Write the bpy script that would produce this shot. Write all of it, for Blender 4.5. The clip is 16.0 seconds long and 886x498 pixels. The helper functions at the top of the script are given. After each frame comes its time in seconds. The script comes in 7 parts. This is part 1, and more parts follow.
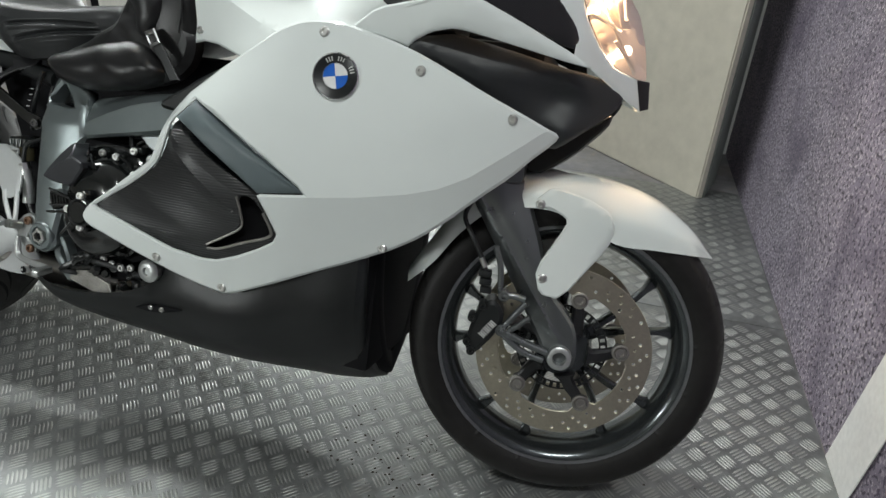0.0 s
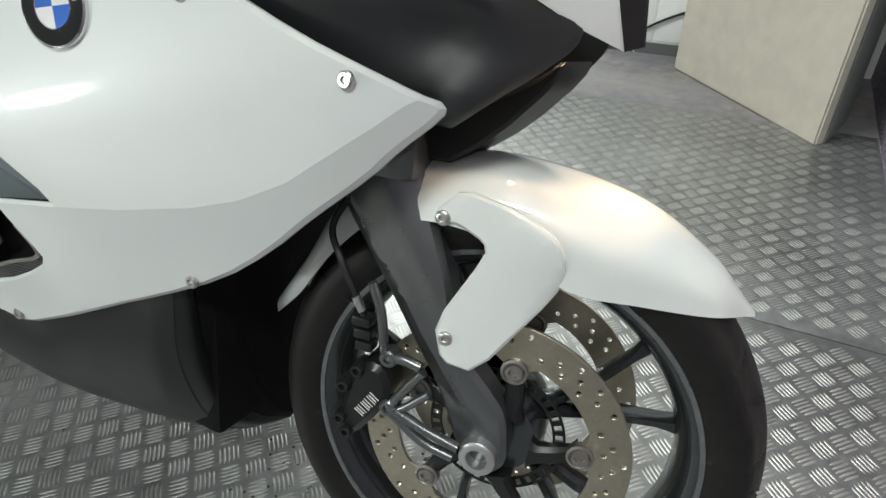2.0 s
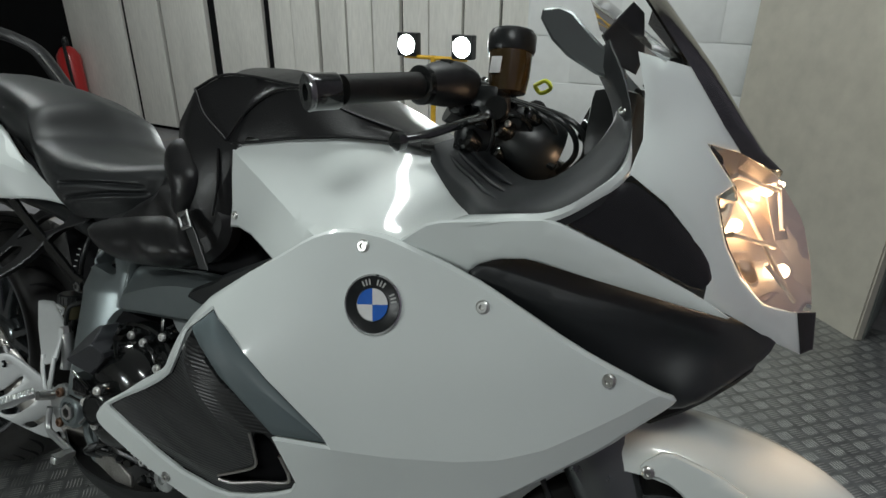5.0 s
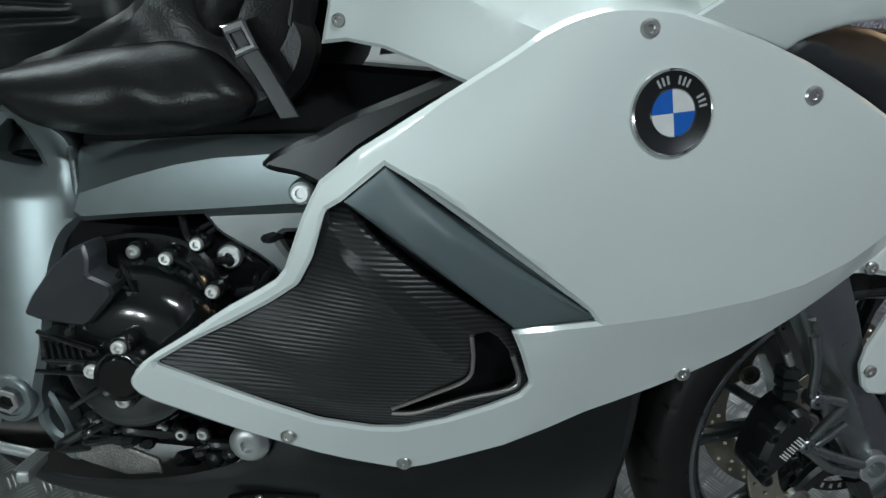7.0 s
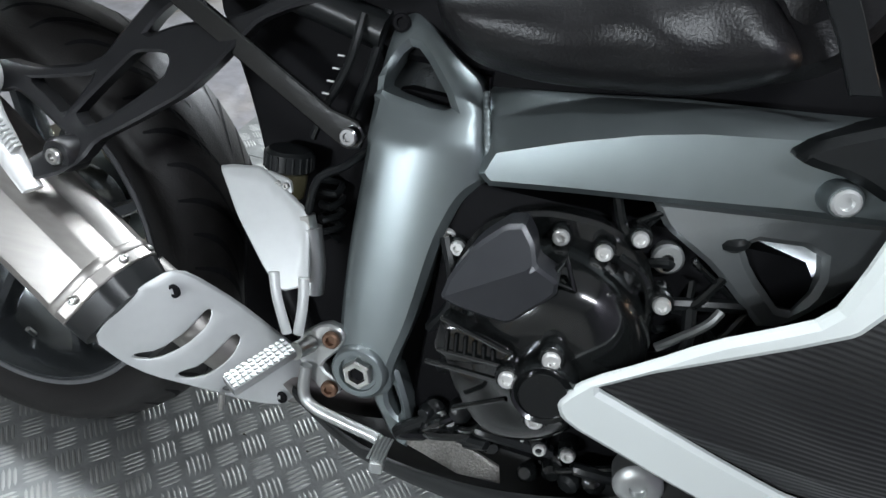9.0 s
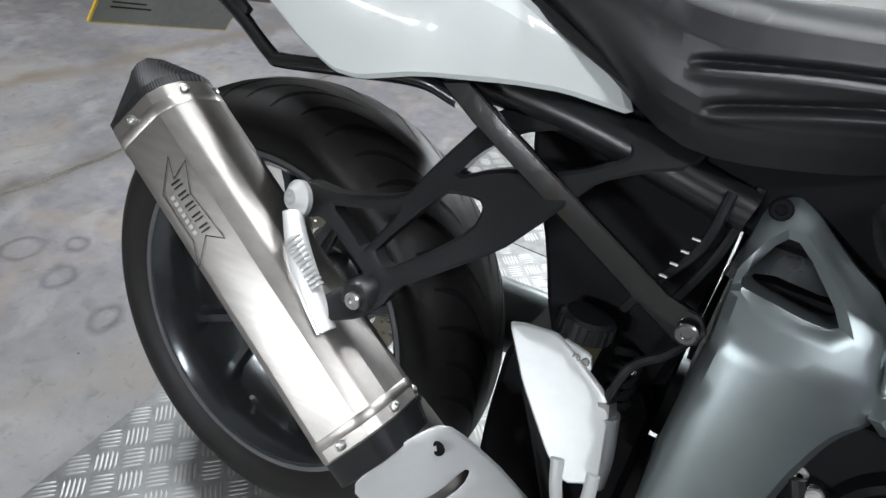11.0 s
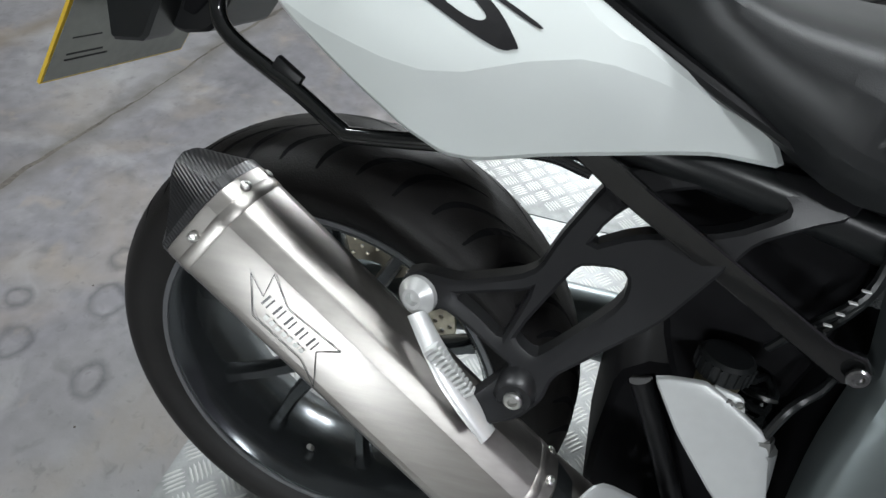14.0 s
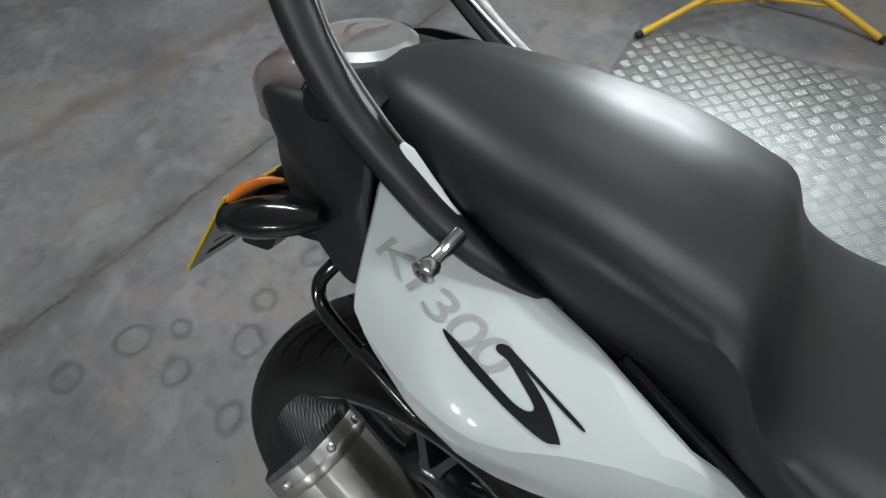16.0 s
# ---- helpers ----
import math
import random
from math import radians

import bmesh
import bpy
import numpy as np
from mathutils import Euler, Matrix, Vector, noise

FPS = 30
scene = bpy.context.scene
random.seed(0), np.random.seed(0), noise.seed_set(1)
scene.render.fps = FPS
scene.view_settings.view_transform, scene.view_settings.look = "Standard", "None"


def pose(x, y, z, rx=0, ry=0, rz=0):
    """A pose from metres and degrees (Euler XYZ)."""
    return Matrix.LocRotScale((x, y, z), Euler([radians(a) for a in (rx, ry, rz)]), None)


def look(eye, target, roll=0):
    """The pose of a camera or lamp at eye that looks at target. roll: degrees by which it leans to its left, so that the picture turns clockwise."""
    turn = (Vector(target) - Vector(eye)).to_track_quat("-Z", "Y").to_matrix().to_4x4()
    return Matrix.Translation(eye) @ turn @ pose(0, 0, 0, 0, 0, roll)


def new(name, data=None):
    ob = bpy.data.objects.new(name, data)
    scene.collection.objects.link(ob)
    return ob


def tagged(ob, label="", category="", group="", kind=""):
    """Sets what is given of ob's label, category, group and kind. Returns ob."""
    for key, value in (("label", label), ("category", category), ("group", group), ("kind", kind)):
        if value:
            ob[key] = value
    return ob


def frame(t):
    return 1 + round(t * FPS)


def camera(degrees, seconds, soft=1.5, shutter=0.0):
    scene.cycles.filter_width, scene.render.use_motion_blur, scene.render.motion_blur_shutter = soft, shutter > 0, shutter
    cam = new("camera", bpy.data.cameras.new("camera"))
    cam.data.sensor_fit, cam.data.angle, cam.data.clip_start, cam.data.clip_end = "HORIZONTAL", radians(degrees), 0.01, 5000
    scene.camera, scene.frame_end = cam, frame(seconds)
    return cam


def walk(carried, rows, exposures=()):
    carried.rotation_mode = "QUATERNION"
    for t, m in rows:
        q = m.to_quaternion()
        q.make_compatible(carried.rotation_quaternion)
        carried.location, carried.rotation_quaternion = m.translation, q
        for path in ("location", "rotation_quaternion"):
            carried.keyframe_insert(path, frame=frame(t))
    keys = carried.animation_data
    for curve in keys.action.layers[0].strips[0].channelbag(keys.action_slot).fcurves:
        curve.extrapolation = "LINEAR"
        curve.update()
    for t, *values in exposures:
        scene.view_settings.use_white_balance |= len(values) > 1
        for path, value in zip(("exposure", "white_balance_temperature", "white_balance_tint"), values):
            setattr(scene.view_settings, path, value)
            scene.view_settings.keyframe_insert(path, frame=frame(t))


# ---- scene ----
cam = camera(73.65, 16.0)
PATH = [
    (0, (1.6305, -0.8786, 0.9735), (1.3837, -0.0333, 0.4995), 2.63),
    (0.5, (1.6564, -0.7104, 0.8855), (1.4588, 0.1092, 0.3478), 1.11),
    (1, (1.7250, -0.5522, 0.8163), (1.4789, 0.2158, 0.2251), -0.02),
    (1.5, (1.7632, -0.4421, 0.8250), (1.4454, 0.2882, 0.2203), -0.53),
    (2, (1.7697, -0.3709, 0.8946), (1.3798, 0.3354, 0.3037), -2.43),
    (2.5, (1.7592, -0.3385, 0.9713), (1.2916, 0.3652, 0.4363), -2.36),
    (3, (1.7368, -0.3128, 1.0467), (1.2086, 0.4007, 0.5864), -2.05),
    (3.2, (1.7294, -0.3048, 1.0716), (1.1796, 0.4118, 0.6425), -1.72),
    (5.3, (1.5007, -0.5597, 1.1102), (1.1229, 0.2709, 0.7009), 2.02),
    (5.5, (1.4507, -0.5593, 1.0780), (1.1152, 0.2794, 0.6489), 2.88),
    (5.8, (1.358, -0.554, 1.032), (1.0919, 0.3, 0.6286), 3.5),
    (6, (1.2937, -0.5445, 1.0308), (1.0853, 0.3134, 0.5611), 3.93),
    (6.5, (1.1599, -0.5402, 0.9863), (1.0473, 0.3131, 0.4772), 3.98),
    (7, (1.0284, -0.5256, 0.9374), (1.0133, 0.3051, 0.3810), 4.46),
    (7.5, (0.9390, -0.5167, 0.8846), (0.9153, 0.2912, 0.2956), 4.74),
    (8, (0.8669, -0.4964, 0.8591), (0.8082, 0.2967, 0.2528), 6.59),
    (8.5, (0.7770, -0.4735, 0.8564), (0.6785, 0.3083, 0.2408), 7.47),
    (9, (0.692, -0.436, 0.869), (0.354, 1.062, -0.412), 6.5),
    (9.5, (0.637, -0.415, 0.888), (0.164, 1.072, -0.363), 5.9),
    (10, (0.57, -0.401, 0.903), (-0.082, 1.059, -0.298), 5.0),
    (10.2, (0.548, -0.398, 0.91), (-0.155, 1.04, -0.29), 4.9),
    (12.3, (0.426, -0.307, 0.915), (-0.356, 0.974, -0.407), 3.1),
    (12.5, (0.416, -0.306, 0.924), (-0.367, 0.979, -0.393), 2.9),
    (13, (0.368, -0.319, 0.934), (-0.257, 0.985, -0.447), 3.1),
    (13.5, (0.308, -0.329, 0.953), (-0.176, 1.015, -0.447), 2.5),
    (14, (0.248, -0.335, 0.985), (-0.131, 0.99, -0.465), 3.3),
    (14.5, (0.185, -0.316, 1.025), (-0.118, 1.043, -0.411), 4.5),
    (15, (0.162, -0.26, 1.088), (-0.228, 1.09, -0.334), 3.0),
    (15.5, (0.1935, -0.1824, 1.1498), (-0.1189, 0.4213, 0.4164), -3.01),
    (16, (0.2142, -0.1120, 1.2281), (-0.1448, 0.3758, 0.4324), -6.94),
]
EXPOSURES = [(0, -0.03, 6650, 11), (0.5, 0.1, 6650, 11), (1, 0.41, 6650, 11), (1.5, 0.48, 6680, 11), (2, 0.42, 6700, 11), (2.5, -0.05, 6700, 11), (3.2, -0.8, 6700, 11), (5.3, -0.7, 6450, 9), (6, -0.7, 6200, 8), (7, -0.4, 6050, 5), (8, 0.34, 6100, 14), (8.5, 0.38, 6100, 14), (9, 0.36, 6200, 15), (9.5, 0.4, 6300, 16), (10, 0.4, 6350, 17), (12.5, 0.05, 6400, 16), (14.5, -0.12, 6400, 14), (15, -0.24, 6400, 13), (16, -0.56, 6400, 12)]
walk(cam, [(t, look(eye, target, roll)) for t, eye, target, roll in PATH], EXPOSURES)

# ---------------------------------------------------------------- light
world = bpy.data.worlds.new("world")
scene.world = world
world.use_nodes = True
world.node_tree.nodes["Background"].inputs["Color"].default_value = (0.75, 0.8, 0.82, 1)
world.node_tree.nodes["Background"].inputs["Strength"].default_value = 0.25


def area_lamp(name, m, sx, sy, watts, colour=(1, 1, 1), spread=180):
    data = bpy.data.lights.new(name, "AREA")
    data.shape, data.size, data.size_y = "RECTANGLE", sx, sy
    data.energy, data.color, data.spread = watts, colour, radians(spread)
    ob = new(name, data)
    ob.matrix_world = m
    return ob


# strip lights under the ceiling, the twin work lights on their stands, the bike's own lamp
COOL = (0.93, 1, 0.985)
area_lamp("ceiling_strip_lamp", look((1.8, -1.35, 2.86), (1.8, -1.34, 0)), 0.7, 0.12, 35, COOL)
area_lamp("ceiling_strip_lamp", look((0.85, 0.9, 2.86), (0.85, 0.91, 0)), 1.5, 0.12, 48, COOL)
area_lamp("ceiling_strip_lamp", look((-1.6, 0.9, 2.86), (-1.6, 0.91, 0)), 1.5, 0.12, 55, COOL)
for lx in (-0.3, 0.0):
    area_lamp("work_lamp", look((lx, -1.97, 1.05), (lx + 0.35, 0, 0.6)), 0.09, 0.09, 6.5, (0.93, 1, 1), 160)
for lx in (-0.04, 0.262):
    area_lamp("work_lamp", look((lx, 2.055, 0.866), (lx, 0, 0.8)), 0.09, 0.09, 8, (0.93, 1, 1), 160)
for lx, ly, lz, lw in ((1.618, 0.213, 0.804, 6.5), (1.56, 0.165, 0.868, 3.2), (1.585, 0.25, 0.89, 1.8)):
    data = bpy.data.lights.new("headlamp_bulb", "POINT")
    data.energy, data.color, data.shadow_soft_size = lw, (1, 0.66, 0.4), 0.008
    new("headlamp_bulb", data).location = (lx, ly, lz)

# ---------------------------------------------------------------- tools
from mathutils import geometry
import itertools


def material(name, base, rough=0.5, metal=0.0, spread=0.12, scale=20.0, bump=0.0, bump_scale=200.0, coat=0.0, fleck=0.0, stretch=(1, 1, 1), spec=0.5):
    """A surface with two scales of mottling in colour and gloss and a fine relief."""
    m = bpy.data.materials.new(name)
    m.use_nodes = True
    nt = m.node_tree
    n, l = nt.nodes, nt.links
    p = n["Principled BSDF"]
    p.inputs["Metallic"].default_value = metal
    p.inputs["Specular IOR Level"].default_value = spec
    p.inputs["Coat Weight"].default_value = coat
    p.inputs["Coat Roughness"].default_value = 0.06
    co = n.new("ShaderNodeTexCoord")
    mp = n.new("ShaderNodeMapping")
    mp.inputs["Scale"].default_value = stretch
    l.new(co.outputs["Object"], mp.inputs["Vector"])
    big, small = n.new("ShaderNodeTexNoise"), n.new("ShaderNodeTexNoise")
    big.inputs["Scale"].default_value, small.inputs["Scale"].default_value = scale * 0.25, scale * 4
    big.inputs["Detail"].default_value, small.inputs["Detail"].default_value = 5, 4
    for t in (big, small):
        l.new(mp.outputs["Vector"], t.inputs["Vector"])
    mix = n.new("ShaderNodeMix")
    mix.data_type = "FLOAT"
    mix.inputs["Factor"].default_value = 0.4
    l.new(big.outputs["Fac"], mix.inputs["A"])
    l.new(small.outputs["Fac"], mix.inputs["B"])
    ramp = n.new("ShaderNodeValToRGB")
    ramp.color_ramp.elements[0].position, ramp.color_ramp.elements[1].position = 0.32, 0.68
    ramp.color_ramp.elements[0].color = (*[c * (1 - spread) for c in base], 1)
    ramp.color_ramp.elements[1].color = (*[min(1, c * (1 + spread)) for c in base], 1)
    l.new(mix.outputs["Result"], ramp.inputs["Fac"])
    l.new(ramp.outputs["Color"], p.inputs["Base Color"])
    rr = n.new("ShaderNodeMapRange")
    rr.inputs["To Min"].default_value, rr.inputs["To Max"].default_value = max(0.02, rough * 0.85), min(1, rough * 1.18)
    l.new(mix.outputs["Result"], rr.inputs["Value"])
    l.new(rr.outputs["Result"], p.inputs["Roughness"])
    if bump:
        fine = n.new("ShaderNodeTexNoise")
        fine.inputs["Scale"].default_value, fine.inputs["Detail"].default_value = bump_scale, 3
        l.new(mp.outputs["Vector"], fine.inputs["Vector"])
        b = n.new("ShaderNodeBump")
        b.inputs["Strength"].default_value, b.inputs["Distance"].default_value = bump, 0.002
        l.new(fine.outputs["Fac"], b.inputs["Height"])
        l.new(b.outputs["Normal"], p.inputs["Normal"])
    if fleck:
        v = n.new("ShaderNodeTexNoise")
        v.inputs["Scale"].default_value = 2600
        l.new(co.outputs["Object"], v.inputs["Vector"])
        ml = n.new("ShaderNodeMapRange")
        ml.inputs["From Min"].default_value, ml.inputs["From Max"].default_value = 0.55, 0.8
        ml.inputs["To Max"].default_value = fleck
        l.new(v.outputs["Fac"], ml.inputs["Value"])
        l.new(ml.outputs["Result"], p.inputs["Metallic"])
    return m


def carbon_weave(name, size=0.006, along="X"):
    """Twill weave of dark fibre under clear lacquer."""
    m = bpy.data.materials.new(name)
    m.use_nodes = True
    nt = m.node_tree
    n, l = nt.nodes, nt.links
    p = n["Principled BSDF"]
    p.inputs["Coat Weight"].default_value, p.inputs["Coat Roughness"].default_value = 0.2, 0.3
    co = n.new("ShaderNodeTexCoord")
    w = n.new("ShaderNodeTexWave")
    w.wave_type, w.bands_direction = "BANDS", along
    w.inputs["Scale"].default_value, w.inputs["Distortion"].default_value = 0.32 / size, 0.3
    l.new(co.outputs["Object"], w.inputs["Vector"])
    r = n.new("ShaderNodeValToRGB")
    r.color_ramp.elements[0].position, r.color_ramp.elements[1].position = 0.35, 0.75
    r.color_ramp.elements[0].color, r.color_ramp.elements[1].color = (0.004, 0.004, 0.005, 1), (0.013, 0.0138, 0.0145, 1)
    l.new(w.outputs["Fac"], r.inputs["Fac"])
    l.new(r.outputs["Color"], p.inputs["Base Color"])
    p.inputs["Roughness"].default_value = 0.38
    b = n.new("ShaderNodeBump")
    b.inputs["Strength"].default_value, b.inputs["Distance"].default_value = 0.5, 0.001
    l.new(w.outputs["Fac"], b.inputs["Height"])
    l.new(b.outputs["Normal"], p.inputs["Normal"])
    return m


def glow(name, colour, strength):
    m = bpy.data.materials.new(name)
    m.use_nodes = True
    nt = m.node_tree
    nt.nodes.remove(nt.nodes["Principled BSDF"])
    e = nt.nodes.new("ShaderNodeEmission")
    e.inputs["Color"].default_value, e.inputs["Strength"].default_value = (*colour, 1), strength
    nt.links.new(e.outputs["Emission"], nt.nodes["Material Output"].inputs["Surface"])
    return m


def glass(name, colour=(1, 1, 1), rough=0.02):
    m = bpy.data.materials.new(name)
    m.use_nodes = True
    p = m.node_tree.nodes["Principled BSDF"]
    p.inputs["Base Color"].default_value = (*colour, 1)
    p.inputs["Roughness"].default_value, p.inputs["Transmission Weight"].default_value, p.inputs["IOR"].default_value = rough, 1.0, 1.45
    return m


def link_mesh(name, me, mat, parent=None, label="", smooth=40):
    me.materials.append(mat)
    if smooth:
        me.polygons.foreach_set("use_smooth", [True] * len(me.polygons))
        me.set_sharp_from_angle(angle=radians(smooth))
    ob = new(name, me)
    if parent:
        ob.parent = parent
    return tagged(ob, label)


def part(name, bm, mat, parent=None, label="", smooth=40):
    me = bpy.data.meshes.new(name)
    bm.to_mesh(me)
    bm.free()
    return link_mesh(name, me, mat, parent, label, smooth)


def mirrored(name, ob, parent, label=""):
    """The same piece on the bike's other side."""
    bm = bmesh.new()
    bm.from_mesh(ob.data)
    for v in bm.verts:
        v.co.y = -v.co.y
    bmesh.ops.reverse_faces(bm, faces=bm.faces)
    return part(name, bm, ob.data.materials[0], parent, label, 20)


def rounded(pts, rounds=2, cut=0.22):
    """Closed outline with its corners cut round."""
    for _ in range(rounds):
        out = []
        for a, b in zip(pts, pts[1:] + pts[:1]):
            out += [(a[0] + (b[0] - a[0]) * cut, a[1] + (b[1] - a[1]) * cut), (b[0] + (a[0] - b[0]) * cut, b[1] + (a[1] - b[1]) * cut)]
        pts = out
    return pts


def spline(pts, n=6, closed=False):
    """Catmull-Rom curve through points of any dimension."""
    p = [Vector(q) for q in pts]
    out = []
    count = len(p) if closed else len(p) - 1
    for i in range(count):
        a = p[i - 1] if (i or closed) else p[0] * 2 - p[1]
        b, c = p[i], p[(i + 1) % len(p)]
        d = p[(i + 2) % len(p)] if (closed or i + 2 < len(p)) else c * 2 - b
        for k in range(n):
            t = k / n
            out.append(0.5 * ((2 * b) + (c - a) * t + (2 * a - 5 * b + 4 * c - d) * t * t + (3 * b - a - 3 * c + d) * t ** 3))
    if not closed:
        out.append(p[-1])
    return out


def area2(poly):
    return sum(a[0] * b[1] - b[0] * a[1] for a, b in zip(poly, poly[1:] + poly[:1])) / 2


def inside(poly, x, z):
    hit = False
    for (ax, az), (bx, bz) in zip(poly, poly[1:] + poly[:1]):
        if (az > z) != (bz > z) and x < (bx - ax) * (z - az) / (bz - az) + ax:
            hit = not hit
    return hit


def offset(poly, d):
    """Moves a closed outline inwards by d."""
    s = 1 if area2(poly) > 0 else -1
    out = []
    k = len(poly)
    for i in range(k):
        a, b, c = Vector(poly[i - 1]), Vector(poly[i]), Vector(poly[(i + 1) % k])
        e, g = (b - a), (c - b)
        if e.length < 1e-9 or g.length < 1e-9:
            out.append(tuple(b))
            continue
        e.normalize(), g.normalize()
        nrm = Vector((-e.y - g.y, e.x + g.x)) * s
        if nrm.length < 1e-6:
            nrm = Vector((-e.y, e.x)) * s
        nrm.normalize()
        cosine = max(0.5, nrm.dot(Vector((-e.y, e.x)) * s))
        q = b + nrm * d / cosine
        out.append((q.x, q.y))
    return out


def sheet(outline, height, thick=0.004, edge=0.003, step=0.02, holes=(), back=True, folds=()):
    """A moulded panel: its outline lies in (x, z), height(x, z) gives y, its skin is thick towards +y and its rim is rounded over by edge. folds: lines along which it is creased."""
    rings = [(list(outline), 1)] + [(list(h), -1) for h in holes]
    verts, edges, lift = [], [], []
    loops = []
    for ring, sign in rings:
        inner = offset(ring, edge * sign)
        for poly, drop in ((ring, edge * 0.9), (inner, 0.0)):
            k0 = len(verts)
            verts += [Vector(q) for q in poly]
            lift += [drop] * len(poly)
            edges += [(k0 + i, k0 + (i + 1) % len(poly)) for i in range(len(poly))]
            if drop:
                loops.append((k0, len(poly)))
    out = rings[0][0]
    xs, zs = [q[0] for q in out], [q[1] for q in out]
    clear = [offset(out, edge + step * 0.45)] + [offset(h, -(edge + step * 0.45)) for h in holes]
    creased = []
    for line in folds:
        last = None
        for (ax, az), (bx, bz) in zip(line, line[1:]):
            k = max(1, int(math.hypot(bx - ax, bz - az) / (step * 0.8)))
            for i in range(k + (1 if (bx, bz) == tuple(line[-1]) else 0)):
                q = (ax + (bx - ax) * i / k, az + (bz - az) * i / k)
                if not inside(out, *q) or not inside(offset(out, edge + 0.002), *q):
                    last = None
                    continue
                verts.append(Vector(q))
                lift.append(0.0)
                creased.append(q)
                if last is not None:
                    edges.append((last, len(verts) - 1))
                last = len(verts) - 1
    x = min(xs) + step / 2
    while x < max(xs):
        z = min(zs) + step / 2
        while z < max(zs):
            if inside(clear[0], x, z) and inside(out, x, z) and not any(inside(c, x, z) for c in clear[1:]) and all(abs(x - cx) + abs(z - cz) > step * 0.6 for cx, cz in creased):
                verts.append(Vector((x, z)))
                lift.append(0.0)
            z += step
        x += step
    v2, _, f2, ov, _, _ = geometry.delaunay_2d_cdt(verts, edges, [], 0, 1e-6)
    height_of = [lift[o[0]] if o else 0.0 for o in ov]
    bm = bmesh.new()
    top = [bm.verts.new((q.x, height(q.x, q.y) + h, q.y)) for q, h in zip(v2, height_of)]
    low = [bm.verts.new((q.x, height(q.x, q.y) + max(h, 0) * 0 + thick + edge, q.y)) for q, h in zip(v2, height_of)] if back else None
    used = {}
    for face in f2:
        cx, cz = sum(v2[i].x for i in face) / 3, sum(v2[i].y for i in face) / 3
        if not inside(out, cx, cz) or any(inside(h, cx, cz) for h in holes):
            continue
        ids = list(face)
        a, b, c = (v2[i] for i in ids[:3])
        if (b.x - a.x) * (c.y - a.y) - (b.y - a.y) * (c.x - a.x) < 0:
            ids.reverse()
        bm.faces.new([top[i] for i in ids])
        if back:
            bm.faces.new([low[i] for i in reversed(ids)])
        for i, j in zip(ids, ids[1:] + ids[:1]):
            used[(i, j)] = True
    if back:
        for i, j in list(used):
            if (j, i) not in used:
                bm.faces.new((top[j], top[i], low[i], low[j]))
    bmesh.ops.delete(bm, geom=[v for v in bm.verts if not v.link_faces], context="VERTS")
    return bm


def loft(sections, closed=True, caps=True):
    """Skin over a row of point loops of equal length."""
    bm = bmesh.new()
    rows = [[bm.verts.new(p) for p in s] for s in sections]
    k = len(rows[0])
    for a, b in zip(rows, rows[1:]):
        for i in range(k if closed else k - 1):
            j = (i + 1) % k
            bm.faces.new((a[i], a[j], b[j], b[i]))
    if caps and closed:
        bm.faces.new(list(reversed(rows[0])))
        bm.faces.new(rows[-1])
    bmesh.ops.recalc_face_normals(bm, faces=bm.faces)
    return bm


def tube(pts, r, k=10, n=6, smooth=True, flat=1.0):
    """A round or flattened rod along a path."""
    path = spline(pts, n) if smooth and len(pts) > 2 else [Vector(p) for p in pts]
    rows, up = [], None
    for i, p in enumerate(path):
        d = (path[min(i + 1, len(path) - 1)] - path[max(i - 1, 0)]).normalized()
        if up is None:
            up = Vector((0, 0, 1)) if abs(d.z) < 0.9 else Vector((0, 1, 0))
        side = d.cross(up).normalized()
        up = side.cross(d).normalized()
        rad = r(i / (len(path) - 1)) if callable(r) else r
        rows.append([p + rad * (math.cos(a) * side + flat * math.sin(a) * up) for a in (2 * math.pi * j / k for j in range(k))])
    return loft(rows)


def turned(profile, centre, axis=(0, -1, 0), k=24, caps=True):
    """A lathe body: (distance along the axis, radius) pairs about a centre."""
    d = Vector(axis).normalized()
    u = d.orthogonal().normalized()
    w = d.cross(u)
    c = Vector(centre)
    rows = [[c + d * s + r * (math.cos(a) * u + math.sin(a) * w) for a in (2 * math.pi * j / k for j in range(k))] for s, r in profile]
    return loft(rows, caps=caps)


def block(x0, y0, z0, x1, y1, z1, bevel=0.0):
    bm = bmesh.new()
    bmesh.ops.create_cube(bm, size=1)
    for v in bm.verts:
        v.co = (x0 if v.co.x < 0 else x1, y0 if v.co.y < 0 else y1, z0 if v.co.z < 0 else z1)
    if bevel:
        bmesh.ops.bevel(bm, geom=bm.edges[:], offset=bevel, segments=2, affect="EDGES", profile=0.6)
    return bm


def slab(outline, y0, y1, bevel=0.004):
    """A block of side profile (x, z) between two y, with its rims bevelled."""
    small = offset(outline, bevel)
    return loft([[(x, y, z) for x, z in poly] for poly, y in ((small, y0), (outline, y0 + bevel), (outline, y1 - bevel), (small, y1))])


def bolt(parent, mat, centre, r=0.007, axis=(0, -1, 0), tall=0.005, name="bolt", socket=True, label=""):
    prof = [(0, r), (tall * 0.7, r), (tall, r * 0.82)]
    if socket:
        prof += [(tall, r * 0.5), (tall * 0.35, r * 0.45)]
    return part(name, turned(prof, centre, axis, 14), mat, parent, label, 30)


def moved(bm, m):
    bmesh.ops.transform(bm, matrix=m, verts=bm.verts)
    return bm


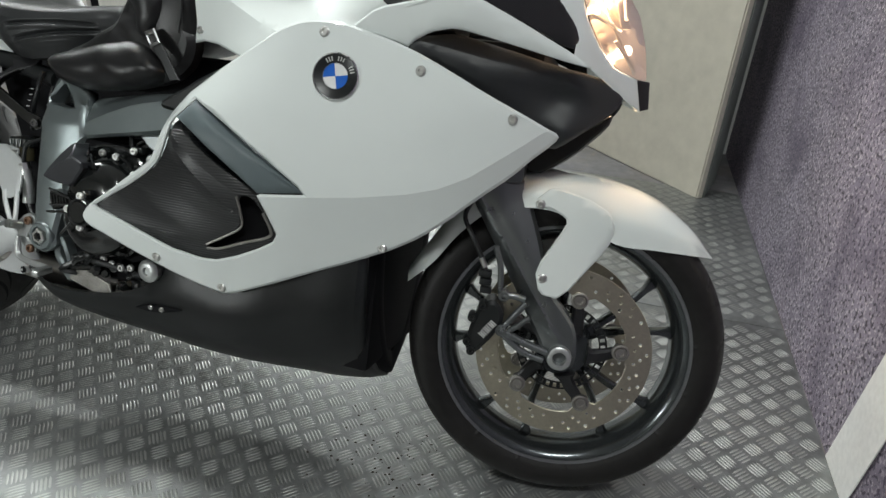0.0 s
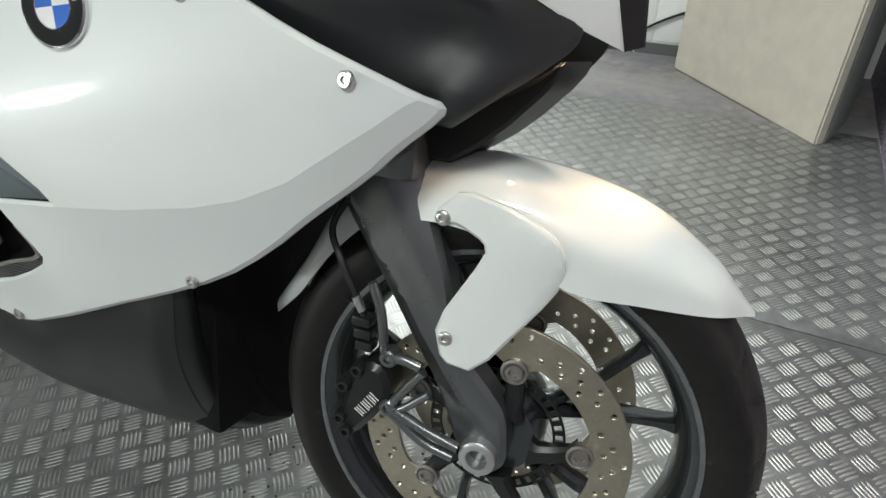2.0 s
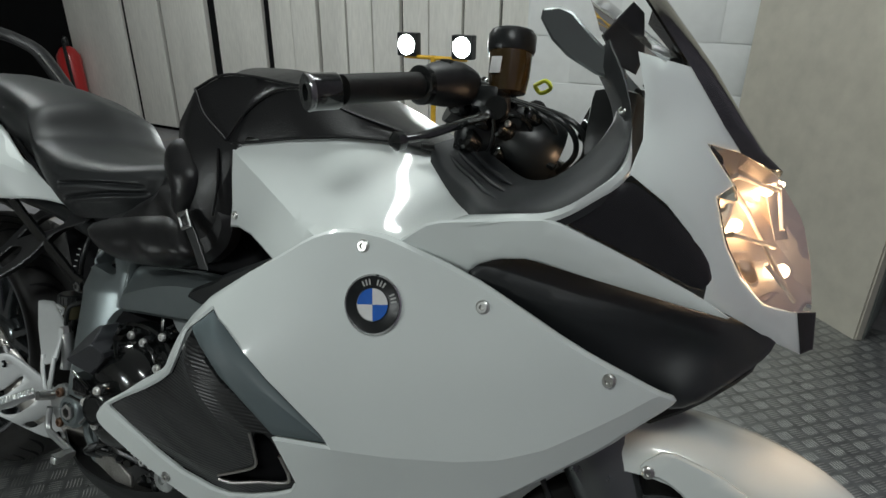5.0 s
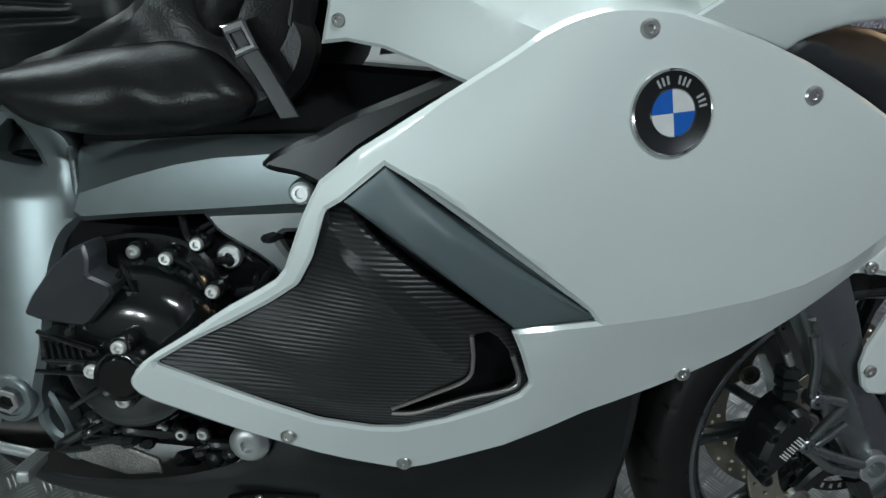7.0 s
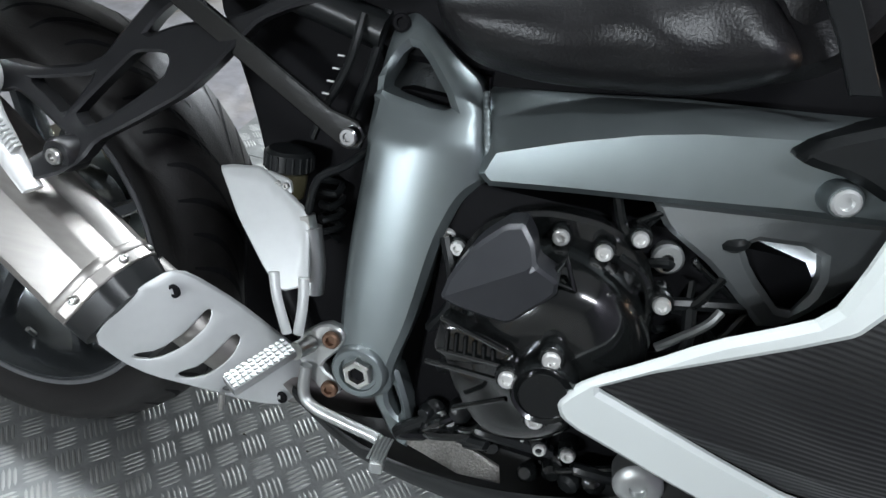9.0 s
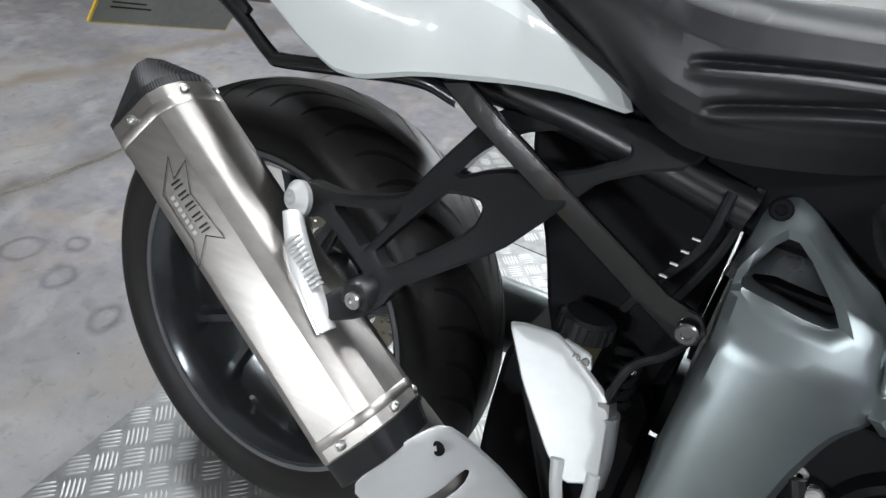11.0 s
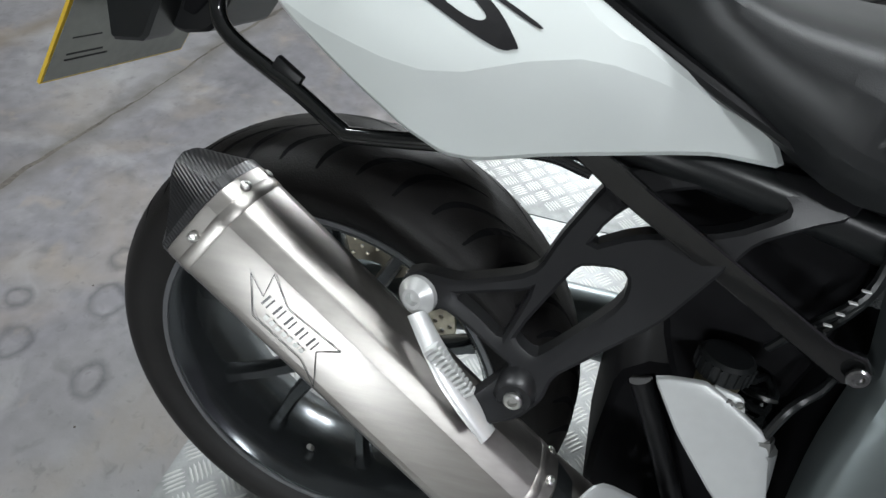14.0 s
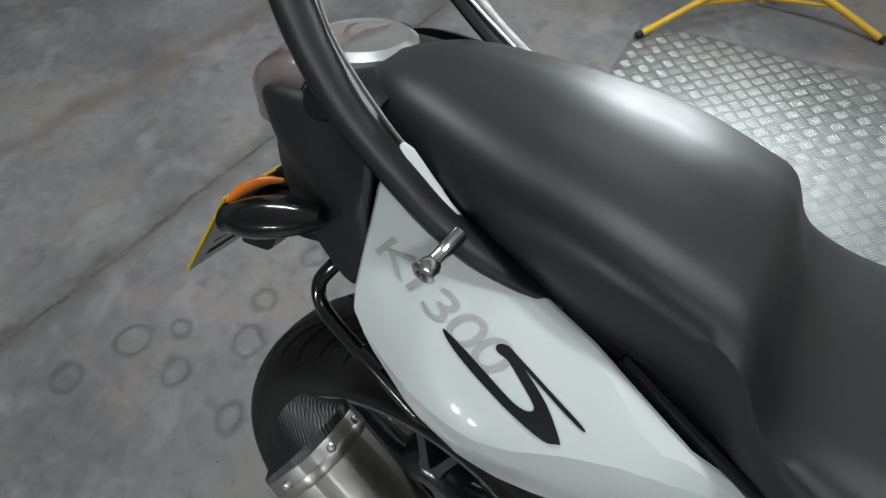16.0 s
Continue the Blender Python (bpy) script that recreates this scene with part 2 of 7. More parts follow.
def surface_through(points, soft=1e-4):
    """A thin-plate surface y(x, z) through a few points (x, y, z)."""
    p = np.array(points, float)
    xz, y, k = p[:, [0, 2]], p[:, 1], len(p)

    def kernel(r):
        return np.where(r > 1e-9, r * r * np.log(r + 1e-12), 0)

    big = np.zeros((k + 3, k + 3))
    big[:k, :k] = kernel(np.linalg.norm(xz[:, None] - xz[None], axis=2)) + soft * np.eye(k)
    big[:k, k:] = np.c_[np.ones(k), xz]
    big[k:, :k] = big[:k, k:].T
    s = np.linalg.solve(big, np.r_[y, 0, 0, 0])
    return lambda x, z: float(s[:k] @ kernel(np.hypot(xz[:, 0] - x, xz[:, 1] - z)) + s[k] + s[k + 1] * x + s[k + 2] * z)

# ---------------------------------------------------------------- materials
M_WHITE = material("pearl_white_paint", (0.7, 0.745, 0.725), 0.4, 0, 0.012, 6, 0.006, 900, coat=1.0, fleck=0.12)
M_STRIP = material("slate_grey_paint", (0.098, 0.125, 0.132), 0.5, 0.0, 0.04, 8)
M_FRAME = material("grey_frame_paint", (0.225, 0.257, 0.262), 0.37, 0.75, 0.06, 10, 0.03, 700)
M_FORK = material("dark_fork_paint", (0.175, 0.187, 0.19), 0.28, 0.8, 0.03, 10, 0.03, 700)
M_PLASTIC = material("black_plastic", (0.0085, 0.009, 0.0098), 0.4, 0, 0.15, 30, 0.12, 1500, spec=0.3)
M_DUCT = material("matt_duct_plastic", (0.013, 0.015, 0.0165), 0.5, 0, 0.1, 30, 0.1, 1500, spec=0.55)
M_SATIN = material("satin_black", (0.012, 0.0135, 0.014), 0.32, 0.0, 0.12, 20, 0.05, 600, spec=0.4)
M_PAN = material("belly_pan_black", (0.011, 0.012, 0.0125), 0.38, 0, 0.2, 14, 0.05, 900, spec=0.3)
M_CAST_BLACK = material("satin_black_casting", (0.018, 0.0185, 0.02), 0.34, 0.25, 0.1, 30, 0.08, 900, spec=0.5)
M_GLOSS = material("black_gloss_cast", (0.008, 0.009, 0.009), 0.14, 0, 0.2, 40, 0.02, 300, coat=0.4)
# shade of depths and hollows put into the colour; also for black bolts
M_DARK = material("painted_shade_and_black_parts", (0.005, 0.005, 0.006), 0.7, 0, 0.3, 40, spec=0.15)
M_LEATHER = material("black_leather", (0.0095, 0.0095, 0.0102), 0.34, 0, 0.12, 25, 0.22, 420, spec=0.4)
M_SEAT = material("dark_grey_seat_vinyl", (0.015, 0.0165, 0.0175), 0.42, 0, 0.1, 18, 0.1, 900, spec=0.45)
M_RUBBER = material("tyre_rubber", (0.0105, 0.0098, 0.0094), 0.5, 0, 0.4, 15, 0.2, 500, spec=0.3)
M_RIM = material("anthracite_rim", (0.078, 0.086, 0.09), 0.18, 0.75, 0.12, 20, 0.03, 500)
M_RIM_EDGE = material("worn_rim_edge", (0.27, 0.28, 0.29), 0.33, 0.9, 0.15, 20, 0.03, 500)
M_DISC = material("brake_disc_steel", (0.52, 0.485, 0.39), 0.34, 1.0, 0.14, 40, 0.05, 800)
M_STEEL = material("brushed_steel", (0.39, 0.373, 0.35), 0.4, 1.0, 0.06, 12, 0.02, 300)
M_CHROME = material("chrome", (0.75, 0.76, 0.76), 0.12, 1.0, 0.04, 30)
M_ALU = material("cast_aluminium", (0.5, 0.515, 0.51), 0.38, 0.85, 0.06, 30, 0.06, 900)
M_PEG = material("bright_aluminium", (0.78, 0.79, 0.78), 0.34, 0.6, 0.05, 40, 0.05, 900)
M_PAINTED_ALU = material("silver_painted_steel", (0.62, 0.64, 0.635), 0.4, 0.35, 0.05, 20, 0.05, 900)
M_CHROME_DARK = material("smoked_chrome", (0.25, 0.25, 0.25), 0.2, 0.9, 0.08, 40)
M_BOLT = material("bolt_steel", (0.6, 0.6, 0.58), 0.3, 1.0, 0.12, 120)
M_BRIGHT_BOLT = material("zinc_plated_bolt", (0.8, 0.8, 0.78), 0.38, 0.7, 0.12, 120)
M_BRACKET = material("grey_bracket_casting", (0.42, 0.45, 0.455), 0.3, 0.8, 0.06, 20, 0.08, 700)
M_CARBON = carbon_weave("carbon_insert", 0.0047, "Z")
M_CARBON_FINE = carbon_weave("carbon_endcap", 0.0024, "DIAGONAL")
M_PLATE = material("aluminium_tread_plate", (0.3, 0.31, 0.307), 0.5, 0.9, 0.34, 9, 0.15, 220)
M_BARS = material("worn_tread_bars", (0.43, 0.435, 0.425), 0.48, 0.95, 0.3, 7, 0.1, 400)
M_WHITE_MARK = material("white_lettering", (0.75, 0.75, 0.74), 0.5)
M_BLACK_MARK = material("black_decal", (0.01, 0.01, 0.011), 0.3)
M_GREY_MARK = material("pale_grey_decal", (0.5, 0.51, 0.49), 0.35, 0.2)
M_BLUE = material("blue_enamel", (0.012, 0.12, 0.52), 0.3, coat=0.15)
M_ORANGE = material("amber_lens", (0.8, 0.2, 0.02), 0.2, coat=0.5)
M_YELLOW = material("yellow_powder_coat", (0.72, 0.42, 0.03), 0.4, 0, 0.12, 12)
M_BRICK = material("whitewashed_brick", (0.72, 0.73, 0.72), 0.7, 0, 0.06, 5, 0.25, 60)
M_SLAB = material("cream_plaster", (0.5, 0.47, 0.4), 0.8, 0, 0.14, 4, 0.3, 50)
M_GREENGREY = material("green_grey_frame_paint", (0.3, 0.33, 0.3), 0.55, 0, 0.12, 6, 0.1, 80)
M_BOARD = material("white_board_cladding", (0.76, 0.745, 0.7), 0.6, 0, 0.14, 3, 0.15, 60, stretch=(6, 6, 1))


def concrete():
    m = material("worn_grey_floor", (0.17, 0.166, 0.178), 0.6, 0, 0.35, 6, 0.35, 60)
    n, l = m.node_tree.nodes, m.node_tree.links
    p = n["Principled BSDF"]
    co = n.new("ShaderNodeTexCoord")
    base = p.inputs["Base Color"].links[0].from_socket
    for scale, lo, hi, colour, amount in ((1.3, 0.44, 0.64, (0.3, 0.295, 0.29, 1), 0.55), (0.9, 0.5, 0.66, (0.1, 0.098, 0.1, 1), 0.5), (3.2, 0.5, 0.7, (0.27, 0.225, 0.17, 1), 0.5), (5.5, 0.54, 0.7, (0.36, 0.36, 0.36, 1), 0.4), (2.2, 0.58, 0.75, (0.08, 0.08, 0.09, 1), 0.6), (14, 0.58, 0.74, (0.09, 0.088, 0.09, 1), 0.45), (45, 0.6, 0.72, (0.08, 0.078, 0.078, 1), 0.3), (9, 0.6, 0.72, (0.33, 0.275, 0.21, 1), 0.4)):
        t = n.new("ShaderNodeTexNoise")
        t.inputs["Scale"].default_value, t.inputs["Detail"].default_value = scale, 7
        t.inputs["Distortion"].default_value = 0.6
        mp = n.new("ShaderNodeMapping")
        mp.inputs["Location"].default_value = (scale, scale * 2, 0)
        l.new(co.outputs["Object"], mp.inputs["Vector"])
        l.new(mp.outputs["Vector"], t.inputs["Vector"])
        r = n.new("ShaderNodeMapRange")
        r.inputs["From Min"].default_value, r.inputs["From Max"].default_value = lo, hi
        r.inputs["To Max"].default_value = amount
        l.new(t.outputs["Fac"], r.inputs["Value"])
        x = n.new("ShaderNodeMix")
        x.data_type = "RGBA"
        l.new(r.outputs["Result"], x.inputs["Factor"])
        l.new(base, x.inputs["A"])
        x.inputs["B"].default_value = colour
        base = x.outputs["Result"]
    # round smudges left by wet feet of stands and tins
    t = n.new("ShaderNodeTexNoise")
    t.inputs["Scale"].default_value, t.inputs["Detail"].default_value = 16, 5
    l.new(co.outputs["Object"], t.inputs["Vector"])
    warp = n.new("ShaderNodeVectorMath")
    warp.operation = "MULTIPLY_ADD"
    l.new(t.outputs["Color"], warp.inputs[0])
    warp.inputs[1].default_value = (0.05, 0.05, 0)
    l.new(co.outputs["Object"], warp.inputs[2])
    total = None
    for cx, cy, radius in ((-0.871, 0.046, 0.04), (-0.613, 0.187, 0.038), (-0.716, 0.046, 0.034), (-0.79, 0.13, 0.028), (-0.633, 0.463, 0.032), (-0.94, -0.1, 0.034), (-0.52, 0.02, 0.031), (-0.66, 0.3, 0.03)):
        far = n.new("ShaderNodeVectorMath")
        far.operation = "DISTANCE"
        l.new(warp.outputs["Vector"], far.inputs[0])
        far.inputs[1].default_value = (cx + 0.025, cy + 0.025, 0)
        edge = n.new("ShaderNodeMath")
        edge.operation = "SUBTRACT"
        l.new(far.outputs["Value"], edge.inputs[0])
        edge.inputs[1].default_value = radius
        size = n.new("ShaderNodeMath")
        size.operation = "ABSOLUTE"
        l.new(edge.outputs["Value"], size.inputs[0])
        r = n.new("ShaderNodeMapRange")
        r.inputs["From Max"].default_value, r.inputs["To Min"].default_value, r.inputs["To Max"].default_value = 0.013, 1.0, 0.0
        l.new(size.outputs["Value"], r.inputs["Value"])
        if total is None:
            total = r.outputs["Result"]
        else:
            most = n.new("ShaderNodeMath")
            most.operation = "MAXIMUM"
            l.new(total, most.inputs[0])
            l.new(r.outputs["Result"], most.inputs[1])
            total = most.outputs["Value"]
    part_of = n.new("ShaderNodeMath")
    part_of.operation = "MULTIPLY"
    l.new(total, part_of.inputs[0])
    l.new(t.outputs["Fac"], part_of.inputs[1])
    x = n.new("ShaderNodeMix")
    x.data_type = "RGBA"
    l.new(part_of.outputs["Value"], x.inputs["Factor"])
    l.new(base, x.inputs["A"])
    x.inputs["B"].default_value = (0.045, 0.045, 0.052, 1)
    base = x.outputs["Result"]
    # dirt that has gathered along the joint, and a brown drag mark beside it
    sep = n.new("ShaderNodeSeparateXYZ")
    l.new(co.outputs["Object"], sep.inputs["Vector"])
    for slope, offset, width, colour, scale in ((0.126, 1.144, 0.07, (0.085, 0.076, 0.062, 1), 9), (0.254, 1.895, 0.08, (0.15, 0.12, 0.085, 1), 6)):
        def sums(kind, a, b):
            q = n.new("ShaderNodeMath")
            q.operation = kind
            for k, v in enumerate((a, b)):
                if isinstance(v, float):
                    q.inputs[k].default_value = v
                else:
                    l.new(v, q.inputs[k])
            return q.outputs["Value"]
        t = n.new("ShaderNodeTexNoise")
        t.inputs["Scale"].default_value, t.inputs["Detail"].default_value = scale, 6
        l.new(co.outputs["Object"], t.inputs["Vector"])
        d = sums("ADD", sums("ADD", sep.outputs["X"], offset), sums("MULTIPLY", sep.outputs["Y"], -slope))
        d = sums("ABSOLUTE", sums("ADD", d, sums("MULTIPLY", sums("SUBTRACT", t.outputs["Fac"], 0.5), 0.16)), 0.0)
        r = n.new("ShaderNodeMapRange")
        r.inputs["From Max"].default_value = width
        r.inputs["To Min"].default_value, r.inputs["To Max"].default_value = 1.0, 0.0
        l.new(d, r.inputs["Value"])
        x = n.new("ShaderNodeMix")
        x.data_type = "RGBA"
        l.new(sums("MULTIPLY", r.outputs["Result"], sums("MULTIPLY", t.outputs["Fac"], 1.2)), x.inputs["Factor"])
        l.new(base, x.inputs["A"])
        x.inputs["B"].default_value = colour
        base = x.outputs["Result"]
    l.new(base, p.inputs["Base Color"])
    return m


def mural():
    """Printed vinyl: coarse purple-grey granules, as of a road surface."""
    m = material("granular_print", (0.2, 0.175, 0.225), 0.7, 0, 0.35, 3, 0.4, 90)
    n, l = m.node_tree.nodes, m.node_tree.links
    p = n["Principled BSDF"]
    base = p.inputs["Base Color"].links[0].from_socket
    co = n.new("ShaderNodeTexCoord")
    for scale, lo, hi, colour, amount in ((110, 0.54, 0.62, (0.5, 0.45, 0.5, 1), 0.85), (90, 0.53, 0.62, (0.02, 0.016, 0.028, 1), 0.9), (4, 0.5, 0.7, (0.06, 0.045, 0.08, 1), 0.6)):
        t = n.new("ShaderNodeTexNoise")
        t.inputs["Scale"].default_value, t.inputs["Detail"].default_value = scale, 3
        mp = n.new("ShaderNodeMapping")
        mp.inputs["Location"].default_value = (scale, 0, scale)
        l.new(co.outputs["Object"], mp.inputs["Vector"])
        l.new(mp.outputs["Vector"], t.inputs["Vector"])
        r = n.new("ShaderNodeMapRange")
        r.inputs["From Min"].default_value, r.inputs["From Max"].default_value, r.inputs["To Max"].default_value = lo, hi, amount
        l.new(t.outputs["Fac"], r.inputs["Value"])
        x = n.new("ShaderNodeMix")
        x.data_type = "RGBA"
        l.new(r.outputs["Result"], x.inputs["Factor"])
        l.new(base, x.inputs["A"])
        x.inputs["B"].default_value = colour
        base = x.outputs["Result"]
    l.new(base, p.inputs["Base Color"])
    return m


def brushed_can():
    """Titanium sheet with fine lines drawn along its length."""
    m = material("brushed_titanium", (0.37, 0.353, 0.332), 0.38, 1.0, 0.16, 30, 0.06, 260, stretch=(0.03, 1, 1))
    m.node_tree.nodes["Mapping"].inputs["Rotation"].default_value = (0, radians(34), 0)
    return m


M_CAN = brushed_can()
M_CONCRETE, M_MURAL = concrete(), mural()

# ---------------------------------------------------------------- the room
FRONT_X, BACK_Y, PLATE_X0, SEAM_Y = 2.19, 2.42, -0.28, 0.752
tagged(part("ground", block(-7.2, -4.2, -0.2, FRONT_X + 0.2, 3.2, -0.004), M_CONCRETE), "worn grey concrete floor with stains and rings", "floor", kind="structure")
tagged(part("wall_front", block(FRONT_X, -4.2, -0.004, FRONT_X + 0.2, 2.6, 3.0), M_MURAL), "wall covered with purple-grey granular print", "wall", kind="structure")
tagged(part("wall_camera_side", block(-7.2, -4.4, -0.004, FRONT_X, -4.2, 3.0), M_BOARD), "plain pale workshop wall", "wall", kind="structure")
tagged(part("wall_rear", block(-7.4, -4.4, -0.004, -7.2, 3.2, 3.0), M_BOARD), "plain pale workshop wall", "wall", kind="structure")
tagged(part("ceiling", block(-7.4, -4.4, 3.0, FRONT_X + 0.2, 3.4, 3.1), M_BRICK), "plain pale workshop ceiling", "ceiling", kind="structure")
wall = tagged(part("wall_back", block(0.45, BACK_Y, -0.004, FRONT_X, BACK_Y + 0.2, 3.0), M_BRICK), "whitewashed blockwork wall behind the motorcycle", "wall", kind="structure")
# near-black body puts the shade of the gaps between boards into its colour
fence = tagged(part("wall_boarded", block(-7.2, 2.82, -0.004, 0.45, 2.98, 3.0), M_DARK), "white vertical board partition", "wall", kind="structure")

tagged(part("wall_return", block(0.45, BACK_Y + 0.2, -0.004, 0.65, 2.98, 3.0), M_BRICK), "plain return of the whitewashed wall", "wall", kind="structure")

# diagonal white band on the print
bm = bmesh.new()
quad = [bm.verts.new((FRONT_X - 0.003, y, z)) for y, z in ((0.262, 0.0), (0.125, 0.0), (0.09, 0.36), (0.02, 0.9), (0.17, 0.9), (0.222, 0.36))]
bm.faces.new(quad)
ext = bmesh.ops.extrude_face_region(bm, geom=bm.faces[:])
for v in ext["geom"]:
    if isinstance(v, bmesh.types.BMVert):
        v.co.x -= 0.002
bmesh.ops.recalc_face_normals(bm, faces=bm.faces)
tagged(part("white_band", bm, M_WHITE_MARK), "white painted band on the printed wall", "band", kind="structure")

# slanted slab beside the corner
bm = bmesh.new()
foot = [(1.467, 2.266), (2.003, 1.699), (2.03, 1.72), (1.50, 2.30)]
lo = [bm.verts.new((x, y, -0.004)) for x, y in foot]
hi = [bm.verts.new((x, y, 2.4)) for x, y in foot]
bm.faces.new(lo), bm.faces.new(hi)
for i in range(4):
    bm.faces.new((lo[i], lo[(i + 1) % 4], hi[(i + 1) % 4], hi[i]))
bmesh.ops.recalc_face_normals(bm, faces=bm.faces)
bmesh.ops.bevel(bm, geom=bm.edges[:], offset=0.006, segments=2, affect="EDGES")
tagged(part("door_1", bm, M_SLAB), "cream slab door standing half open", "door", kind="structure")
bm = bmesh.new()
foot = [(2.032, 1.722), (2.10, 1.96), (2.02, 2.1), (1.9, 1.92)]
lo = [bm.verts.new((x, y, -0.004)) for x, y in foot]
hi = [bm.verts.new((x, y, 2.6)) for x, y in foot]
bm.faces.new(lo), bm.faces.new(hi)
for i in range(4):
    bm.faces.new((lo[i], lo[(i + 1) % 4], hi[(i + 1) % 4], hi[i]))
bmesh.ops.recalc_face_normals(bm, faces=bm.faces)
tagged(part("trim", bm, M_GREENGREY), "green-grey painted door frame", "door frame", kind="structure")

# ---------------------------------------------------------------- the motorcycle
bike = tagged(new("motorcycle"), "pearl white sports touring motorcycle leaning on tread plate", "motorcycle")
bike.rotation_euler = (radians(-17), 0, 0)

# side fairing: skin heights at its fixings and corners
SKIN = surface_through([(1.173, -0.258, 0.788), (1.328, -0.236, 0.747), (1.472, -0.197, 0.693), (1.201, -0.262, 0.723), (1.176, -0.268, 0.532), (1.284, -0.213, 0.455), (0.88, -0.263, 0.376), (0.997, -0.233, 0.335), (1.543, -0.149, 0.671), (0.93, -0.29, 0.63), (0.969, -0.286, 0.665), (0.908, -0.256, 0.647), (0.729, -0.279, 0.432), (1.118, -0.26, 0.453)])
CREASE = [(1.176, 0.531), (1.246, 0.54), (1.326, 0.556), (1.373, 0.571), (1.418, 0.595), (1.459, 0.628), (1.494, 0.657), (1.53, 0.69)]


UPPER = surface_through([(1.173, -0.258, 0.788), (1.328, -0.236, 0.747), (1.472, -0.197, 0.693), (1.201, -0.262, 0.723), (1.176, -0.268, 0.532), (0.88, -0.263, 0.376), (0.997, -0.233, 0.335), (1.543, -0.149, 0.671), (0.93, -0.29, 0.63), (0.969, -0.286, 0.665), (0.908, -0.256, 0.647), (0.729, -0.279, 0.432), (1.118, -0.26, 0.453)])


def fairing_skin(x, z):
    y = SKIN(x, z)
    if x < 1.1:
        return y
    line = [(1.05, 0.522)] + CREASE + [(1.6, 0.75)]
    for (ax, az), (bx, bz) in zip(line, line[1:]):
        if ax <= x <= bx:
            d = az + (bz - az) * (x - ax) / (bx - ax) - z
            lip = 0.004 * max(0, 1 - abs(d) / 0.06)
            folded = UPPER(x, z) if d <= 0 else UPPER(x, z + d) + 0.42 * d
            w = max(0, min(1, (x - 1.1) / 0.1))
            w = w * w * (3 - 2 * w)
            return y + (folded - lip - y) * w
    return y


CARBON = [(0.931, 0.629), (0.916, 0.618), (0.907, 0.576), (0.894, 0.549), (0.867, 0.527), (0.829, 0.501), (0.788, 0.476), (0.752, 0.451), (0.802, 0.436), (0.858, 0.417), (0.911, 0.398), (0.964, 0.389), (0.994, 0.39), (1.036, 0.405), (1.079, 0.426), (1.107, 0.443), (1.115, 0.458), (1.1, 0.498), (1.088, 0.524)]
OUT = [(1.039, 0.743), (1.063, 0.76), (1.091, 0.783), (1.124, 0.799), (1.151, 0.805), (1.181, 0.806), (1.206, 0.805), (1.302, 0.781), (1.366, 0.755), (1.429, 0.726), (1.491, 0.701), (1.52, 0.688), (1.543, 0.679), (1.537, 0.666), (1.505, 0.634), (1.481, 0.605), (1.428, 0.557), (1.38, 0.51), (1.32, 0.464), (1.231, 0.42), (1.172, 0.395), (1.08, 0.353), (1.003, 0.32), (0.978, 0.326), (0.92, 0.344), (0.864, 0.367), (0.821, 0.384), (0.78, 0.4), (0.739, 0.414), (0.728, 0.426), (0.73, 0.437), (0.746, 0.456), (0.783, 0.482), (0.818, 0.511), (0.852, 0.534), (0.878, 0.554), (0.886, 0.583), (0.894, 0.613), (0.908, 0.648)]
HOLE = CARBON + [(1.173, 0.534), (0.969, 0.665)]
fairing = part("side_fairing", sheet(rounded(OUT, 1, 0.25), fairing_skin, 0.004, 0.004, 0.012, [rounded(HOLE, 1, 0.08)], folds=[CREASE]), M_WHITE, bike, "pearl white fairing panel", 9)
mirrored("side_fairing", fairing, bike, "pearl white fairing panel")


def carbon_skin(x, z):
    fold = max(0, 1 - abs((z - 0.47) - (0.9 - x) * 0.55) / 0.05)
    inset = max(0, 0.028 + (x - 0.933) * 0.549 + (z - 0.629) * 0.836)
    ribs = max(0, 1 - abs((z - 0.603) + 0.889 * (x - 0.911)) / 0.024) * max(0, min(1, (x - 0.915) / 0.02)) + max(0, 1 - abs(z - 0.443 + 0.098 * (x - 0.736)) / 0.018) * max(0, min(1, (0.975 - x) / 0.03))
    return fairing_skin(x, z) + 0.009 - 0.005 * fold + 0.4 * inset - 0.0035 * ribs


VENT = [(1.053, 0.515), (1.073, 0.517), (1.094, 0.491), (1.103, 0.462), (1.097, 0.45), (1.054, 0.434), (1.009, 0.416), (0.985, 0.412), (0.983, 0.419), (1.017, 0.437), (1.053, 0.461), (1.057, 0.487)]
insert = part("air_outlet_insert", sheet(CARBON, carbon_skin, 0.003, 0.002, 0.009, [rounded(VENT, 1)], folds=[[(0.92, 0.604), (1.045, 0.522)], [(0.935, 0.5817), (0.99, 0.5328), (1.035, 0.4928)], [(0.775, 0.4392), (0.85, 0.4318), (0.93, 0.424)]]), M_CARBON, bike, "woven carbon-look outlet insert", 14)
part("vent_lip", tube([(x, carbon_skin(x, z) - 0.001, z) for x, z in ((1.053, 0.515), (1.057, 0.487), (1.053, 0.461), (1.017, 0.437), (0.983, 0.418))], 0.0022, 8), M_STEEL, insert, "bright outlet edge")
part("vent_lip", tube([(x, carbon_skin(x, z) - 0.001, z) for x, z in ((0.983, 0.411), (1.009, 0.415), (1.054, 0.433), (1.097, 0.449), (1.104, 0.462), (1.094, 0.492))], 0.0026, 8), M_STEEL, insert, "bright outlet edge")
part("grey_strip", sheet([(0.933, 0.629), (0.967, 0.661), (1.168, 0.536), (1.09, 0.526)], lambda x, z: fairing_skin(x, z) + 0.003, 0.003, 0.0015, 0.014), M_STRIP, bike, "slate grey trim strip")
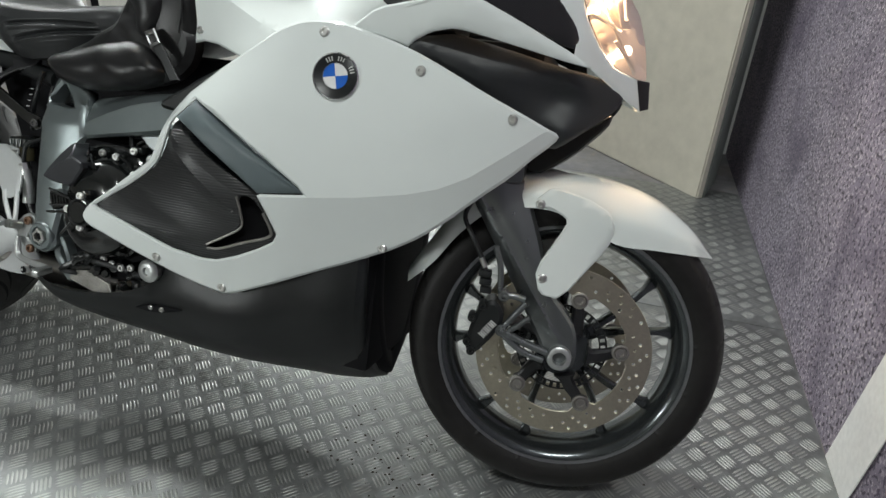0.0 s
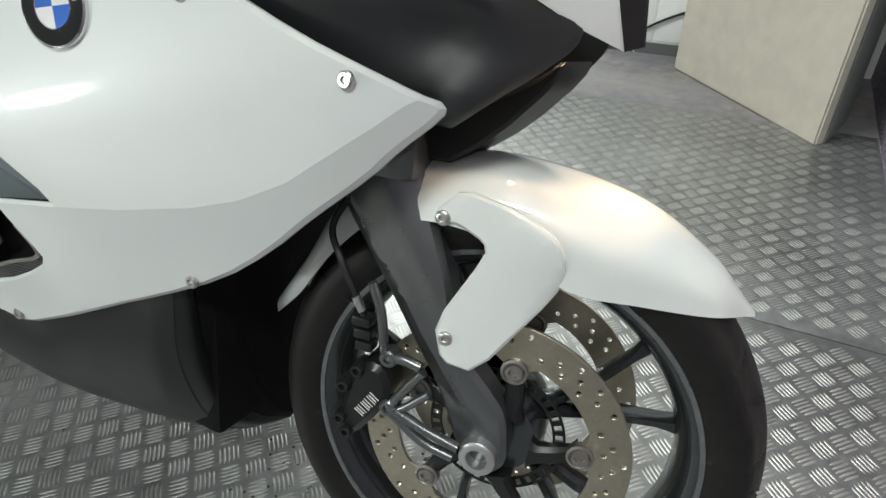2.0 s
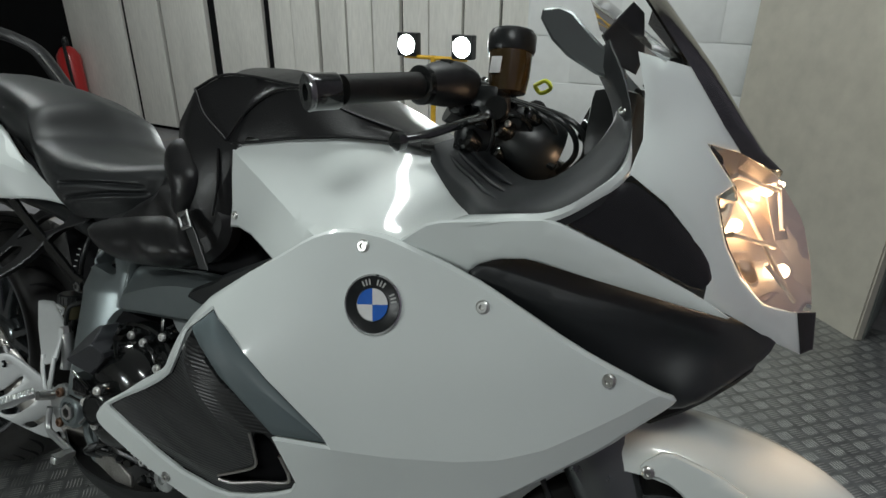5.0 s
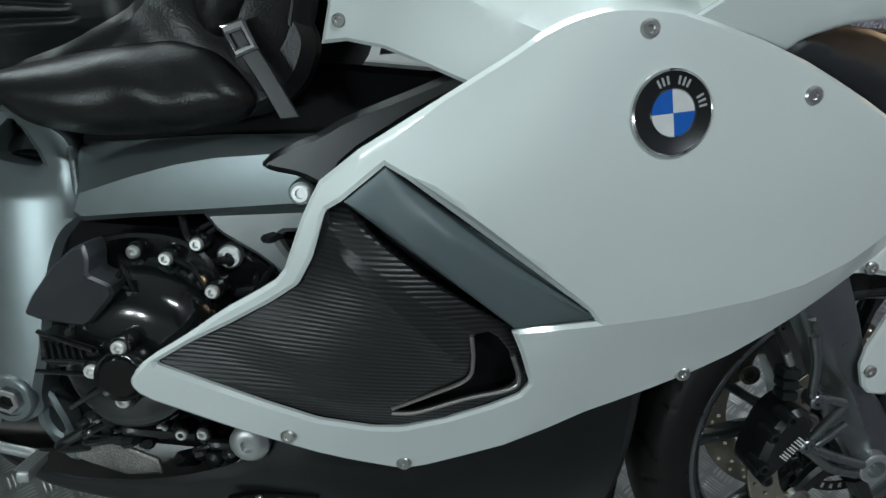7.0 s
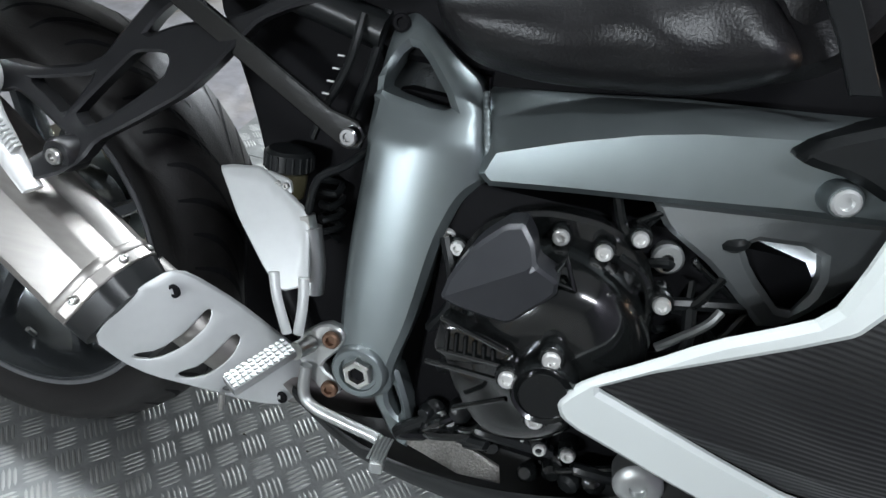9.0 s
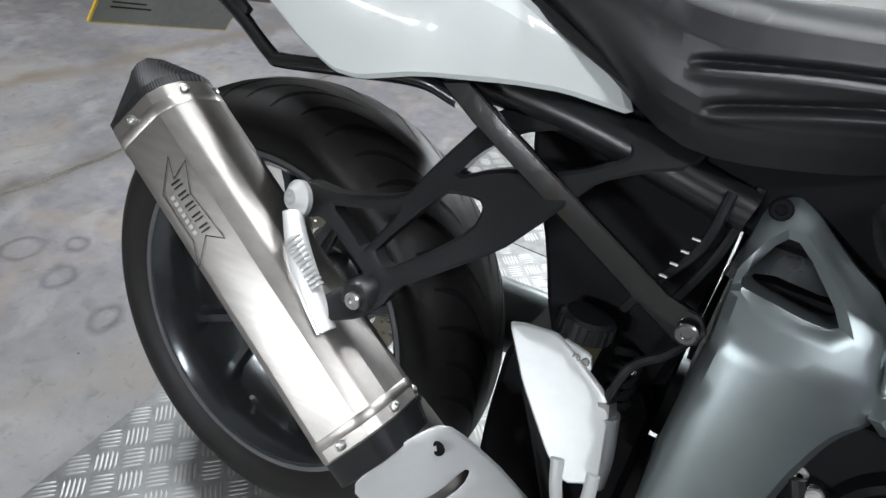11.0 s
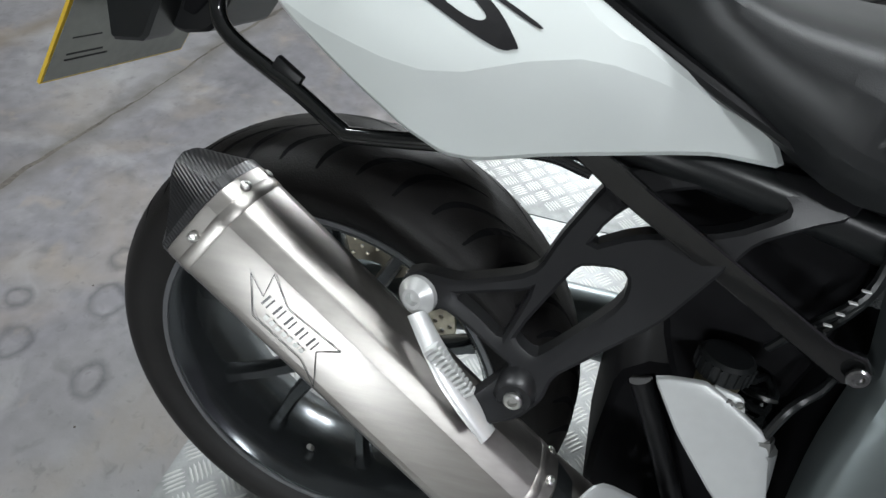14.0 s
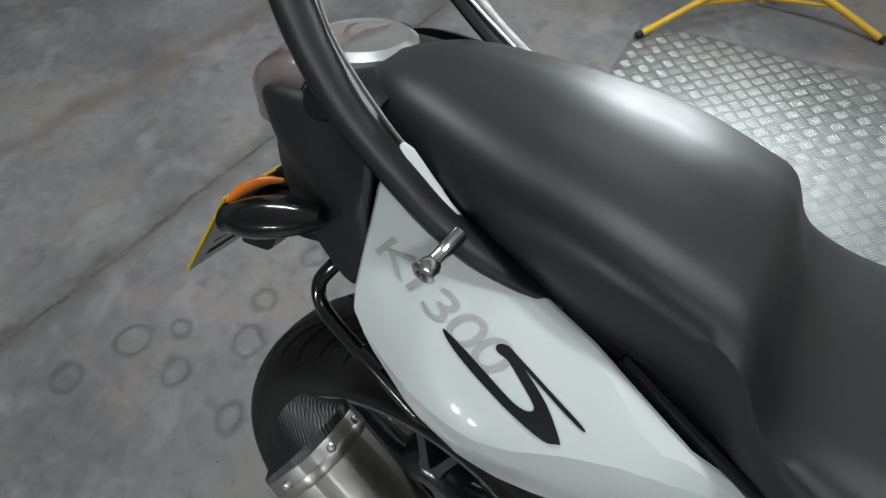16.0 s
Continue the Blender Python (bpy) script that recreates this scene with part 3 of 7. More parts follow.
# near-black sheet paints the shade seen through the fairing's openings
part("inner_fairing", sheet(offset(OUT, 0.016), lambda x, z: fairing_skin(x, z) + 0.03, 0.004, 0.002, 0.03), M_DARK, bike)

SCREWS = [(1.173, 0.788), (1.328, 0.747), (1.472, 0.693), (1.284, 0.455), (0.88, 0.376), (0.997, 0.335)]
for x, z in SCREWS:
    y = fairing_skin(x, z)
    part("screw", turned([(-0.001, 0.0085), (0.002, 0.008), (0.0035, 0.006), (0.0035, 0.0035), (0.001, 0.003)], (x, y, z), (0, -1, 0), 16), M_BOLT, fairing, "", 30)

# roundel
ey = fairing_skin(1.201, 0.723)
n_dir = Vector((fairing_skin(1.221, 0.723) - fairing_skin(1.181, 0.723), -0.04, 0)).normalized()
n_dir = Vector((n_dir.x, n_dir.y, -(fairing_skin(1.201, 0.743) - fairing_skin(1.201, 0.703)) / 0.04 * n_dir.y * -1 * -1)).normalized()
ex = Vector((1, 0, 0)) - n_dir * n_dir.x
ex.normalize()
ez = n_dir.cross(ex) * -1
if ez.z < 0:
    ez = -ez
EM = Vector((1.201, ey, 0.723))
roundel = part("roundel", turned([(-0.002, 0.036), (0.003, 0.036), (0.0045, 0.034), (0.0035, 0.0325), (0.0035, 0.001)], EM, n_dir, 40), M_SATIN, bike, "round enamel badge")
part("badge_ring", turned([(0.0, 0.0365), (0.0035, 0.0363), (0.0048, 0.0345), (0.0035, 0.033)], EM, n_dir, 40, False), M_CHROME, roundel, "chrome ring")
part("badge_ring", turned([(0.0034, 0.0205), (0.0046, 0.02), (0.0034, 0.0192)], EM, n_dir, 40, False), M_CHROME, roundel, "chrome ring")
for q in range(4):
    bm = bmesh.new()
    c = bm.verts.new(EM + n_dir * 0.0042)
    arc = [bm.verts.new(EM + n_dir * 0.0042 + 0.0193 * (math.cos(a) * ex + math.sin(a) * ez)) for a in (radians(90 * q + 90 * k / 8 + 12) for k in range(9))]
    for a, b in zip(arc, arc[1:]):
        bm.faces.new((c, a, b))
    part("badge_quarter", bm, (M_WHITE_MARK, M_BLUE)[q % 2], roundel, ("white enamel quarter", "blue enamel quarter")[q % 2], 0)

# ring marks of the badge: plain bars
for base in (118, 78, 28):
    for k in (-1, 0, 1):
        a = radians(base + 9 * k)
        u, w = math.cos(a) * ex + math.sin(a) * ez, -math.sin(a) * ex + math.cos(a) * ez
        bm = bmesh.new()
        bm.faces.new([bm.verts.new(EM + n_dir * 0.0041 + u * r + w * q) for r, q in ((0.0235, -0.001), (0.0305, -0.001), (0.0305, 0.001), (0.0235, 0.001))])
        part("badge_bar", bm, M_GREY_MARK, roundel, "silver ring marking", 0)

# upper wing, black duct, black infill
WING_Y = surface_through([(1.209, -0.246, 0.806), (1.392, -0.258, 0.859), (1.547, -0.18, 0.799), (1.302, -0.234, 0.789), (1.456, -0.226, 0.917), (1.3, -0.252, 0.845)])
wing = part("upper_fairing_wing", sheet(rounded([(1.205, 0.797), (1.252, 0.833), (1.351, 0.853), (1.392, 0.861), (1.462, 0.835), (1.545, 0.801), (1.58, 0.782), (1.53, 0.789), (1.442, 0.803), (1.375, 0.813), (1.337, 0.805), (1.31, 0.792), (1.298, 0.776), (1.25, 0.784)], 1, 0.15), lambda x, z: WING_Y(x, z) + 0.25 * max(0, 0.8 - z) * (1 if x < 1.34 else 0), 0.004, 0.003, 0.014), M_WHITE, bike, "pearl white fairing wing")
mirrored("upper_fairing_wing", wing, bike)
DUCT_Y = surface_through([(1.302, -0.232, 0.79), (1.63, -0.068, 0.754), (1.547, -0.15, 0.679), (1.45, -0.185, 0.76), (1.53, -0.13, 0.74), (1.4, -0.215, 0.808), (1.545, -0.165, 0.783), (1.4, -0.195, 0.74), (1.475, -0.155, 0.672), (1.41, -0.18, 0.698), (1.345, -0.2, 0.728), (1.53, -0.125, 0.652)])
DUCT_FOLD = [(1.29, 0.79), (1.315, 0.784), (1.352, 0.774), (1.428, 0.76), (1.501, 0.757), (1.569, 0.754), (1.64, 0.753)]


def duct_skin(x, z):
    """Above its fold the panel turns in towards the bike."""
    for (ax, az), (bx, bz) in zip(DUCT_FOLD, DUCT_FOLD[1:]):
        if ax <= x <= bx:
            d = z - (az + (bz - az) * (x - ax) / (bx - ax))
            return DUCT_Y(x, z) - 0.004 + (0.55 * d if d > 0 else -0.08 * d)
    return DUCT_Y(x, z)


duct = part("air_duct_panel", sheet(rounded([(1.302, 0.79), (1.331, 0.804), (1.369, 0.811), (1.441, 0.799), (1.535, 0.781), (1.579, 0.778), (1.608, 0.773), (1.63, 0.756), (1.625, 0.736), (1.602, 0.711), (1.555, 0.668), (1.53, 0.652), (1.475, 0.672), (1.41, 0.698), (1.345, 0.728), (1.295, 0.75)], 1), duct_skin, 0.004, 0.006, 0.011, folds=[DUCT_FOLD[1:-1]]), M_DUCT, bike, "matt black duct panel")
mirrored("air_duct_panel", duct, bike)
INFILL_Y = surface_through([(1.392, -0.25, 0.859), (1.547, -0.172, 0.799), (1.456, -0.218, 0.917), (1.53, -0.18, 0.86)])
infill = part("black_infill", sheet(rounded([(1.394, 0.86), (1.425, 0.888), (1.456, 0.915), (1.49, 0.895), (1.525, 0.865), (1.55, 0.83), (1.55, 0.802), (1.462, 0.836)], 1), INFILL_Y, 0.003, 0.002, 0.014), M_GLOSS, bike, "gloss black infill panel")
mirrored("black_infill", infill, bike)

# nose, headlamp, screen
NOSE_Y = surface_through([(1.456, -0.226, 0.917), (1.547, -0.18, 0.799), (1.66, -0.029, 0.738), (1.646, -0.037, 0.788), (1.515, -0.126, 0.963), (1.539, -0.139, 0.907), (1.444, -0.2, 0.956), (1.675, 0, 0.80), (1.645, 0, 0.89), (1.585, 0, 0.97), (1.45, -0.16, 1.02), (1.5, -0.06, 1.06)])
LAMP = [(1.515, 0.964), (1.553, 0.961), (1.593, 0.945), (1.632, 0.894), (1.651, 0.84), (1.662, 0.789), (1.646, 0.787), (1.607, 0.796), (1.579, 0.823), (1.556, 0.858), (1.537, 0.907), (1.557, 0.905), (1.552, 0.921)]
nose = part("nose_fairing", sheet([(1.456, 0.917), (1.457, 0.955), (1.447, 1.005), (1.43, 1.05), (1.48, 1.05), (1.505, 1.018), (1.55, 0.962), (1.515, 0.964), (1.551, 0.923), (1.537, 0.907), (1.556, 0.858), (1.579, 0.823), (1.607, 0.796), (1.646, 0.787), (1.66, 0.737), (1.631, 0.75), (1.59, 0.775), (1.547, 0.798), (1.547, 0.83), (1.523, 0.864), (1.495, 0.892)], NOSE_Y, 0.004, 0.003, 0.012), M_WHITE, bike, "pearl white nose panel")
mirrored("nose_fairing", nose, bike)
lamp = part("headlamp", sheet(rounded(LAMP, 1, 0.12), lambda x, z: NOSE_Y(x, z) - 0.001, 0.0025, 0.001, 0.014), glass("lamp_lens", (1, 0.97, 0.92), 0.03), bike, "lit clear headlamp")
lamp.visible_shadow = False
M_REFLECT = material("lamp_reflector", (0.9, 0.82, 0.74), 0.3, 1.0, 0.05, 60)
part("reflector", sheet(offset(rounded(LAMP, 1, 0.12), 0.002), lambda x, z: NOSE_Y(x, z) + 0.056 + 0.01 * math.sin(90 * x + 60 * z), 0.003, 0.002, 0.01), M_REFLECT, lamp, "faceted silver reflector", 8)
for x, z, r, s in ((1.618, 0.832, 0.009, 90), (1.555, 0.878, 0.006, 45), (1.598, 0.935, 0.004, 30)):
    part("bulb", turned([(-0.004, r * 0.5), (0.002, r), (0.007, r * 0.8), (0.01, 0.001)], (x, NOSE_Y(x, z) + 0.034, z), (0.7, -0.7, 0), 16), glow("lamp_glow", (1, 0.75, 0.5), s), lamp, "glowing warm bulb")
for pts in ([(1.548, 0.945), (1.575, 0.935), (1.58, 0.905), (1.553, 0.91)], [(1.553, 0.885), (1.575, 0.88), (1.582, 0.85), (1.562, 0.853)], [(1.585, 0.84), (1.61, 0.845), (1.625, 0.805), (1.603, 0.805)], [(1.585, 0.92), (1.6, 0.915), (1.62, 0.87), (1.605, 0.865)]):
    part("lamp_facet", sheet(pts, lambda x, z: NOSE_Y(x, z) + 0.042 + 0.2 * (z - pts[0][1]), 0.002, 0.001, 0.01), M_REFLECT, lamp, "bright reflector facet", 20)
for a, b in (((1.535, 0.945), (1.63, 0.81)), ((1.55, 0.935), (1.60, 0.925)), ((1.56, 0.87), (1.605, 0.86)), ((1.6, 0.925), (1.61, 0.88)), ((1.552, 0.9), (1.55, 0.86)), ((1.6, 0.84), (1.64, 0.8))):
    part("lamp_rib", tube([(x, NOSE_Y(x, z) + 0.016, z) for x, z in (a, ((a[0] + b[0]) / 2, (a[1] + b[1]) / 2), b)], 0.003, 8), M_REFLECT, lamp, "chrome lamp bezel")
part("chin_panel", sheet([(1.646, 0.787), (1.668, 0.788), (1.674, 0.743), (1.66, 0.737)], lambda x, z: NOSE_Y(x, z) + 0.001, 0.004, 0.002, 0.02), M_PLASTIC, bike)
rows = []
for (x, z), (cx, cz) in (((1.586, 0.949), (1.598, 0.944)), ((1.553, 0.961), (1.578, 0.968)), ((1.528, 0.988), (1.553, 0.998)), ((1.506, 1.017), (1.528, 1.03)), ((1.48, 1.05), (1.5, 1.066)), ((1.45, 1.085), (1.467, 1.102)), ((1.415, 1.125), (1.432, 1.14)), ((1.38, 1.16), (1.395, 1.175))):
    y = min(NOSE_Y(x, z), -0.03) + 0.002
    rows.append([tuple(q) for q in spline([(x, y, z), ((x + cx) / 2 + 0.006, y * 0.55, (z + cz) / 2 + 0.004), (cx, 0, cz), ((x + cx) / 2 + 0.006, -y * 0.55, (z + cz) / 2 + 0.004), (x, -y, z)], 4)])
bm = loft(rows, closed=False)
bmesh.ops.solidify(bm, geom=bm.faces[:], thickness=0.003)
part("screen_base", bm, M_GLOSS, bike, "gloss black screen base")
bm = loft([[(1.46 - 0.16 * k, y, 1.04 + 0.11 * k + (0.03 * (1 - (y / 0.16) ** 2))) for y in [0.16 * (j / 8 - 1) for j in range(17)]] for k in (0, 0.33, 0.66, 1.0)], closed=False)
sc = part("windscreen", bm, glass("smoked_screen", (0.5, 0.52, 0.53)), bike, "smoked clear windscreen")
sc.visible_shadow = False
SIDE_SCREEN = surface_through([(1.386, -0.16, 1.066), (1.408, -0.13, 1.112), (1.42, -0.12, 1.103), (1.431, -0.13, 1.054), (1.429, -0.15, 1.028), (1.407, -0.16, 1.036)])
flank = part("screen_flank", sheet([(1.386, 1.066), (1.408, 1.112), (1.42, 1.103), (1.431, 1.054), (1.429, 1.028), (1.407, 1.036)], SIDE_SCREEN, 0.004, 0.002, 0.012), M_PLASTIC, bike, "black screen mounting flank")
mirrored("screen_flank", flank, bike)
stay = part("screen_stay", sheet(rounded([(1.3, 1.095), (1.339, 1.1), (1.377, 1.065), (1.427, 1.026), (1.398, 1.018), (1.334, 1.05)], 1), lambda x, z: -0.15 - 0.04 * (x - 1.3), 0.006, 0.003, 0.012), M_FORK, bike, "grey screen stay")
mirrored("screen_stay", stay, bike)
# black tray that sweeps from the tank round the inside of the nose, and the white lip outside it
TRAY_OUT = [(1.166, -0.11, 0.916), (1.2, -0.128, 0.885), (1.25, -0.153, 0.863), (1.295, -0.2, 0.849), (1.347, -0.236, 0.858), (1.395, -0.25, 0.87), (1.438, -0.234, 0.907), (1.449, -0.215, 0.955), (1.431, -0.195, 1.006), (1.4, -0.172, 1.055)]
TRAY_IN = [(1.205, -0.08, 0.943), (1.24, -0.09, 0.928), (1.266, -0.1, 0.913), (1.31, -0.12, 0.896), (1.349, -0.15, 0.897), (1.382, -0.172, 0.915), (1.408, -0.178, 0.945), (1.42, -0.17, 0.978), (1.41, -0.155, 1.012), (1.38, -0.13, 1.055)]
outer, inner = [Vector(p) for p in spline(TRAY_OUT, 5)], [Vector(p) for p in spline(TRAY_IN, 5)]
DROP = Vector((0, 0.004, -0.022))
rows = [[p, p.lerp(q, 0.06) + Vector((0, 0, 0.005)), p.lerp(q, 0.35) + Vector((0, 0, 0.004)), p.lerp(q, 0.7) + Vector((0, 0, 0.002)), q.lerp(p, 0.06) + Vector((0, 0, 0.003)), q, q + DROP, p + DROP] for p, q in zip(outer, inner)]
tray = part("cockpit_tray", loft(rows), M_DUCT, bike, "ribbed black cockpit tray and rim")
mirrored("cockpit_tray", tray, bike)
for k in (0.28, 0.48, 0.68):
    part("tray_rib", tube([p.lerp(q, k) + Vector((0, 0, 0.0045)) for p, q in list(zip(outer, inner))[3:17:3]], lambda t: 0.0035 * min(1, 5 * t, 5 * (1 - t)) + 0.0008, 8), M_DUCT, tray)
part("tray_socket", turned([(-0.004, 0.014), (0.003, 0.0145), (0.004, 0.012), (0.0, 0.0105), (-0.012, 0.009), (-0.012, 0.0005)], outer[2].lerp(inner[2], 0.66) + Vector((0, 0, 0.005)), (-0.25, -0.75, 0.6), 20), M_GLOSS, tray, "round socket")
part("tray_peg", tube([(1.17, -0.112, 0.918), (1.158, -0.125, 0.917)], 0.0045, 10), M_SATIN, tray)
bolt(tray, M_BOLT, outer[36].lerp(inner[36], 0.5) + Vector((0, 0, 0.006)), 0.006, (-0.5, -0.6, 0.5))
LIP = [(1.262, -0.243, 0.824), (1.33, -0.2555, 0.8445), (1.392, -0.257, 0.8605), (1.43, -0.241, 0.889), (1.455, -0.2245, 0.919), (1.447, -0.202, 0.962)]
LIP_IN = [(1.27, -0.19, 0.842), (1.335, -0.233, 0.855), (1.392, -0.2485, 0.868), (1.427, -0.239, 0.895), (1.447, -0.222, 0.925), (1.447, -0.206, 0.964)]
rows = [[a, a.lerp(b, 0.5) + Vector((0, -0.002, 0.003)), b, b + Vector((0, 0, -0.006)), a + Vector((0, 0.004, -0.005))] for a, b in zip(spline(LIP, 5), spline(LIP_IN, 5))]
lip = part("fairing_lip", loft(rows), M_WHITE, bike, "white turned-in fairing lip")
mirrored("fairing_lip", lip, bike)
part("cockpit_floor", block(1.24, -0.12, 0.74, 1.5, 0.12, 0.82, 0.02), M_DARK, bike)
dash = part("instrument_panel", block(1.37, -0.1, 0.93, 1.43, 0.1, 1.02, 0.015), M_SATIN, bike, "black instrument cluster")
part("dial", turned([(0, 0.035), (0.008, 0.034), (0.008, 0.028), (0.004, 0.027), (0.004, 0.001)], (1.372, -0.045, 0.985), (-0.9, 0, 0.35), 24), M_GLOSS, dash, "round dial")

# tank, leather cover
def halves(half):
    return half + [(x, -y, z) for x, y, z in reversed(half) if abs(y) > 1e-6]


def stations(table, n=4, across=4):
    """Smooth rows of half sections along x, mirrored to the other side."""
    cols = [spline([(x, *half[i]) for x, half in table], n) for i in range(len(table[0][1]))]
    rows = []
    for k in range(len(cols[0])):
        rows.append(halves([tuple(q) for q in (spline([c[k] for c in cols], across) if across > 1 else [c[k] for c in cols])]))
    return rows


TANK_FOLD = [(0.877, -0.197, 0.876), (0.93, -0.205, 0.849), (0.98, -0.213, 0.824), (1.035, -0.225, 0.798), (1.092, -0.24, 0.779)]
TANK_TOP = surface_through(TANK_FOLD + [(0.92, -0.189, 0.887), (0.975, -0.18, 0.899), (1.05, -0.16, 0.91), (1.11, -0.128, 0.915), (1.016, -0.186, 0.862), (1.2, -0.233, 0.802), (1.27, -0.2, 0.828), (1.3, -0.19, 0.838), (1.23, -0.22, 0.8), (1.162, -0.095, 0.908), (1.2, -0.112, 0.882), (1.273, -0.14, 0.845), (1.12, -0.19, 0.85), (1.19, -0.185, 0.835)], 1e-5)
TANK_FLANK = surface_through(TANK_FOLD + [(0.888, -0.201, 0.836), (0.896, -0.202, 0.792), (0.889, -0.195, 0.757), (0.95, -0.214, 0.758), (1.025, -0.241, 0.738)], 1e-5)


def TANK_Y(x, z):
    for (ax, _, az), (bx, _, bz) in zip(TANK_FOLD, TANK_FOLD[1:]):
        if ax - 0.01 <= x <= bx and z < az + (bz - az) * (x - ax) / (bx - ax):
            return TANK_FLANK(x, z)
    return TANK_TOP(x, z)


tank = part("tank_cover", sheet([(0.877, 0.886), (0.92, 0.897), (0.975, 0.906), (1.05, 0.918), (1.11, 0.92), (1.16, 0.912), (1.2, 0.888), (1.24, 0.866), (1.28, 0.848), (1.3, 0.835), (1.27, 0.815), (1.225, 0.795), (1.2, 0.788), (1.15, 0.788), (1.09, 0.766), (1.06, 0.742), (1.03, 0.732), (0.987, 0.746), (0.95, 0.757), (0.914, 0.761), (0.889, 0.757), (0.896, 0.792), (0.888, 0.836)], TANK_Y, 0.003, 0.003, 0.012, folds=[[(x, z) for x, _, z in TANK_FOLD]]), M_WHITE, bike, "pearl white tank cover", 14)
mirrored("tank_cover", tank, bike)
bolt(tank, M_BOLT, (0.907, TANK_Y(0.907, 0.778), 0.778), 0.0065, (0, -1, 0.1), 0.003, "screw")
BRA = [(0.76, [(-0.165, 0.70), (-0.19, 0.8), (-0.192, 0.9), (-0.17, 0.95), (-0.1, 0.985), (0, 0.992)]), (0.786, [(-0.175, 0.70), (-0.2, 0.79), (-0.2, 0.89), (-0.188, 0.951), (-0.1, 1.0), (0, 1.006)]), (0.82, [(-0.185, 0.7), (-0.207, 0.78), (-0.204, 0.882), (-0.17, 0.978), (-0.09, 1.008), (0, 1.014)]), (0.874, [(-0.18, 0.755), (-0.202, 0.82), (-0.2, 0.882), (-0.16, 0.982), (-0.08, 1.011), (0, 1.017)]), (0.9, [(-0.196, 0.883), (-0.196, 0.9), (-0.191, 0.93), (-0.155, 0.979), (-0.08, 1.009), (0, 1.015)]), (0.942, [(-0.189, 0.891), (-0.189, 0.92), (-0.181, 0.963), (-0.14, 0.978), (-0.08, 1.002), (0, 1.008)]), (0.992, [(-0.18, 0.901), (-0.18, 0.93), (-0.17, 0.97), (-0.13, 0.98), (-0.075, 0.992), (0, 0.998)]), (1.05, [(-0.163, 0.911), (-0.16, 0.927), (-0.15, 0.948), (-0.12, 0.962), (-0.065, 0.972), (0, 0.977)]), (1.12, [(-0.13, 0.918), (-0.127, 0.924), (-0.117, 0.932), (-0.095, 0.938), (-0.055, 0.943), (0, 0.946)]), (1.17, [(-0.094, 0.908), (-0.09, 0.912), (-0.082, 0.917), (-0.065, 0.92), (-0.035, 0.923), (0, 0.925)])]
bra = part("tank_bra", loft(stations(BRA, 4, 1), False), M_LEATHER, bike, "black leather tank cover", 30)
for pts in ([(0.874, -0.203, 0.884), (0.9, -0.193, 0.931), (0.942, -0.183, 0.965), (0.992, -0.172, 0.972), (1.05, -0.152, 0.95), (1.12, -0.119, 0.934)], [(0.786, -0.19, 0.953), (0.82, -0.172, 0.98), (0.874, -0.162, 0.984), (0.942, -0.142, 0.98), (0.992, -0.132, 0.982)], [(0.786, -0.19, 0.953), (0.82, -0.2, 0.918), (0.872, -0.202, 0.885)], [(0.88, -0.2, 0.882), (0.92, -0.193, 0.888), (0.975, -0.185, 0.9), (1.05, -0.166, 0.913), (1.12, -0.133, 0.919)], [(0.86, -0.205, 0.87), (0.868, -0.206, 0.82), (0.862, -0.204, 0.77)]):
    part("piping", tube(pts, 0.0024, 6), M_LEATHER, bra)


def soft_pad(x, z):
    """Leather that hangs loose over the frame, with shallow wrinkles."""
    lean = 0.05 * max(0, 0.68 - x) + 0.9 * max(0, 0.705 - z) ** 1.5
    return -0.192 + lean + 0.0022 * math.sin(62 * (x * 0.55 + z) + 2.5 * math.sin(17 * x)) + 0.0006 * math.sin(150 * (z - 0.3 * x) + 2 * math.sin(30 * x))


def cushion(outline, base, swell, step, wrinkle):
    """A stuffed pad: it swells from its outline to its middle."""
    rim = [Vector(q) for q in outline]

    def height(x, z):
        d = min((Vector((x, z)) - (a + (b - a) * max(0, min(1, (Vector((x, z)) - a).dot(b - a) / max(1e-9, (b - a).length_squared))))).length for a, b in zip(rim, rim[1:] + rim[:1]))
        k = min(1, d / 0.034)
        return base(x, z) - swell * math.sqrt(max(0, 1 - (1 - k) ** 2)) + wrinkle * math.sin(55 * (x * 0.9 - z * 0.5) + 3 * math.sin(26 * z + 9 * x)) * k

    return sheet(outline, height, 0.01, 0.003, step)


pad = part("leather_flap", sheet(rounded([(0.565, 0.71), (0.585, 0.672), (0.625, 0.655), (0.7, 0.66), (0.78, 0.672), (0.845, 0.69), (0.872, 0.72), (0.885, 0.76), (0.86, 0.8), (0.82, 0.88), (0.79, 0.9), (0.76, 0.88), (0.735, 0.83), (0.71, 0.78), (0.64, 0.74)], 2), soft_pad, 0.02, 0.012, 0.012), M_LEATHER, bike, "wrinkled black leather flap")
part("seat_cushion", cushion(rounded([(0.556, 0.705), (0.572, 0.672), (0.598, 0.654), (0.645, 0.65), (0.7, 0.655), (0.76, 0.662), (0.81, 0.678), (0.832, 0.7), (0.805, 0.735), (0.78, 0.752), (0.74, 0.756), (0.69, 0.742), (0.62, 0.725)], 2), lambda x, z: soft_pad(x, z) + 0.35 * max(0, z - 0.7), 0.03, 0.01, 0.0012), M_LEATHER, pad, "stuffed black leather skirt")
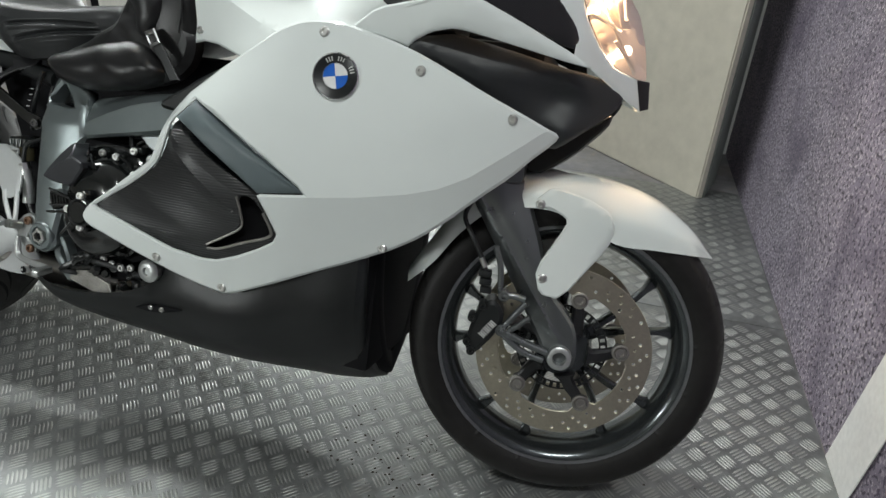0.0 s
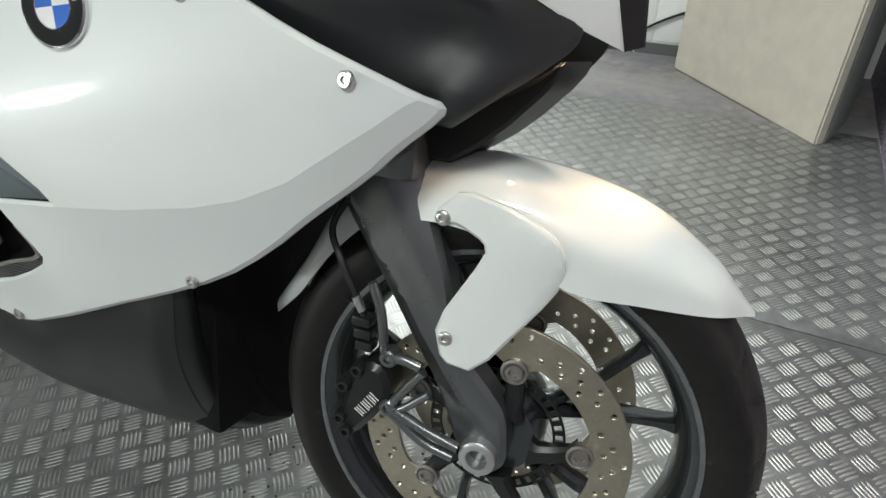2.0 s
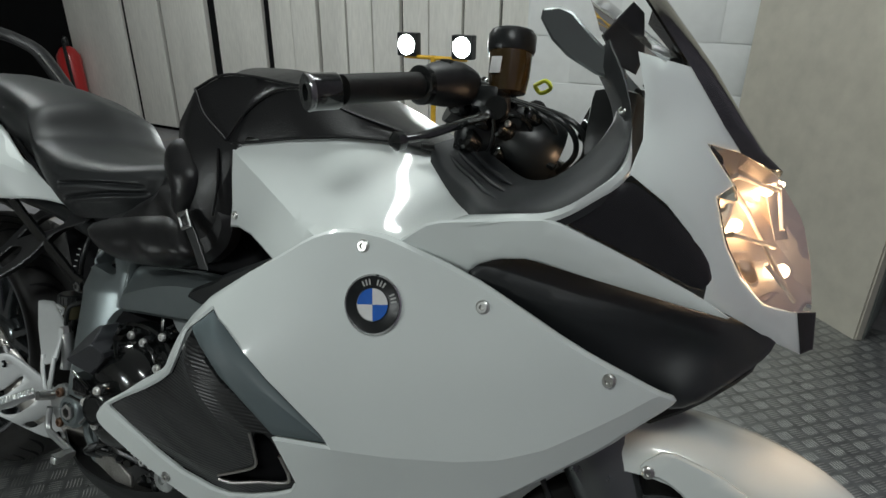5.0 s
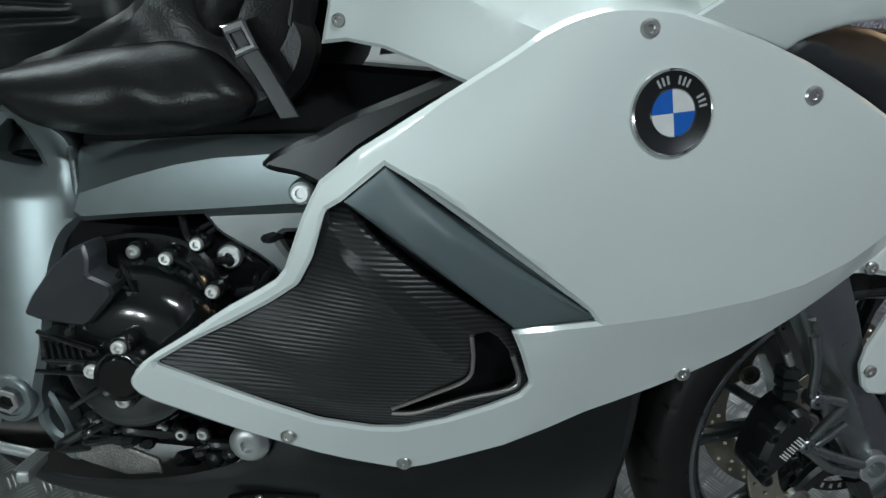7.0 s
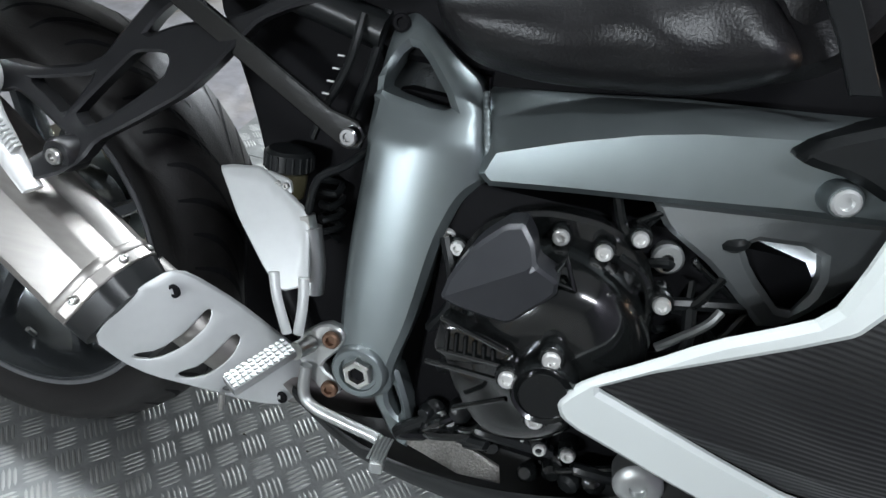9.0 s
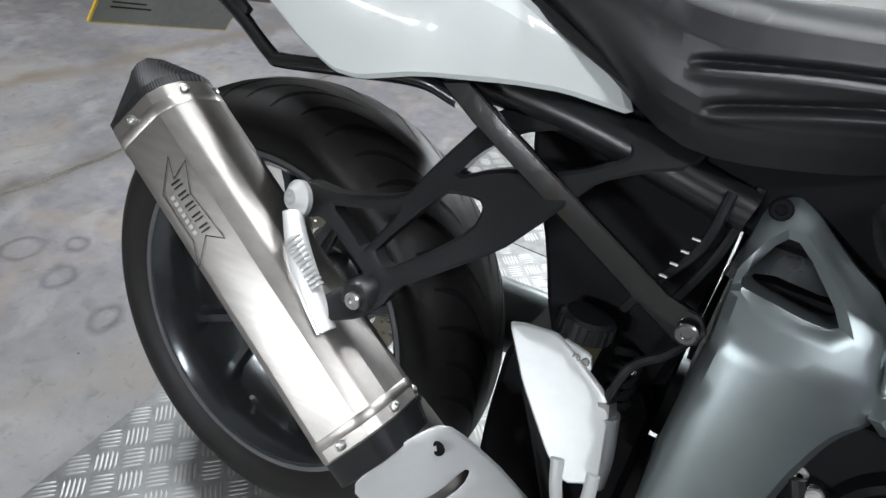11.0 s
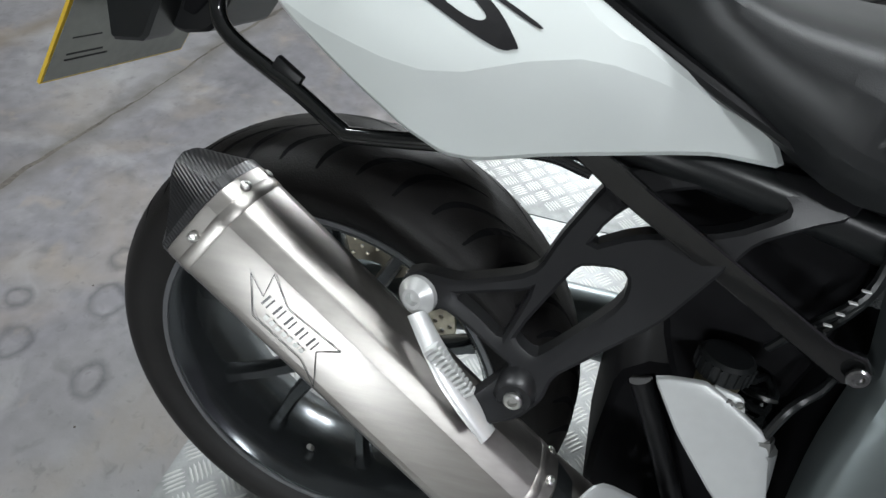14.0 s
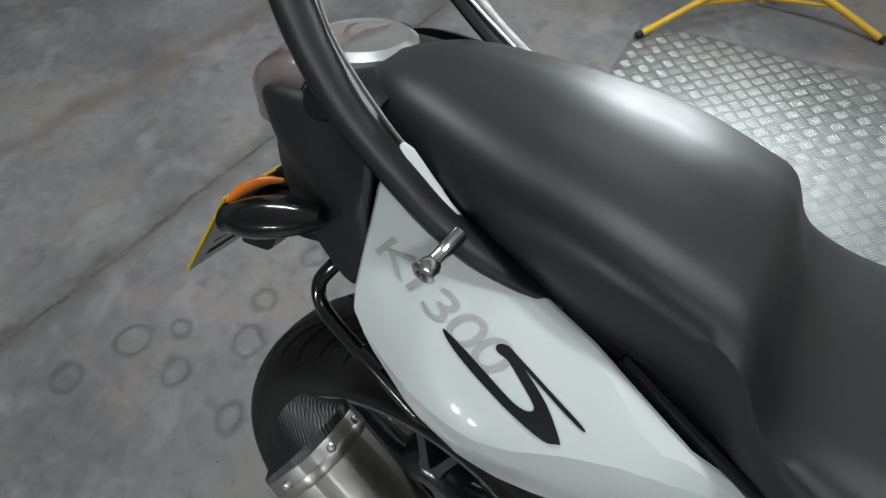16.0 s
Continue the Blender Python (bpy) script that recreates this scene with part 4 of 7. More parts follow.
part("knee_pad", cushion(rounded([(0.759, 0.875), (0.773, 0.879), (0.79, 0.874), (0.811, 0.855), (0.827, 0.836), (0.829, 0.815), (0.824, 0.789), (0.814, 0.767), (0.797, 0.755), (0.785, 0.756), (0.775, 0.769), (0.77, 0.789), (0.763, 0.809), (0.749, 0.826), (0.744, 0.844), (0.75, 0.863)], 1), lambda x, z: soft_pad(x, z) - 0.01 + 0.2 * max(0, z - 0.82), 0.02, 0.008, 0.0), M_LEATHER, pad, "stuffed leather knee pad")
part("strap", sheet([(0.807, 0.758), (0.823, 0.766), (0.845, 0.736), (0.876, 0.689), (0.857, 0.686), (0.837, 0.718)], lambda x, z: -0.216, 0.003, 0.001, 0.02), M_SATIN, pad, "black webbing strap")
part("buckle", sheet([(0.803, 0.764), (0.824, 0.773), (0.838, 0.748), (0.817, 0.738)], lambda x, z: -0.221, 0.003, 0.002, 0.02, [[(0.811, 0.758), (0.822, 0.763), (0.829, 0.751), (0.818, 0.746)]]), M_CHROME_DARK, pad, "dark metal buckle")

# seats
SEAT = [(-0.105, [(-0.025, 0.905), (-0.04, 0.916), (-0.028, 0.93), (0, 0.935)]), (-0.075, [(-0.058, 0.896), (-0.072, 0.914), (-0.052, 0.938), (0, 0.947)]), (-0.03, [(-0.08, 0.885), (-0.096, 0.908), (-0.072, 0.943), (0, 0.956)]), (0.06, [(-0.108, 0.86), (-0.126, 0.89), (-0.102, 0.934), (0, 0.953)]), (0.16, [(-0.122, 0.822), (-0.138, 0.865), (-0.126, 0.917), (0, 0.942)]), (0.24, [(-0.122, 0.79), (-0.134, 0.832), (-0.134, 0.892), (0, 0.924)]), (0.272, [(-0.126, 0.776), (-0.14, 0.812), (-0.138, 0.876), (0, 0.908)]), (0.294, [(-0.13, 0.767), (-0.147, 0.794), (-0.14, 0.842), (0, 0.868)]), (0.315, [(-0.132, 0.757), (-0.152, 0.782), (-0.142, 0.824), (0, 0.843)]), (0.36, [(-0.138, 0.735), (-0.165, 0.765), (-0.145, 0.81), (0, 0.828)]), (0.44, [(-0.15, 0.697), (-0.176, 0.735), (-0.155, 0.8), (0, 0.82)]), (0.53, [(-0.145, 0.706), (-0.166, 0.745), (-0.142, 0.802), (0, 0.822)]), (0.6, [(-0.115, 0.726), (-0.138, 0.76), (-0.12, 0.812), (0, 0.832)]), (0.65, [(-0.09, 0.74), (-0.112, 0.772), (-0.1, 0.822), (0, 0.842)]), (0.72, [(-0.13, 0.76), (-0.15, 0.8), (-0.13, 0.855), (0, 0.88)]), (0.785, [(-0.12, 0.78), (-0.145, 0.83), (-0.125, 0.895), (0, 0.93)])]
GROOVES = [((0.432, 0.757), (0.606, 0.776)), ((0.45, 0.732), (0.612, 0.765))]


def pressed_grooves(bm):
    """Presses the long grooves into the seat's sides, each with a raised lip under it."""
    for cuts in (3, 3):
        near = [f for f in bm.faces if 0.41 < f.calc_center_median().x < 0.635 and 0.715 < f.calc_center_median().z < 0.79 and abs(f.calc_center_median().y) > 0.09]
        bmesh.ops.subdivide_edges(bm, edges=list({e for f in near for e in f.edges}), cuts=cuts, use_grid_fill=True)
    for v in bm.verts:
        if abs(v.co.y) < 0.08:
            continue
        for (ax, az), (bx, bz) in GROOVES:
            t = (v.co.x - ax) / (bx - ax)
            if -0.06 < t < 1.06:
                fade = max(0, min(1, 12 * (t + 0.04), 12 * (1.04 - t)))
                d = v.co.z - (az + (bz - az) * t + 0.003 * math.sin(math.pi * t))
                push = 0.0065 * math.exp(-(d / 0.0032) ** 2) - 0.003 * math.exp(-((d + 0.0085) / 0.004) ** 2)
                v.co.y += fade * push * (1 if v.co.y < 0 else -1)
    bmesh.ops.recalc_face_normals(bm, faces=bm.faces)
    return bm


seat = part("seat", pressed_grooves(loft(stations(SEAT, 4))), M_SEAT, bike, "dark grey vinyl double seat with pressed grooves")

# frame
RIDGE = [(0.6, 0.578), (0.63, 0.587), (0.689, 0.611), (0.74, 0.629), (0.782, 0.64), (0.853, 0.652), (0.99, 0.675)]


def BEAM_Y(x, z):
    """Two planes that meet in a ridge; the lower one stands nearly upright."""
    for (ax, az), (bx, bz) in zip(RIDGE, RIDGE[1:]):
        if ax <= x <= bx:
            d = z - (az + (bz - az) * (x - ax) / (bx - ax))
            crest = -0.176 - 0.12 * (x - 0.63)
            return crest + (0.85 * d if d > 0 else 0.02 * d + 1.0 * d * d)
    return -0.2


frame_beam = part("frame_beam", sheet(rounded([(0.6, 0.633), (0.672, 0.642), (0.759, 0.655), (0.841, 0.664), (0.905, 0.672), (0.975, 0.69), (0.985, 0.64), (0.932, 0.606), (0.865, 0.597), (0.782, 0.582), (0.691, 0.567), (0.62, 0.554)], 1, 0.12), BEAM_Y, 0.04, 0.006, 0.01, folds=[RIDGE[1:-1]]), M_FRAME, bike, "grey metallic frame beam", 34)
part("bolt_boss", turned([(0, 0.0135), (0.024, 0.0125), (0.026, 0.011)], (0.879, -0.197, 0.6185), (0, -1, 0), 24), M_FRAME, frame_beam)
bolt(frame_beam, M_PEG, (0.879, -0.222, 0.6185), 0.0098, (0, -1, 0), 0.005)
PIVOT_FOLD = [(0.5, 0.576), (0.53, 0.574), (0.563, 0.577), (0.64, 0.586)]


def PLATE_Y(x, z):
    """The casting leans in above its fold and stands nearly upright below."""
    d = z - (0.575 + 0.15 * max(0, x - 0.55))
    round_off = 2.2 * max(0, 0.524 - x) ** 1.5 if z < 0.57 else 0
    return -0.178 + (0.46 * d if d > 0 else 0.1 * d) + round_off + 3.2 * (x - 0.555) ** 2


TRI = [(0.527, 0.654), (0.54, 0.654), (0.582, 0.613), (0.572, 0.607), (0.513, 0.613), (0.512, 0.62)]
pivot = part("pivot_plate", sheet(rounded([(0.523, 0.684), (0.541, 0.676), (0.573, 0.652), (0.604, 0.634), (0.628, 0.557), (0.608, 0.539), (0.595, 0.495), (0.586, 0.41), (0.573, 0.352), (0.578, 0.33), (0.546, 0.31), (0.52, 0.322), (0.509, 0.395), (0.506, 0.474), (0.51, 0.562), (0.508, 0.597), (0.506, 0.641), (0.509, 0.672)], 2, 0.2), PLATE_Y, 0.03, 0.007, 0.008, [rounded(TRI, 1)], folds=[PIVOT_FOLD]), M_FRAME, bike, "grey metallic pivot casting", 34)
mirrored("pivot_plate", pivot, bike)
mirrored("frame_beam", frame_beam, bike)
for dx in (0.0,):
    part("weld_seam", tube([(0.607 + 0.021 * t + dx, PLATE_Y(0.607 + 0.021 * t + dx, 0.631 - 0.073 * t) - 0.0005, 0.631 - 0.073 * t) for t in (0, 0.2, 0.4, 0.6, 0.8, 1)], lambda t: 0.0028 + 0.0006 * abs(math.sin(t * 52)), 10, 22, flat=0.6), M_FRAME, pivot, "rippled weld bead")
part("hole_backing", sheet([(0.5, 0.605), (0.59, 0.6), (0.545, 0.672), (0.515, 0.67)], lambda x, z: PLATE_Y(x, z) + 0.04 + 0.25 * max(0, z - 0.63), 0.006, 0.001, 0.02), M_FORK, pivot)
bolt(pivot, M_DARK, (0.517, PLATE_Y(0.517, 0.672) - 0.002, 0.672), 0.0085, (0, -1, 0.1), 0.005, label="dark socket bolt")
part("pivot_boss", turned([(-0.004, 0.03), (0.006, 0.029), (0.009, 0.026), (0.009, 0.02), (0.004, 0.019), (0.004, 0.001)], (0.543, -0.196, 0.346), (0, -1, 0), 32), M_FRAME, pivot)
part("pivot_nut", turned([(0.004, 0.016), (0.011, 0.016), (0.013, 0.0145), (0.013, 0.0095), (0.006, 0.009), (0.006, 0.001)], (0.543, -0.196, 0.346), (0, -1, 0), 6), M_BOLT, pivot, "large hexagon pivot nut", 20)
# solid near-black disc in the nut paints the shade of the hollow bore
part("bore_shade", turned([(0.0062, 0.0092), (0.0075, 0.0088), (0.0075, 0.001)], (0.543, -0.196, 0.346), (0, -1, 0), 20), M_DARK, pivot, "near-black disc, painted shade of the hollow spindle bore")
part("web", sheet(rounded([(0.573, 0.36), (0.6, 0.3), (0.605, 0.255), (0.585, 0.26), (0.55, 0.315)], 1), lambda x, z: -0.185, 0.02, 0.004, 0.02, [rounded([(0.573, 0.335), (0.59, 0.3), (0.585, 0.29), (0.57, 0.31)], 1)]), M_FRAME, pivot)
strut = part("engine_bracket", sheet(rounded([(0.762, 0.58), (0.86, 0.593), (0.945, 0.604), (0.95, 0.57), (0.884, 0.486), (0.825, 0.534), (0.78, 0.558)], 1, 0.12), lambda x, z: -0.178 - 0.012 * (z - 0.5) * 10 * 0.5, 0.02, 0.005, 0.01, [rounded([(0.838, 0.564), (0.897, 0.571), (0.907, 0.54), (0.894, 0.505), (0.856, 0.538)], 1)]), M_BRACKET, bike, "light grey triangular engine bracket")
part("bracket_web", sheet([(0.84, 0.56), (0.905, 0.57), (0.905, 0.545), (0.895, 0.51), (0.87, 0.53)], lambda x, z: -0.165 + 0.4 * (0.9 - x), 0.004, 0.001, 0.02), M_BRACKET, strut)
part("knob_panel", sheet(rounded([(0.838, 0.642), (0.85, 0.655), (0.895, 0.678), (0.92, 0.695), (0.995, 0.731), (1.06, 0.765), (1.06, 0.74), (1.0, 0.712), (0.922, 0.655), (0.908, 0.622), (0.878, 0.634), (0.848, 0.637)], 1, 0.18), lambda x, z: -0.222 - 0.06 * (x - 0.85), 0.03, 0.006, 0.01), M_SATIN, bike, "satin black inner panel")

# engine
# near-black bodies; the shade deep between engine parts is in their colour
eng = part("engine_block", block(0.59, -0.17, 0.27, 1.02, 0.17, 0.56, 0.03), M_DARK, bike, "plain engine block in near-black with painted shade")
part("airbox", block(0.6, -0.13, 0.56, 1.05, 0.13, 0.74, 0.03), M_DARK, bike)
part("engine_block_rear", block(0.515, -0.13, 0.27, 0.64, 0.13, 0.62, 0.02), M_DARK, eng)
CL = [(0.618, 0.496), (0.631, 0.525), (0.658, 0.544), (0.69, 0.553), (0.735, 0.553), (0.771, 0.537), (0.79, 0.5), (0.793, 0.453), (0.787, 0.4), (0.767, 0.35), (0.723, 0.325), (0.684, 0.334), (0.652, 0.372), (0.62, 0.415), (0.611, 0.46)]


def dome(x, z):
    """A drum that stands proud of the flange, with a flat lower cheek."""
    r = math.hypot(x - 0.716, z - 0.447) / 0.086
    cheek = math.hypot((x - 0.69) / 0.078, (z - 0.395) / 0.066)
    return -0.19 - max(0.06 * max(0, 1 - r ** 4) ** 0.6, 0.05 * max(0, 1 - cheek ** 4) ** 0.6)


cover = part("clutch_cover", sheet(rounded(CL, 2), dome, 0.04, 0.004, 0.006), M_GLOSS, eng, "gloss black clutch cover")
FACET = [(0.62, 0.484), (0.622, 0.499), (0.636, 0.526), (0.656, 0.547), (0.67, 0.552), (0.681, 0.543), (0.687, 0.531), (0.706, 0.521), (0.707, 0.509), (0.677, 0.472), (0.656, 0.474), (0.633, 0.478)]


def facet_skin(x, z):
    """Two flats that meet in a slanting edge."""
    d = (z - 0.485) * 0.824 - (x - 0.621) * 0.566
    return -0.263 + (0.9 * d if d > 0 else -0.22 * d)


part("cover_flat", sheet(rounded(FACET, 1, 0.12), facet_skin, 0.03, 0.003, 0.006, folds=[[(0.621 + 0.824 * k, 0.485 + 0.566 * k) for k in (0.004, 0.03, 0.06, 0.078)]]), material("satin_anthracite", (0.045, 0.047, 0.052), 0.32, 0.4, 0.08, 20, 0.05, 600), eng, "satin anthracite cover facet", 16)
part("cover_plate", sheet(rounded([(0.622, 0.459), (0.655, 0.457), (0.684, 0.452), (0.69, 0.441), (0.66, 0.428), (0.632, 0.42), (0.62, 0.43)], 1, 0.12), lambda x, z: -0.25 - 0.12 * (x - 0.62), 0.02, 0.003, 0.01), M_GLOSS, eng)
for k in range(6):
    part("cover_fin", tube([(0.63 + 0.008 * k, -0.2525 - 0.001 * k, 0.452 - 0.0006 * k), (0.632 + 0.008 * k, -0.2525 - 0.001 * k, 0.432 + 0.0014 * k)], 0.0019, 6), M_GLOSS, eng)
for (ax, az), (bx, bz) in (((0.622, 0.46), (0.686, 0.452)), ((0.624, 0.43), (0.69, 0.44)), ((0.616, 0.415), (0.684, 0.425)), ((0.648, 0.376), (0.69, 0.41))):
    part("cover_rib", tube([(ax, -0.249, az), (bx, -0.262, bz)], 0.0026, 8), M_GLOSS, eng)
part("cover_rib", tube([(0.748, -0.212, 0.536), (0.768, -0.214, 0.527), (0.781, -0.214, 0.505), (0.783, -0.214, 0.484)], 0.004, 8), M_GLOSS, eng)

part("cover_rib", tube([(0.699, -0.24, 0.513), (0.708, -0.238, 0.534), (0.719, -0.242, 0.512), (0.699, -0.24, 0.513)], 0.0036, 8, smooth=False), M_GLOSS, eng)
part("cover_cap", turned([(-0.012, 0.027), (0.01, 0.0265), (0.014, 0.0245), (0.011, 0.021), (0.014, 0.019), (0.014, 0.001)], (0.717, -0.262, 0.431), (0, -1, 0.05), 36), M_GLOSS, eng, "round gloss black cap")
for x, z in ((0.687, 0.433), (0.716, 0.403), (0.716, 0.461)):
    part("boss", turned([(-0.02, 0.0115), (0.004, 0.011), (0.006, 0.0095), (0.006, 0.002)], (x, -0.262, z), (0, -1, 0), 18), M_GLOSS, eng)
    bolt(eng, M_BRIGHT_BOLT, (x, -0.2675, z), 0.0072, (0, -1, 0), 0.0055)
for x, y, z in ((0.659, -0.2, 0.534), (0.7, -0.201, 0.537), (0.736, -0.205, 0.5345), (0.789, -0.218, 0.508), (0.613, -0.176, 0.494), (0.601, -0.162, 0.498), (0.762, -0.19, 0.548), (0.66, -0.19, 0.345), (0.69, -0.186, 0.322), (0.71, -0.186, 0.316), (0.733, -0.186, 0.312), (0.76, -0.19, 0.318), (0.63, -0.18, 0.31)):
    part("boss", turned([(-0.025, 0.01), (0.0, 0.0098), (0.002, 0.0084), (0.002, 0.002)], (x, y, z), (0, -1, 0), 16), M_GLOSS, eng)
    bolt(eng, M_BRIGHT_BOLT, (x, y, z), 0.0072, (0, -1, 0), 0.007)
part("boss", turned([(-0.03, 0.0135), (0.0, 0.0135), (0.002, 0.0115), (0.002, 0.0048), (-0.006, 0.0045)], (0.79, -0.178, 0.532), (0, -1, 0), 24), M_ALU, eng, "bare aluminium frame mount")
part("oil_cap", turned([(-0.02, 0.0225), (0.003, 0.0225), (0.007, 0.019), (0.009, 0.012), (0.009, 0.008), (0.004, 0.007), (0.004, 0.001)], (0.823, -0.215, 0.329), (0, -1, 0), 32), M_ALU, eng, "bare aluminium filler cap")
for k, (x, z, h) in enumerate(((0.6, 0.4, 0.5), (0.62, 0.36, 0.44), (0.8, 0.43, 0.5), (0.79, 0.36, 0.42))):
    part("hose", tube([(x, -0.17, z), (x + 0.02, -0.19 - 0.006 * (k % 3), (z + h) / 2), (x + 0.01 * (k % 4), -0.175, h)], 0.006 + 0.002 * (k % 2), 8), M_SATIN, eng)
random.seed(21)
for k in range(16):
    x, z = random.uniform(0.61, 0.8), random.uniform(0.272, 0.325)
    part("engine_fitting", turned([(-0.03, 0.011), (0.0, random.uniform(0.008, 0.012)), (0.004, 0.006), (0.004, 0.001)], (x, -0.178 - 0.012 * random.random(), z), (random.uniform(-0.4, 0.4), -1, random.uniform(-0.2, 0.6)), 12), random.choice((M_GLOSS, M_GLOSS, M_SATIN)), eng)
for k in range(9):
    x0, z0 = random.uniform(0.6, 0.8), random.uniform(0.275, 0.31)
    part("hose", tube([(x0, -0.18, z0), (x0 + random.uniform(-0.03, 0.04), -0.196, z0 + random.uniform(-0.012, 0.03)), (x0 + random.uniform(0.0, 0.08), -0.182, z0 + random.uniform(-0.01, 0.04))], random.choice((0.0035, 0.005, 0.0065)), 8), random.choice((M_GLOSS, M_SATIN)), eng)
for k in range(10):
    x0, z0 = random.uniform(0.74, 0.85), random.uniform(0.46, 0.565)
    part("hose", tube([(x0, -0.165, z0), (x0 + random.uniform(-0.03, 0.03), -0.182, z0 + random.uniform(-0.02, 0.02)), (x0 + random.uniform(-0.05, 0.05), -0.168, z0 + random.uniform(-0.03, 0.03))], random.choice((0.003, 0.0045, 0.006)), 8), random.choice((M_GLOSS, M_SATIN)), eng)
part("wire_mesh", sheet([(0.6, 0.285), (0.64, 0.292), (0.7, 0.27), (0.705, 0.25), (0.66, 0.245), (0.6, 0.262)], lambda x, z: -0.186, 0.003, 0.002, 0.02), material("perforated_foil", (0.3, 0.29, 0.27), 0.4, 0.8, 0.5, 90, 0.8, 350), eng, "perforated heat foil")
part("rod", tube([(0.8, -0.2, 0.46), (0.83, -0.2, 0.49), (0.84, -0.195, 0.505)], 0.004, 8), M_ALU, eng)

# belly pan
PAN = [(0.45, [(-0.15, 0.262), (-0.15, 0.25), (-0.13, 0.225), (-0.07, 0.2), (0, 0.195)]), (0.55, [(-0.185, 0.243), (-0.185, 0.235), (-0.16, 0.2), (-0.08, 0.17), (0, 0.165)]), (0.68, [(-0.2, 0.252), (-0.198, 0.24), (-0.175, 0.195), (-0.09, 0.155), (0, 0.148)]), (0.8, [(-0.204, 0.29), (-0.208, 0.26), (-0.185, 0.2), (-0.1, 0.15), (0, 0.14)]), (0.88, [(-0.208, 0.352), (-0.218, 0.28), (-0.192, 0.205), (-0.11, 0.148), (0, 0.135)]), (1.0, [(-0.205, 0.33), (-0.215, 0.27), (-0.192, 0.205), (-0.115, 0.15), (0, 0.132)]), (1.1, [(-0.208, 0.375), (-0.204, 0.29), (-0.18, 0.21), (-0.11, 0.155), (0, 0.13)]), (1.19, [(-0.2, 0.415), (-0.203, 0.31), (-0.165, 0.215), (-0.1, 0.158), (0, 0.128)]), (1.24, [(-0.192, 0.436), (-0.19, 0.33), (-0.15, 0.225), (-0.09, 0.165), (0, 0.13)])]
pan = part("belly_pan", loft(stations(PAN, 4), closed=False), M_PAN, bike, "matt black belly pan")
part("pan_lip", loft(stations([(1.238, [(-0.192, 0.436), (-0.19, 0.33), (-0.15, 0.225), (-0.09, 0.165), (0, 0.13)]), (1.252, [(-0.185, 0.445), (-0.176, 0.33), (-0.135, 0.23), (-0.075, 0.17), (0, 0.135)]), (1.25, [(-0.175, 0.45), (-0.155, 0.33), (-0.115, 0.24), (-0.06, 0.175), (0, 0.14)])], 3), closed=False), M_SATIN, pan)
# the throat's inner shade is painted by its near-black colour
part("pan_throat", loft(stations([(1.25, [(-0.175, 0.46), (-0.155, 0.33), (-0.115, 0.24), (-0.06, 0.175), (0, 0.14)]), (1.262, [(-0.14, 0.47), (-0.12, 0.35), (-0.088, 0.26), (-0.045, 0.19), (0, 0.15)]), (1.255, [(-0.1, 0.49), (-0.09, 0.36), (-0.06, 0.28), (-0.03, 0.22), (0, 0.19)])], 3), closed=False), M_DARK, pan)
part("radiator", block(1.2, -0.15, 0.2, 1.26, 0.15, 0.6, 0.01), M_DARK, bike)
# no opening here: a near-black sheet on the pan paints the slot's shade
slot = part("slot_shade", sheet(rounded([(0.785, 0.25), (0.835, 0.266), (0.918, 0.27), (0.85, 0.25)], 2), lambda x, z: -0.2215 - 0.02 * (z - 0.25), 0.008, 0.002, 0.02), M_DARK, pan, "near-black leaf-shaped sheet, painted shade of a slot")
for x in (0.835, 0.86):
    bolt(pan, M_BOLT, (x, -0.221, 0.2605), 0.005, (0, -1, -0.2), 0.004)

# ---------------------------------------------------------------- front wheel and fork, turned a little to the bike's left
STEER = Matrix.Translation((1.595, 0, 0)) @ Matrix.Rotation(radians(8), 4, "Z") @ Matrix.Translation((-1.595, 0, 0))


def steered(bm):
    return moved(bm, STEER)


def tyre(centre, crown, grooves, steps, depth=0.0035, k=420):
    """A tyre with its tread slits cut in. crown: (y, r) half profile from bead to crown."""
    half = spline([(y, r, 0) for y, r in crown], 6)
    prof = [(p.x, p.y) for p in half] + [(-p.x, p.y) for p in reversed(half[:-1])]
    top = max(r for _, r in prof)
    bm = bmesh.new()
    rows = []
    for i in range(k):
        a = 2 * math.pi * i / k
        row = []
        for y, r in prof:
            cut = 0.0
            for g0, y0, y1, lean, wide in grooves:
                if y0 <= abs(y) <= y1:
                    u = (a / (2 * math.pi) * steps + g0 + (0.5 if y > 0 else 0) - lean * (abs(y) - y0)) % 1.0
                    d = min(u, 1 - u) * 2 * math.pi * top / steps
                    if d < wide:
                        cut = depth
            row.append(bm.verts.new((centre[0] + (r - cut) * math.cos(a), centre[1] + y, centre[2] + (r - cut) * math.sin(a))))
        rows.append(row)
    for i in range(k):
        a, b = rows[i], rows[(i + 1) % k]
        for j in range(len(prof) - 1):
            bm.faces.new((a[j], a[j + 1], b[j + 1], b[j]))
    bmesh.ops.recalc_face_normals(bm, faces=bm.faces)
    return bm


def ring(profile, centre, k=96):
    """A closed profile (y, r) turned about the wheel's axis."""
    return turned([(-y, r) for y, r in profile] + [(-profile[0][0], profile[0][1])], centre, (0, -1, 0), k, False)


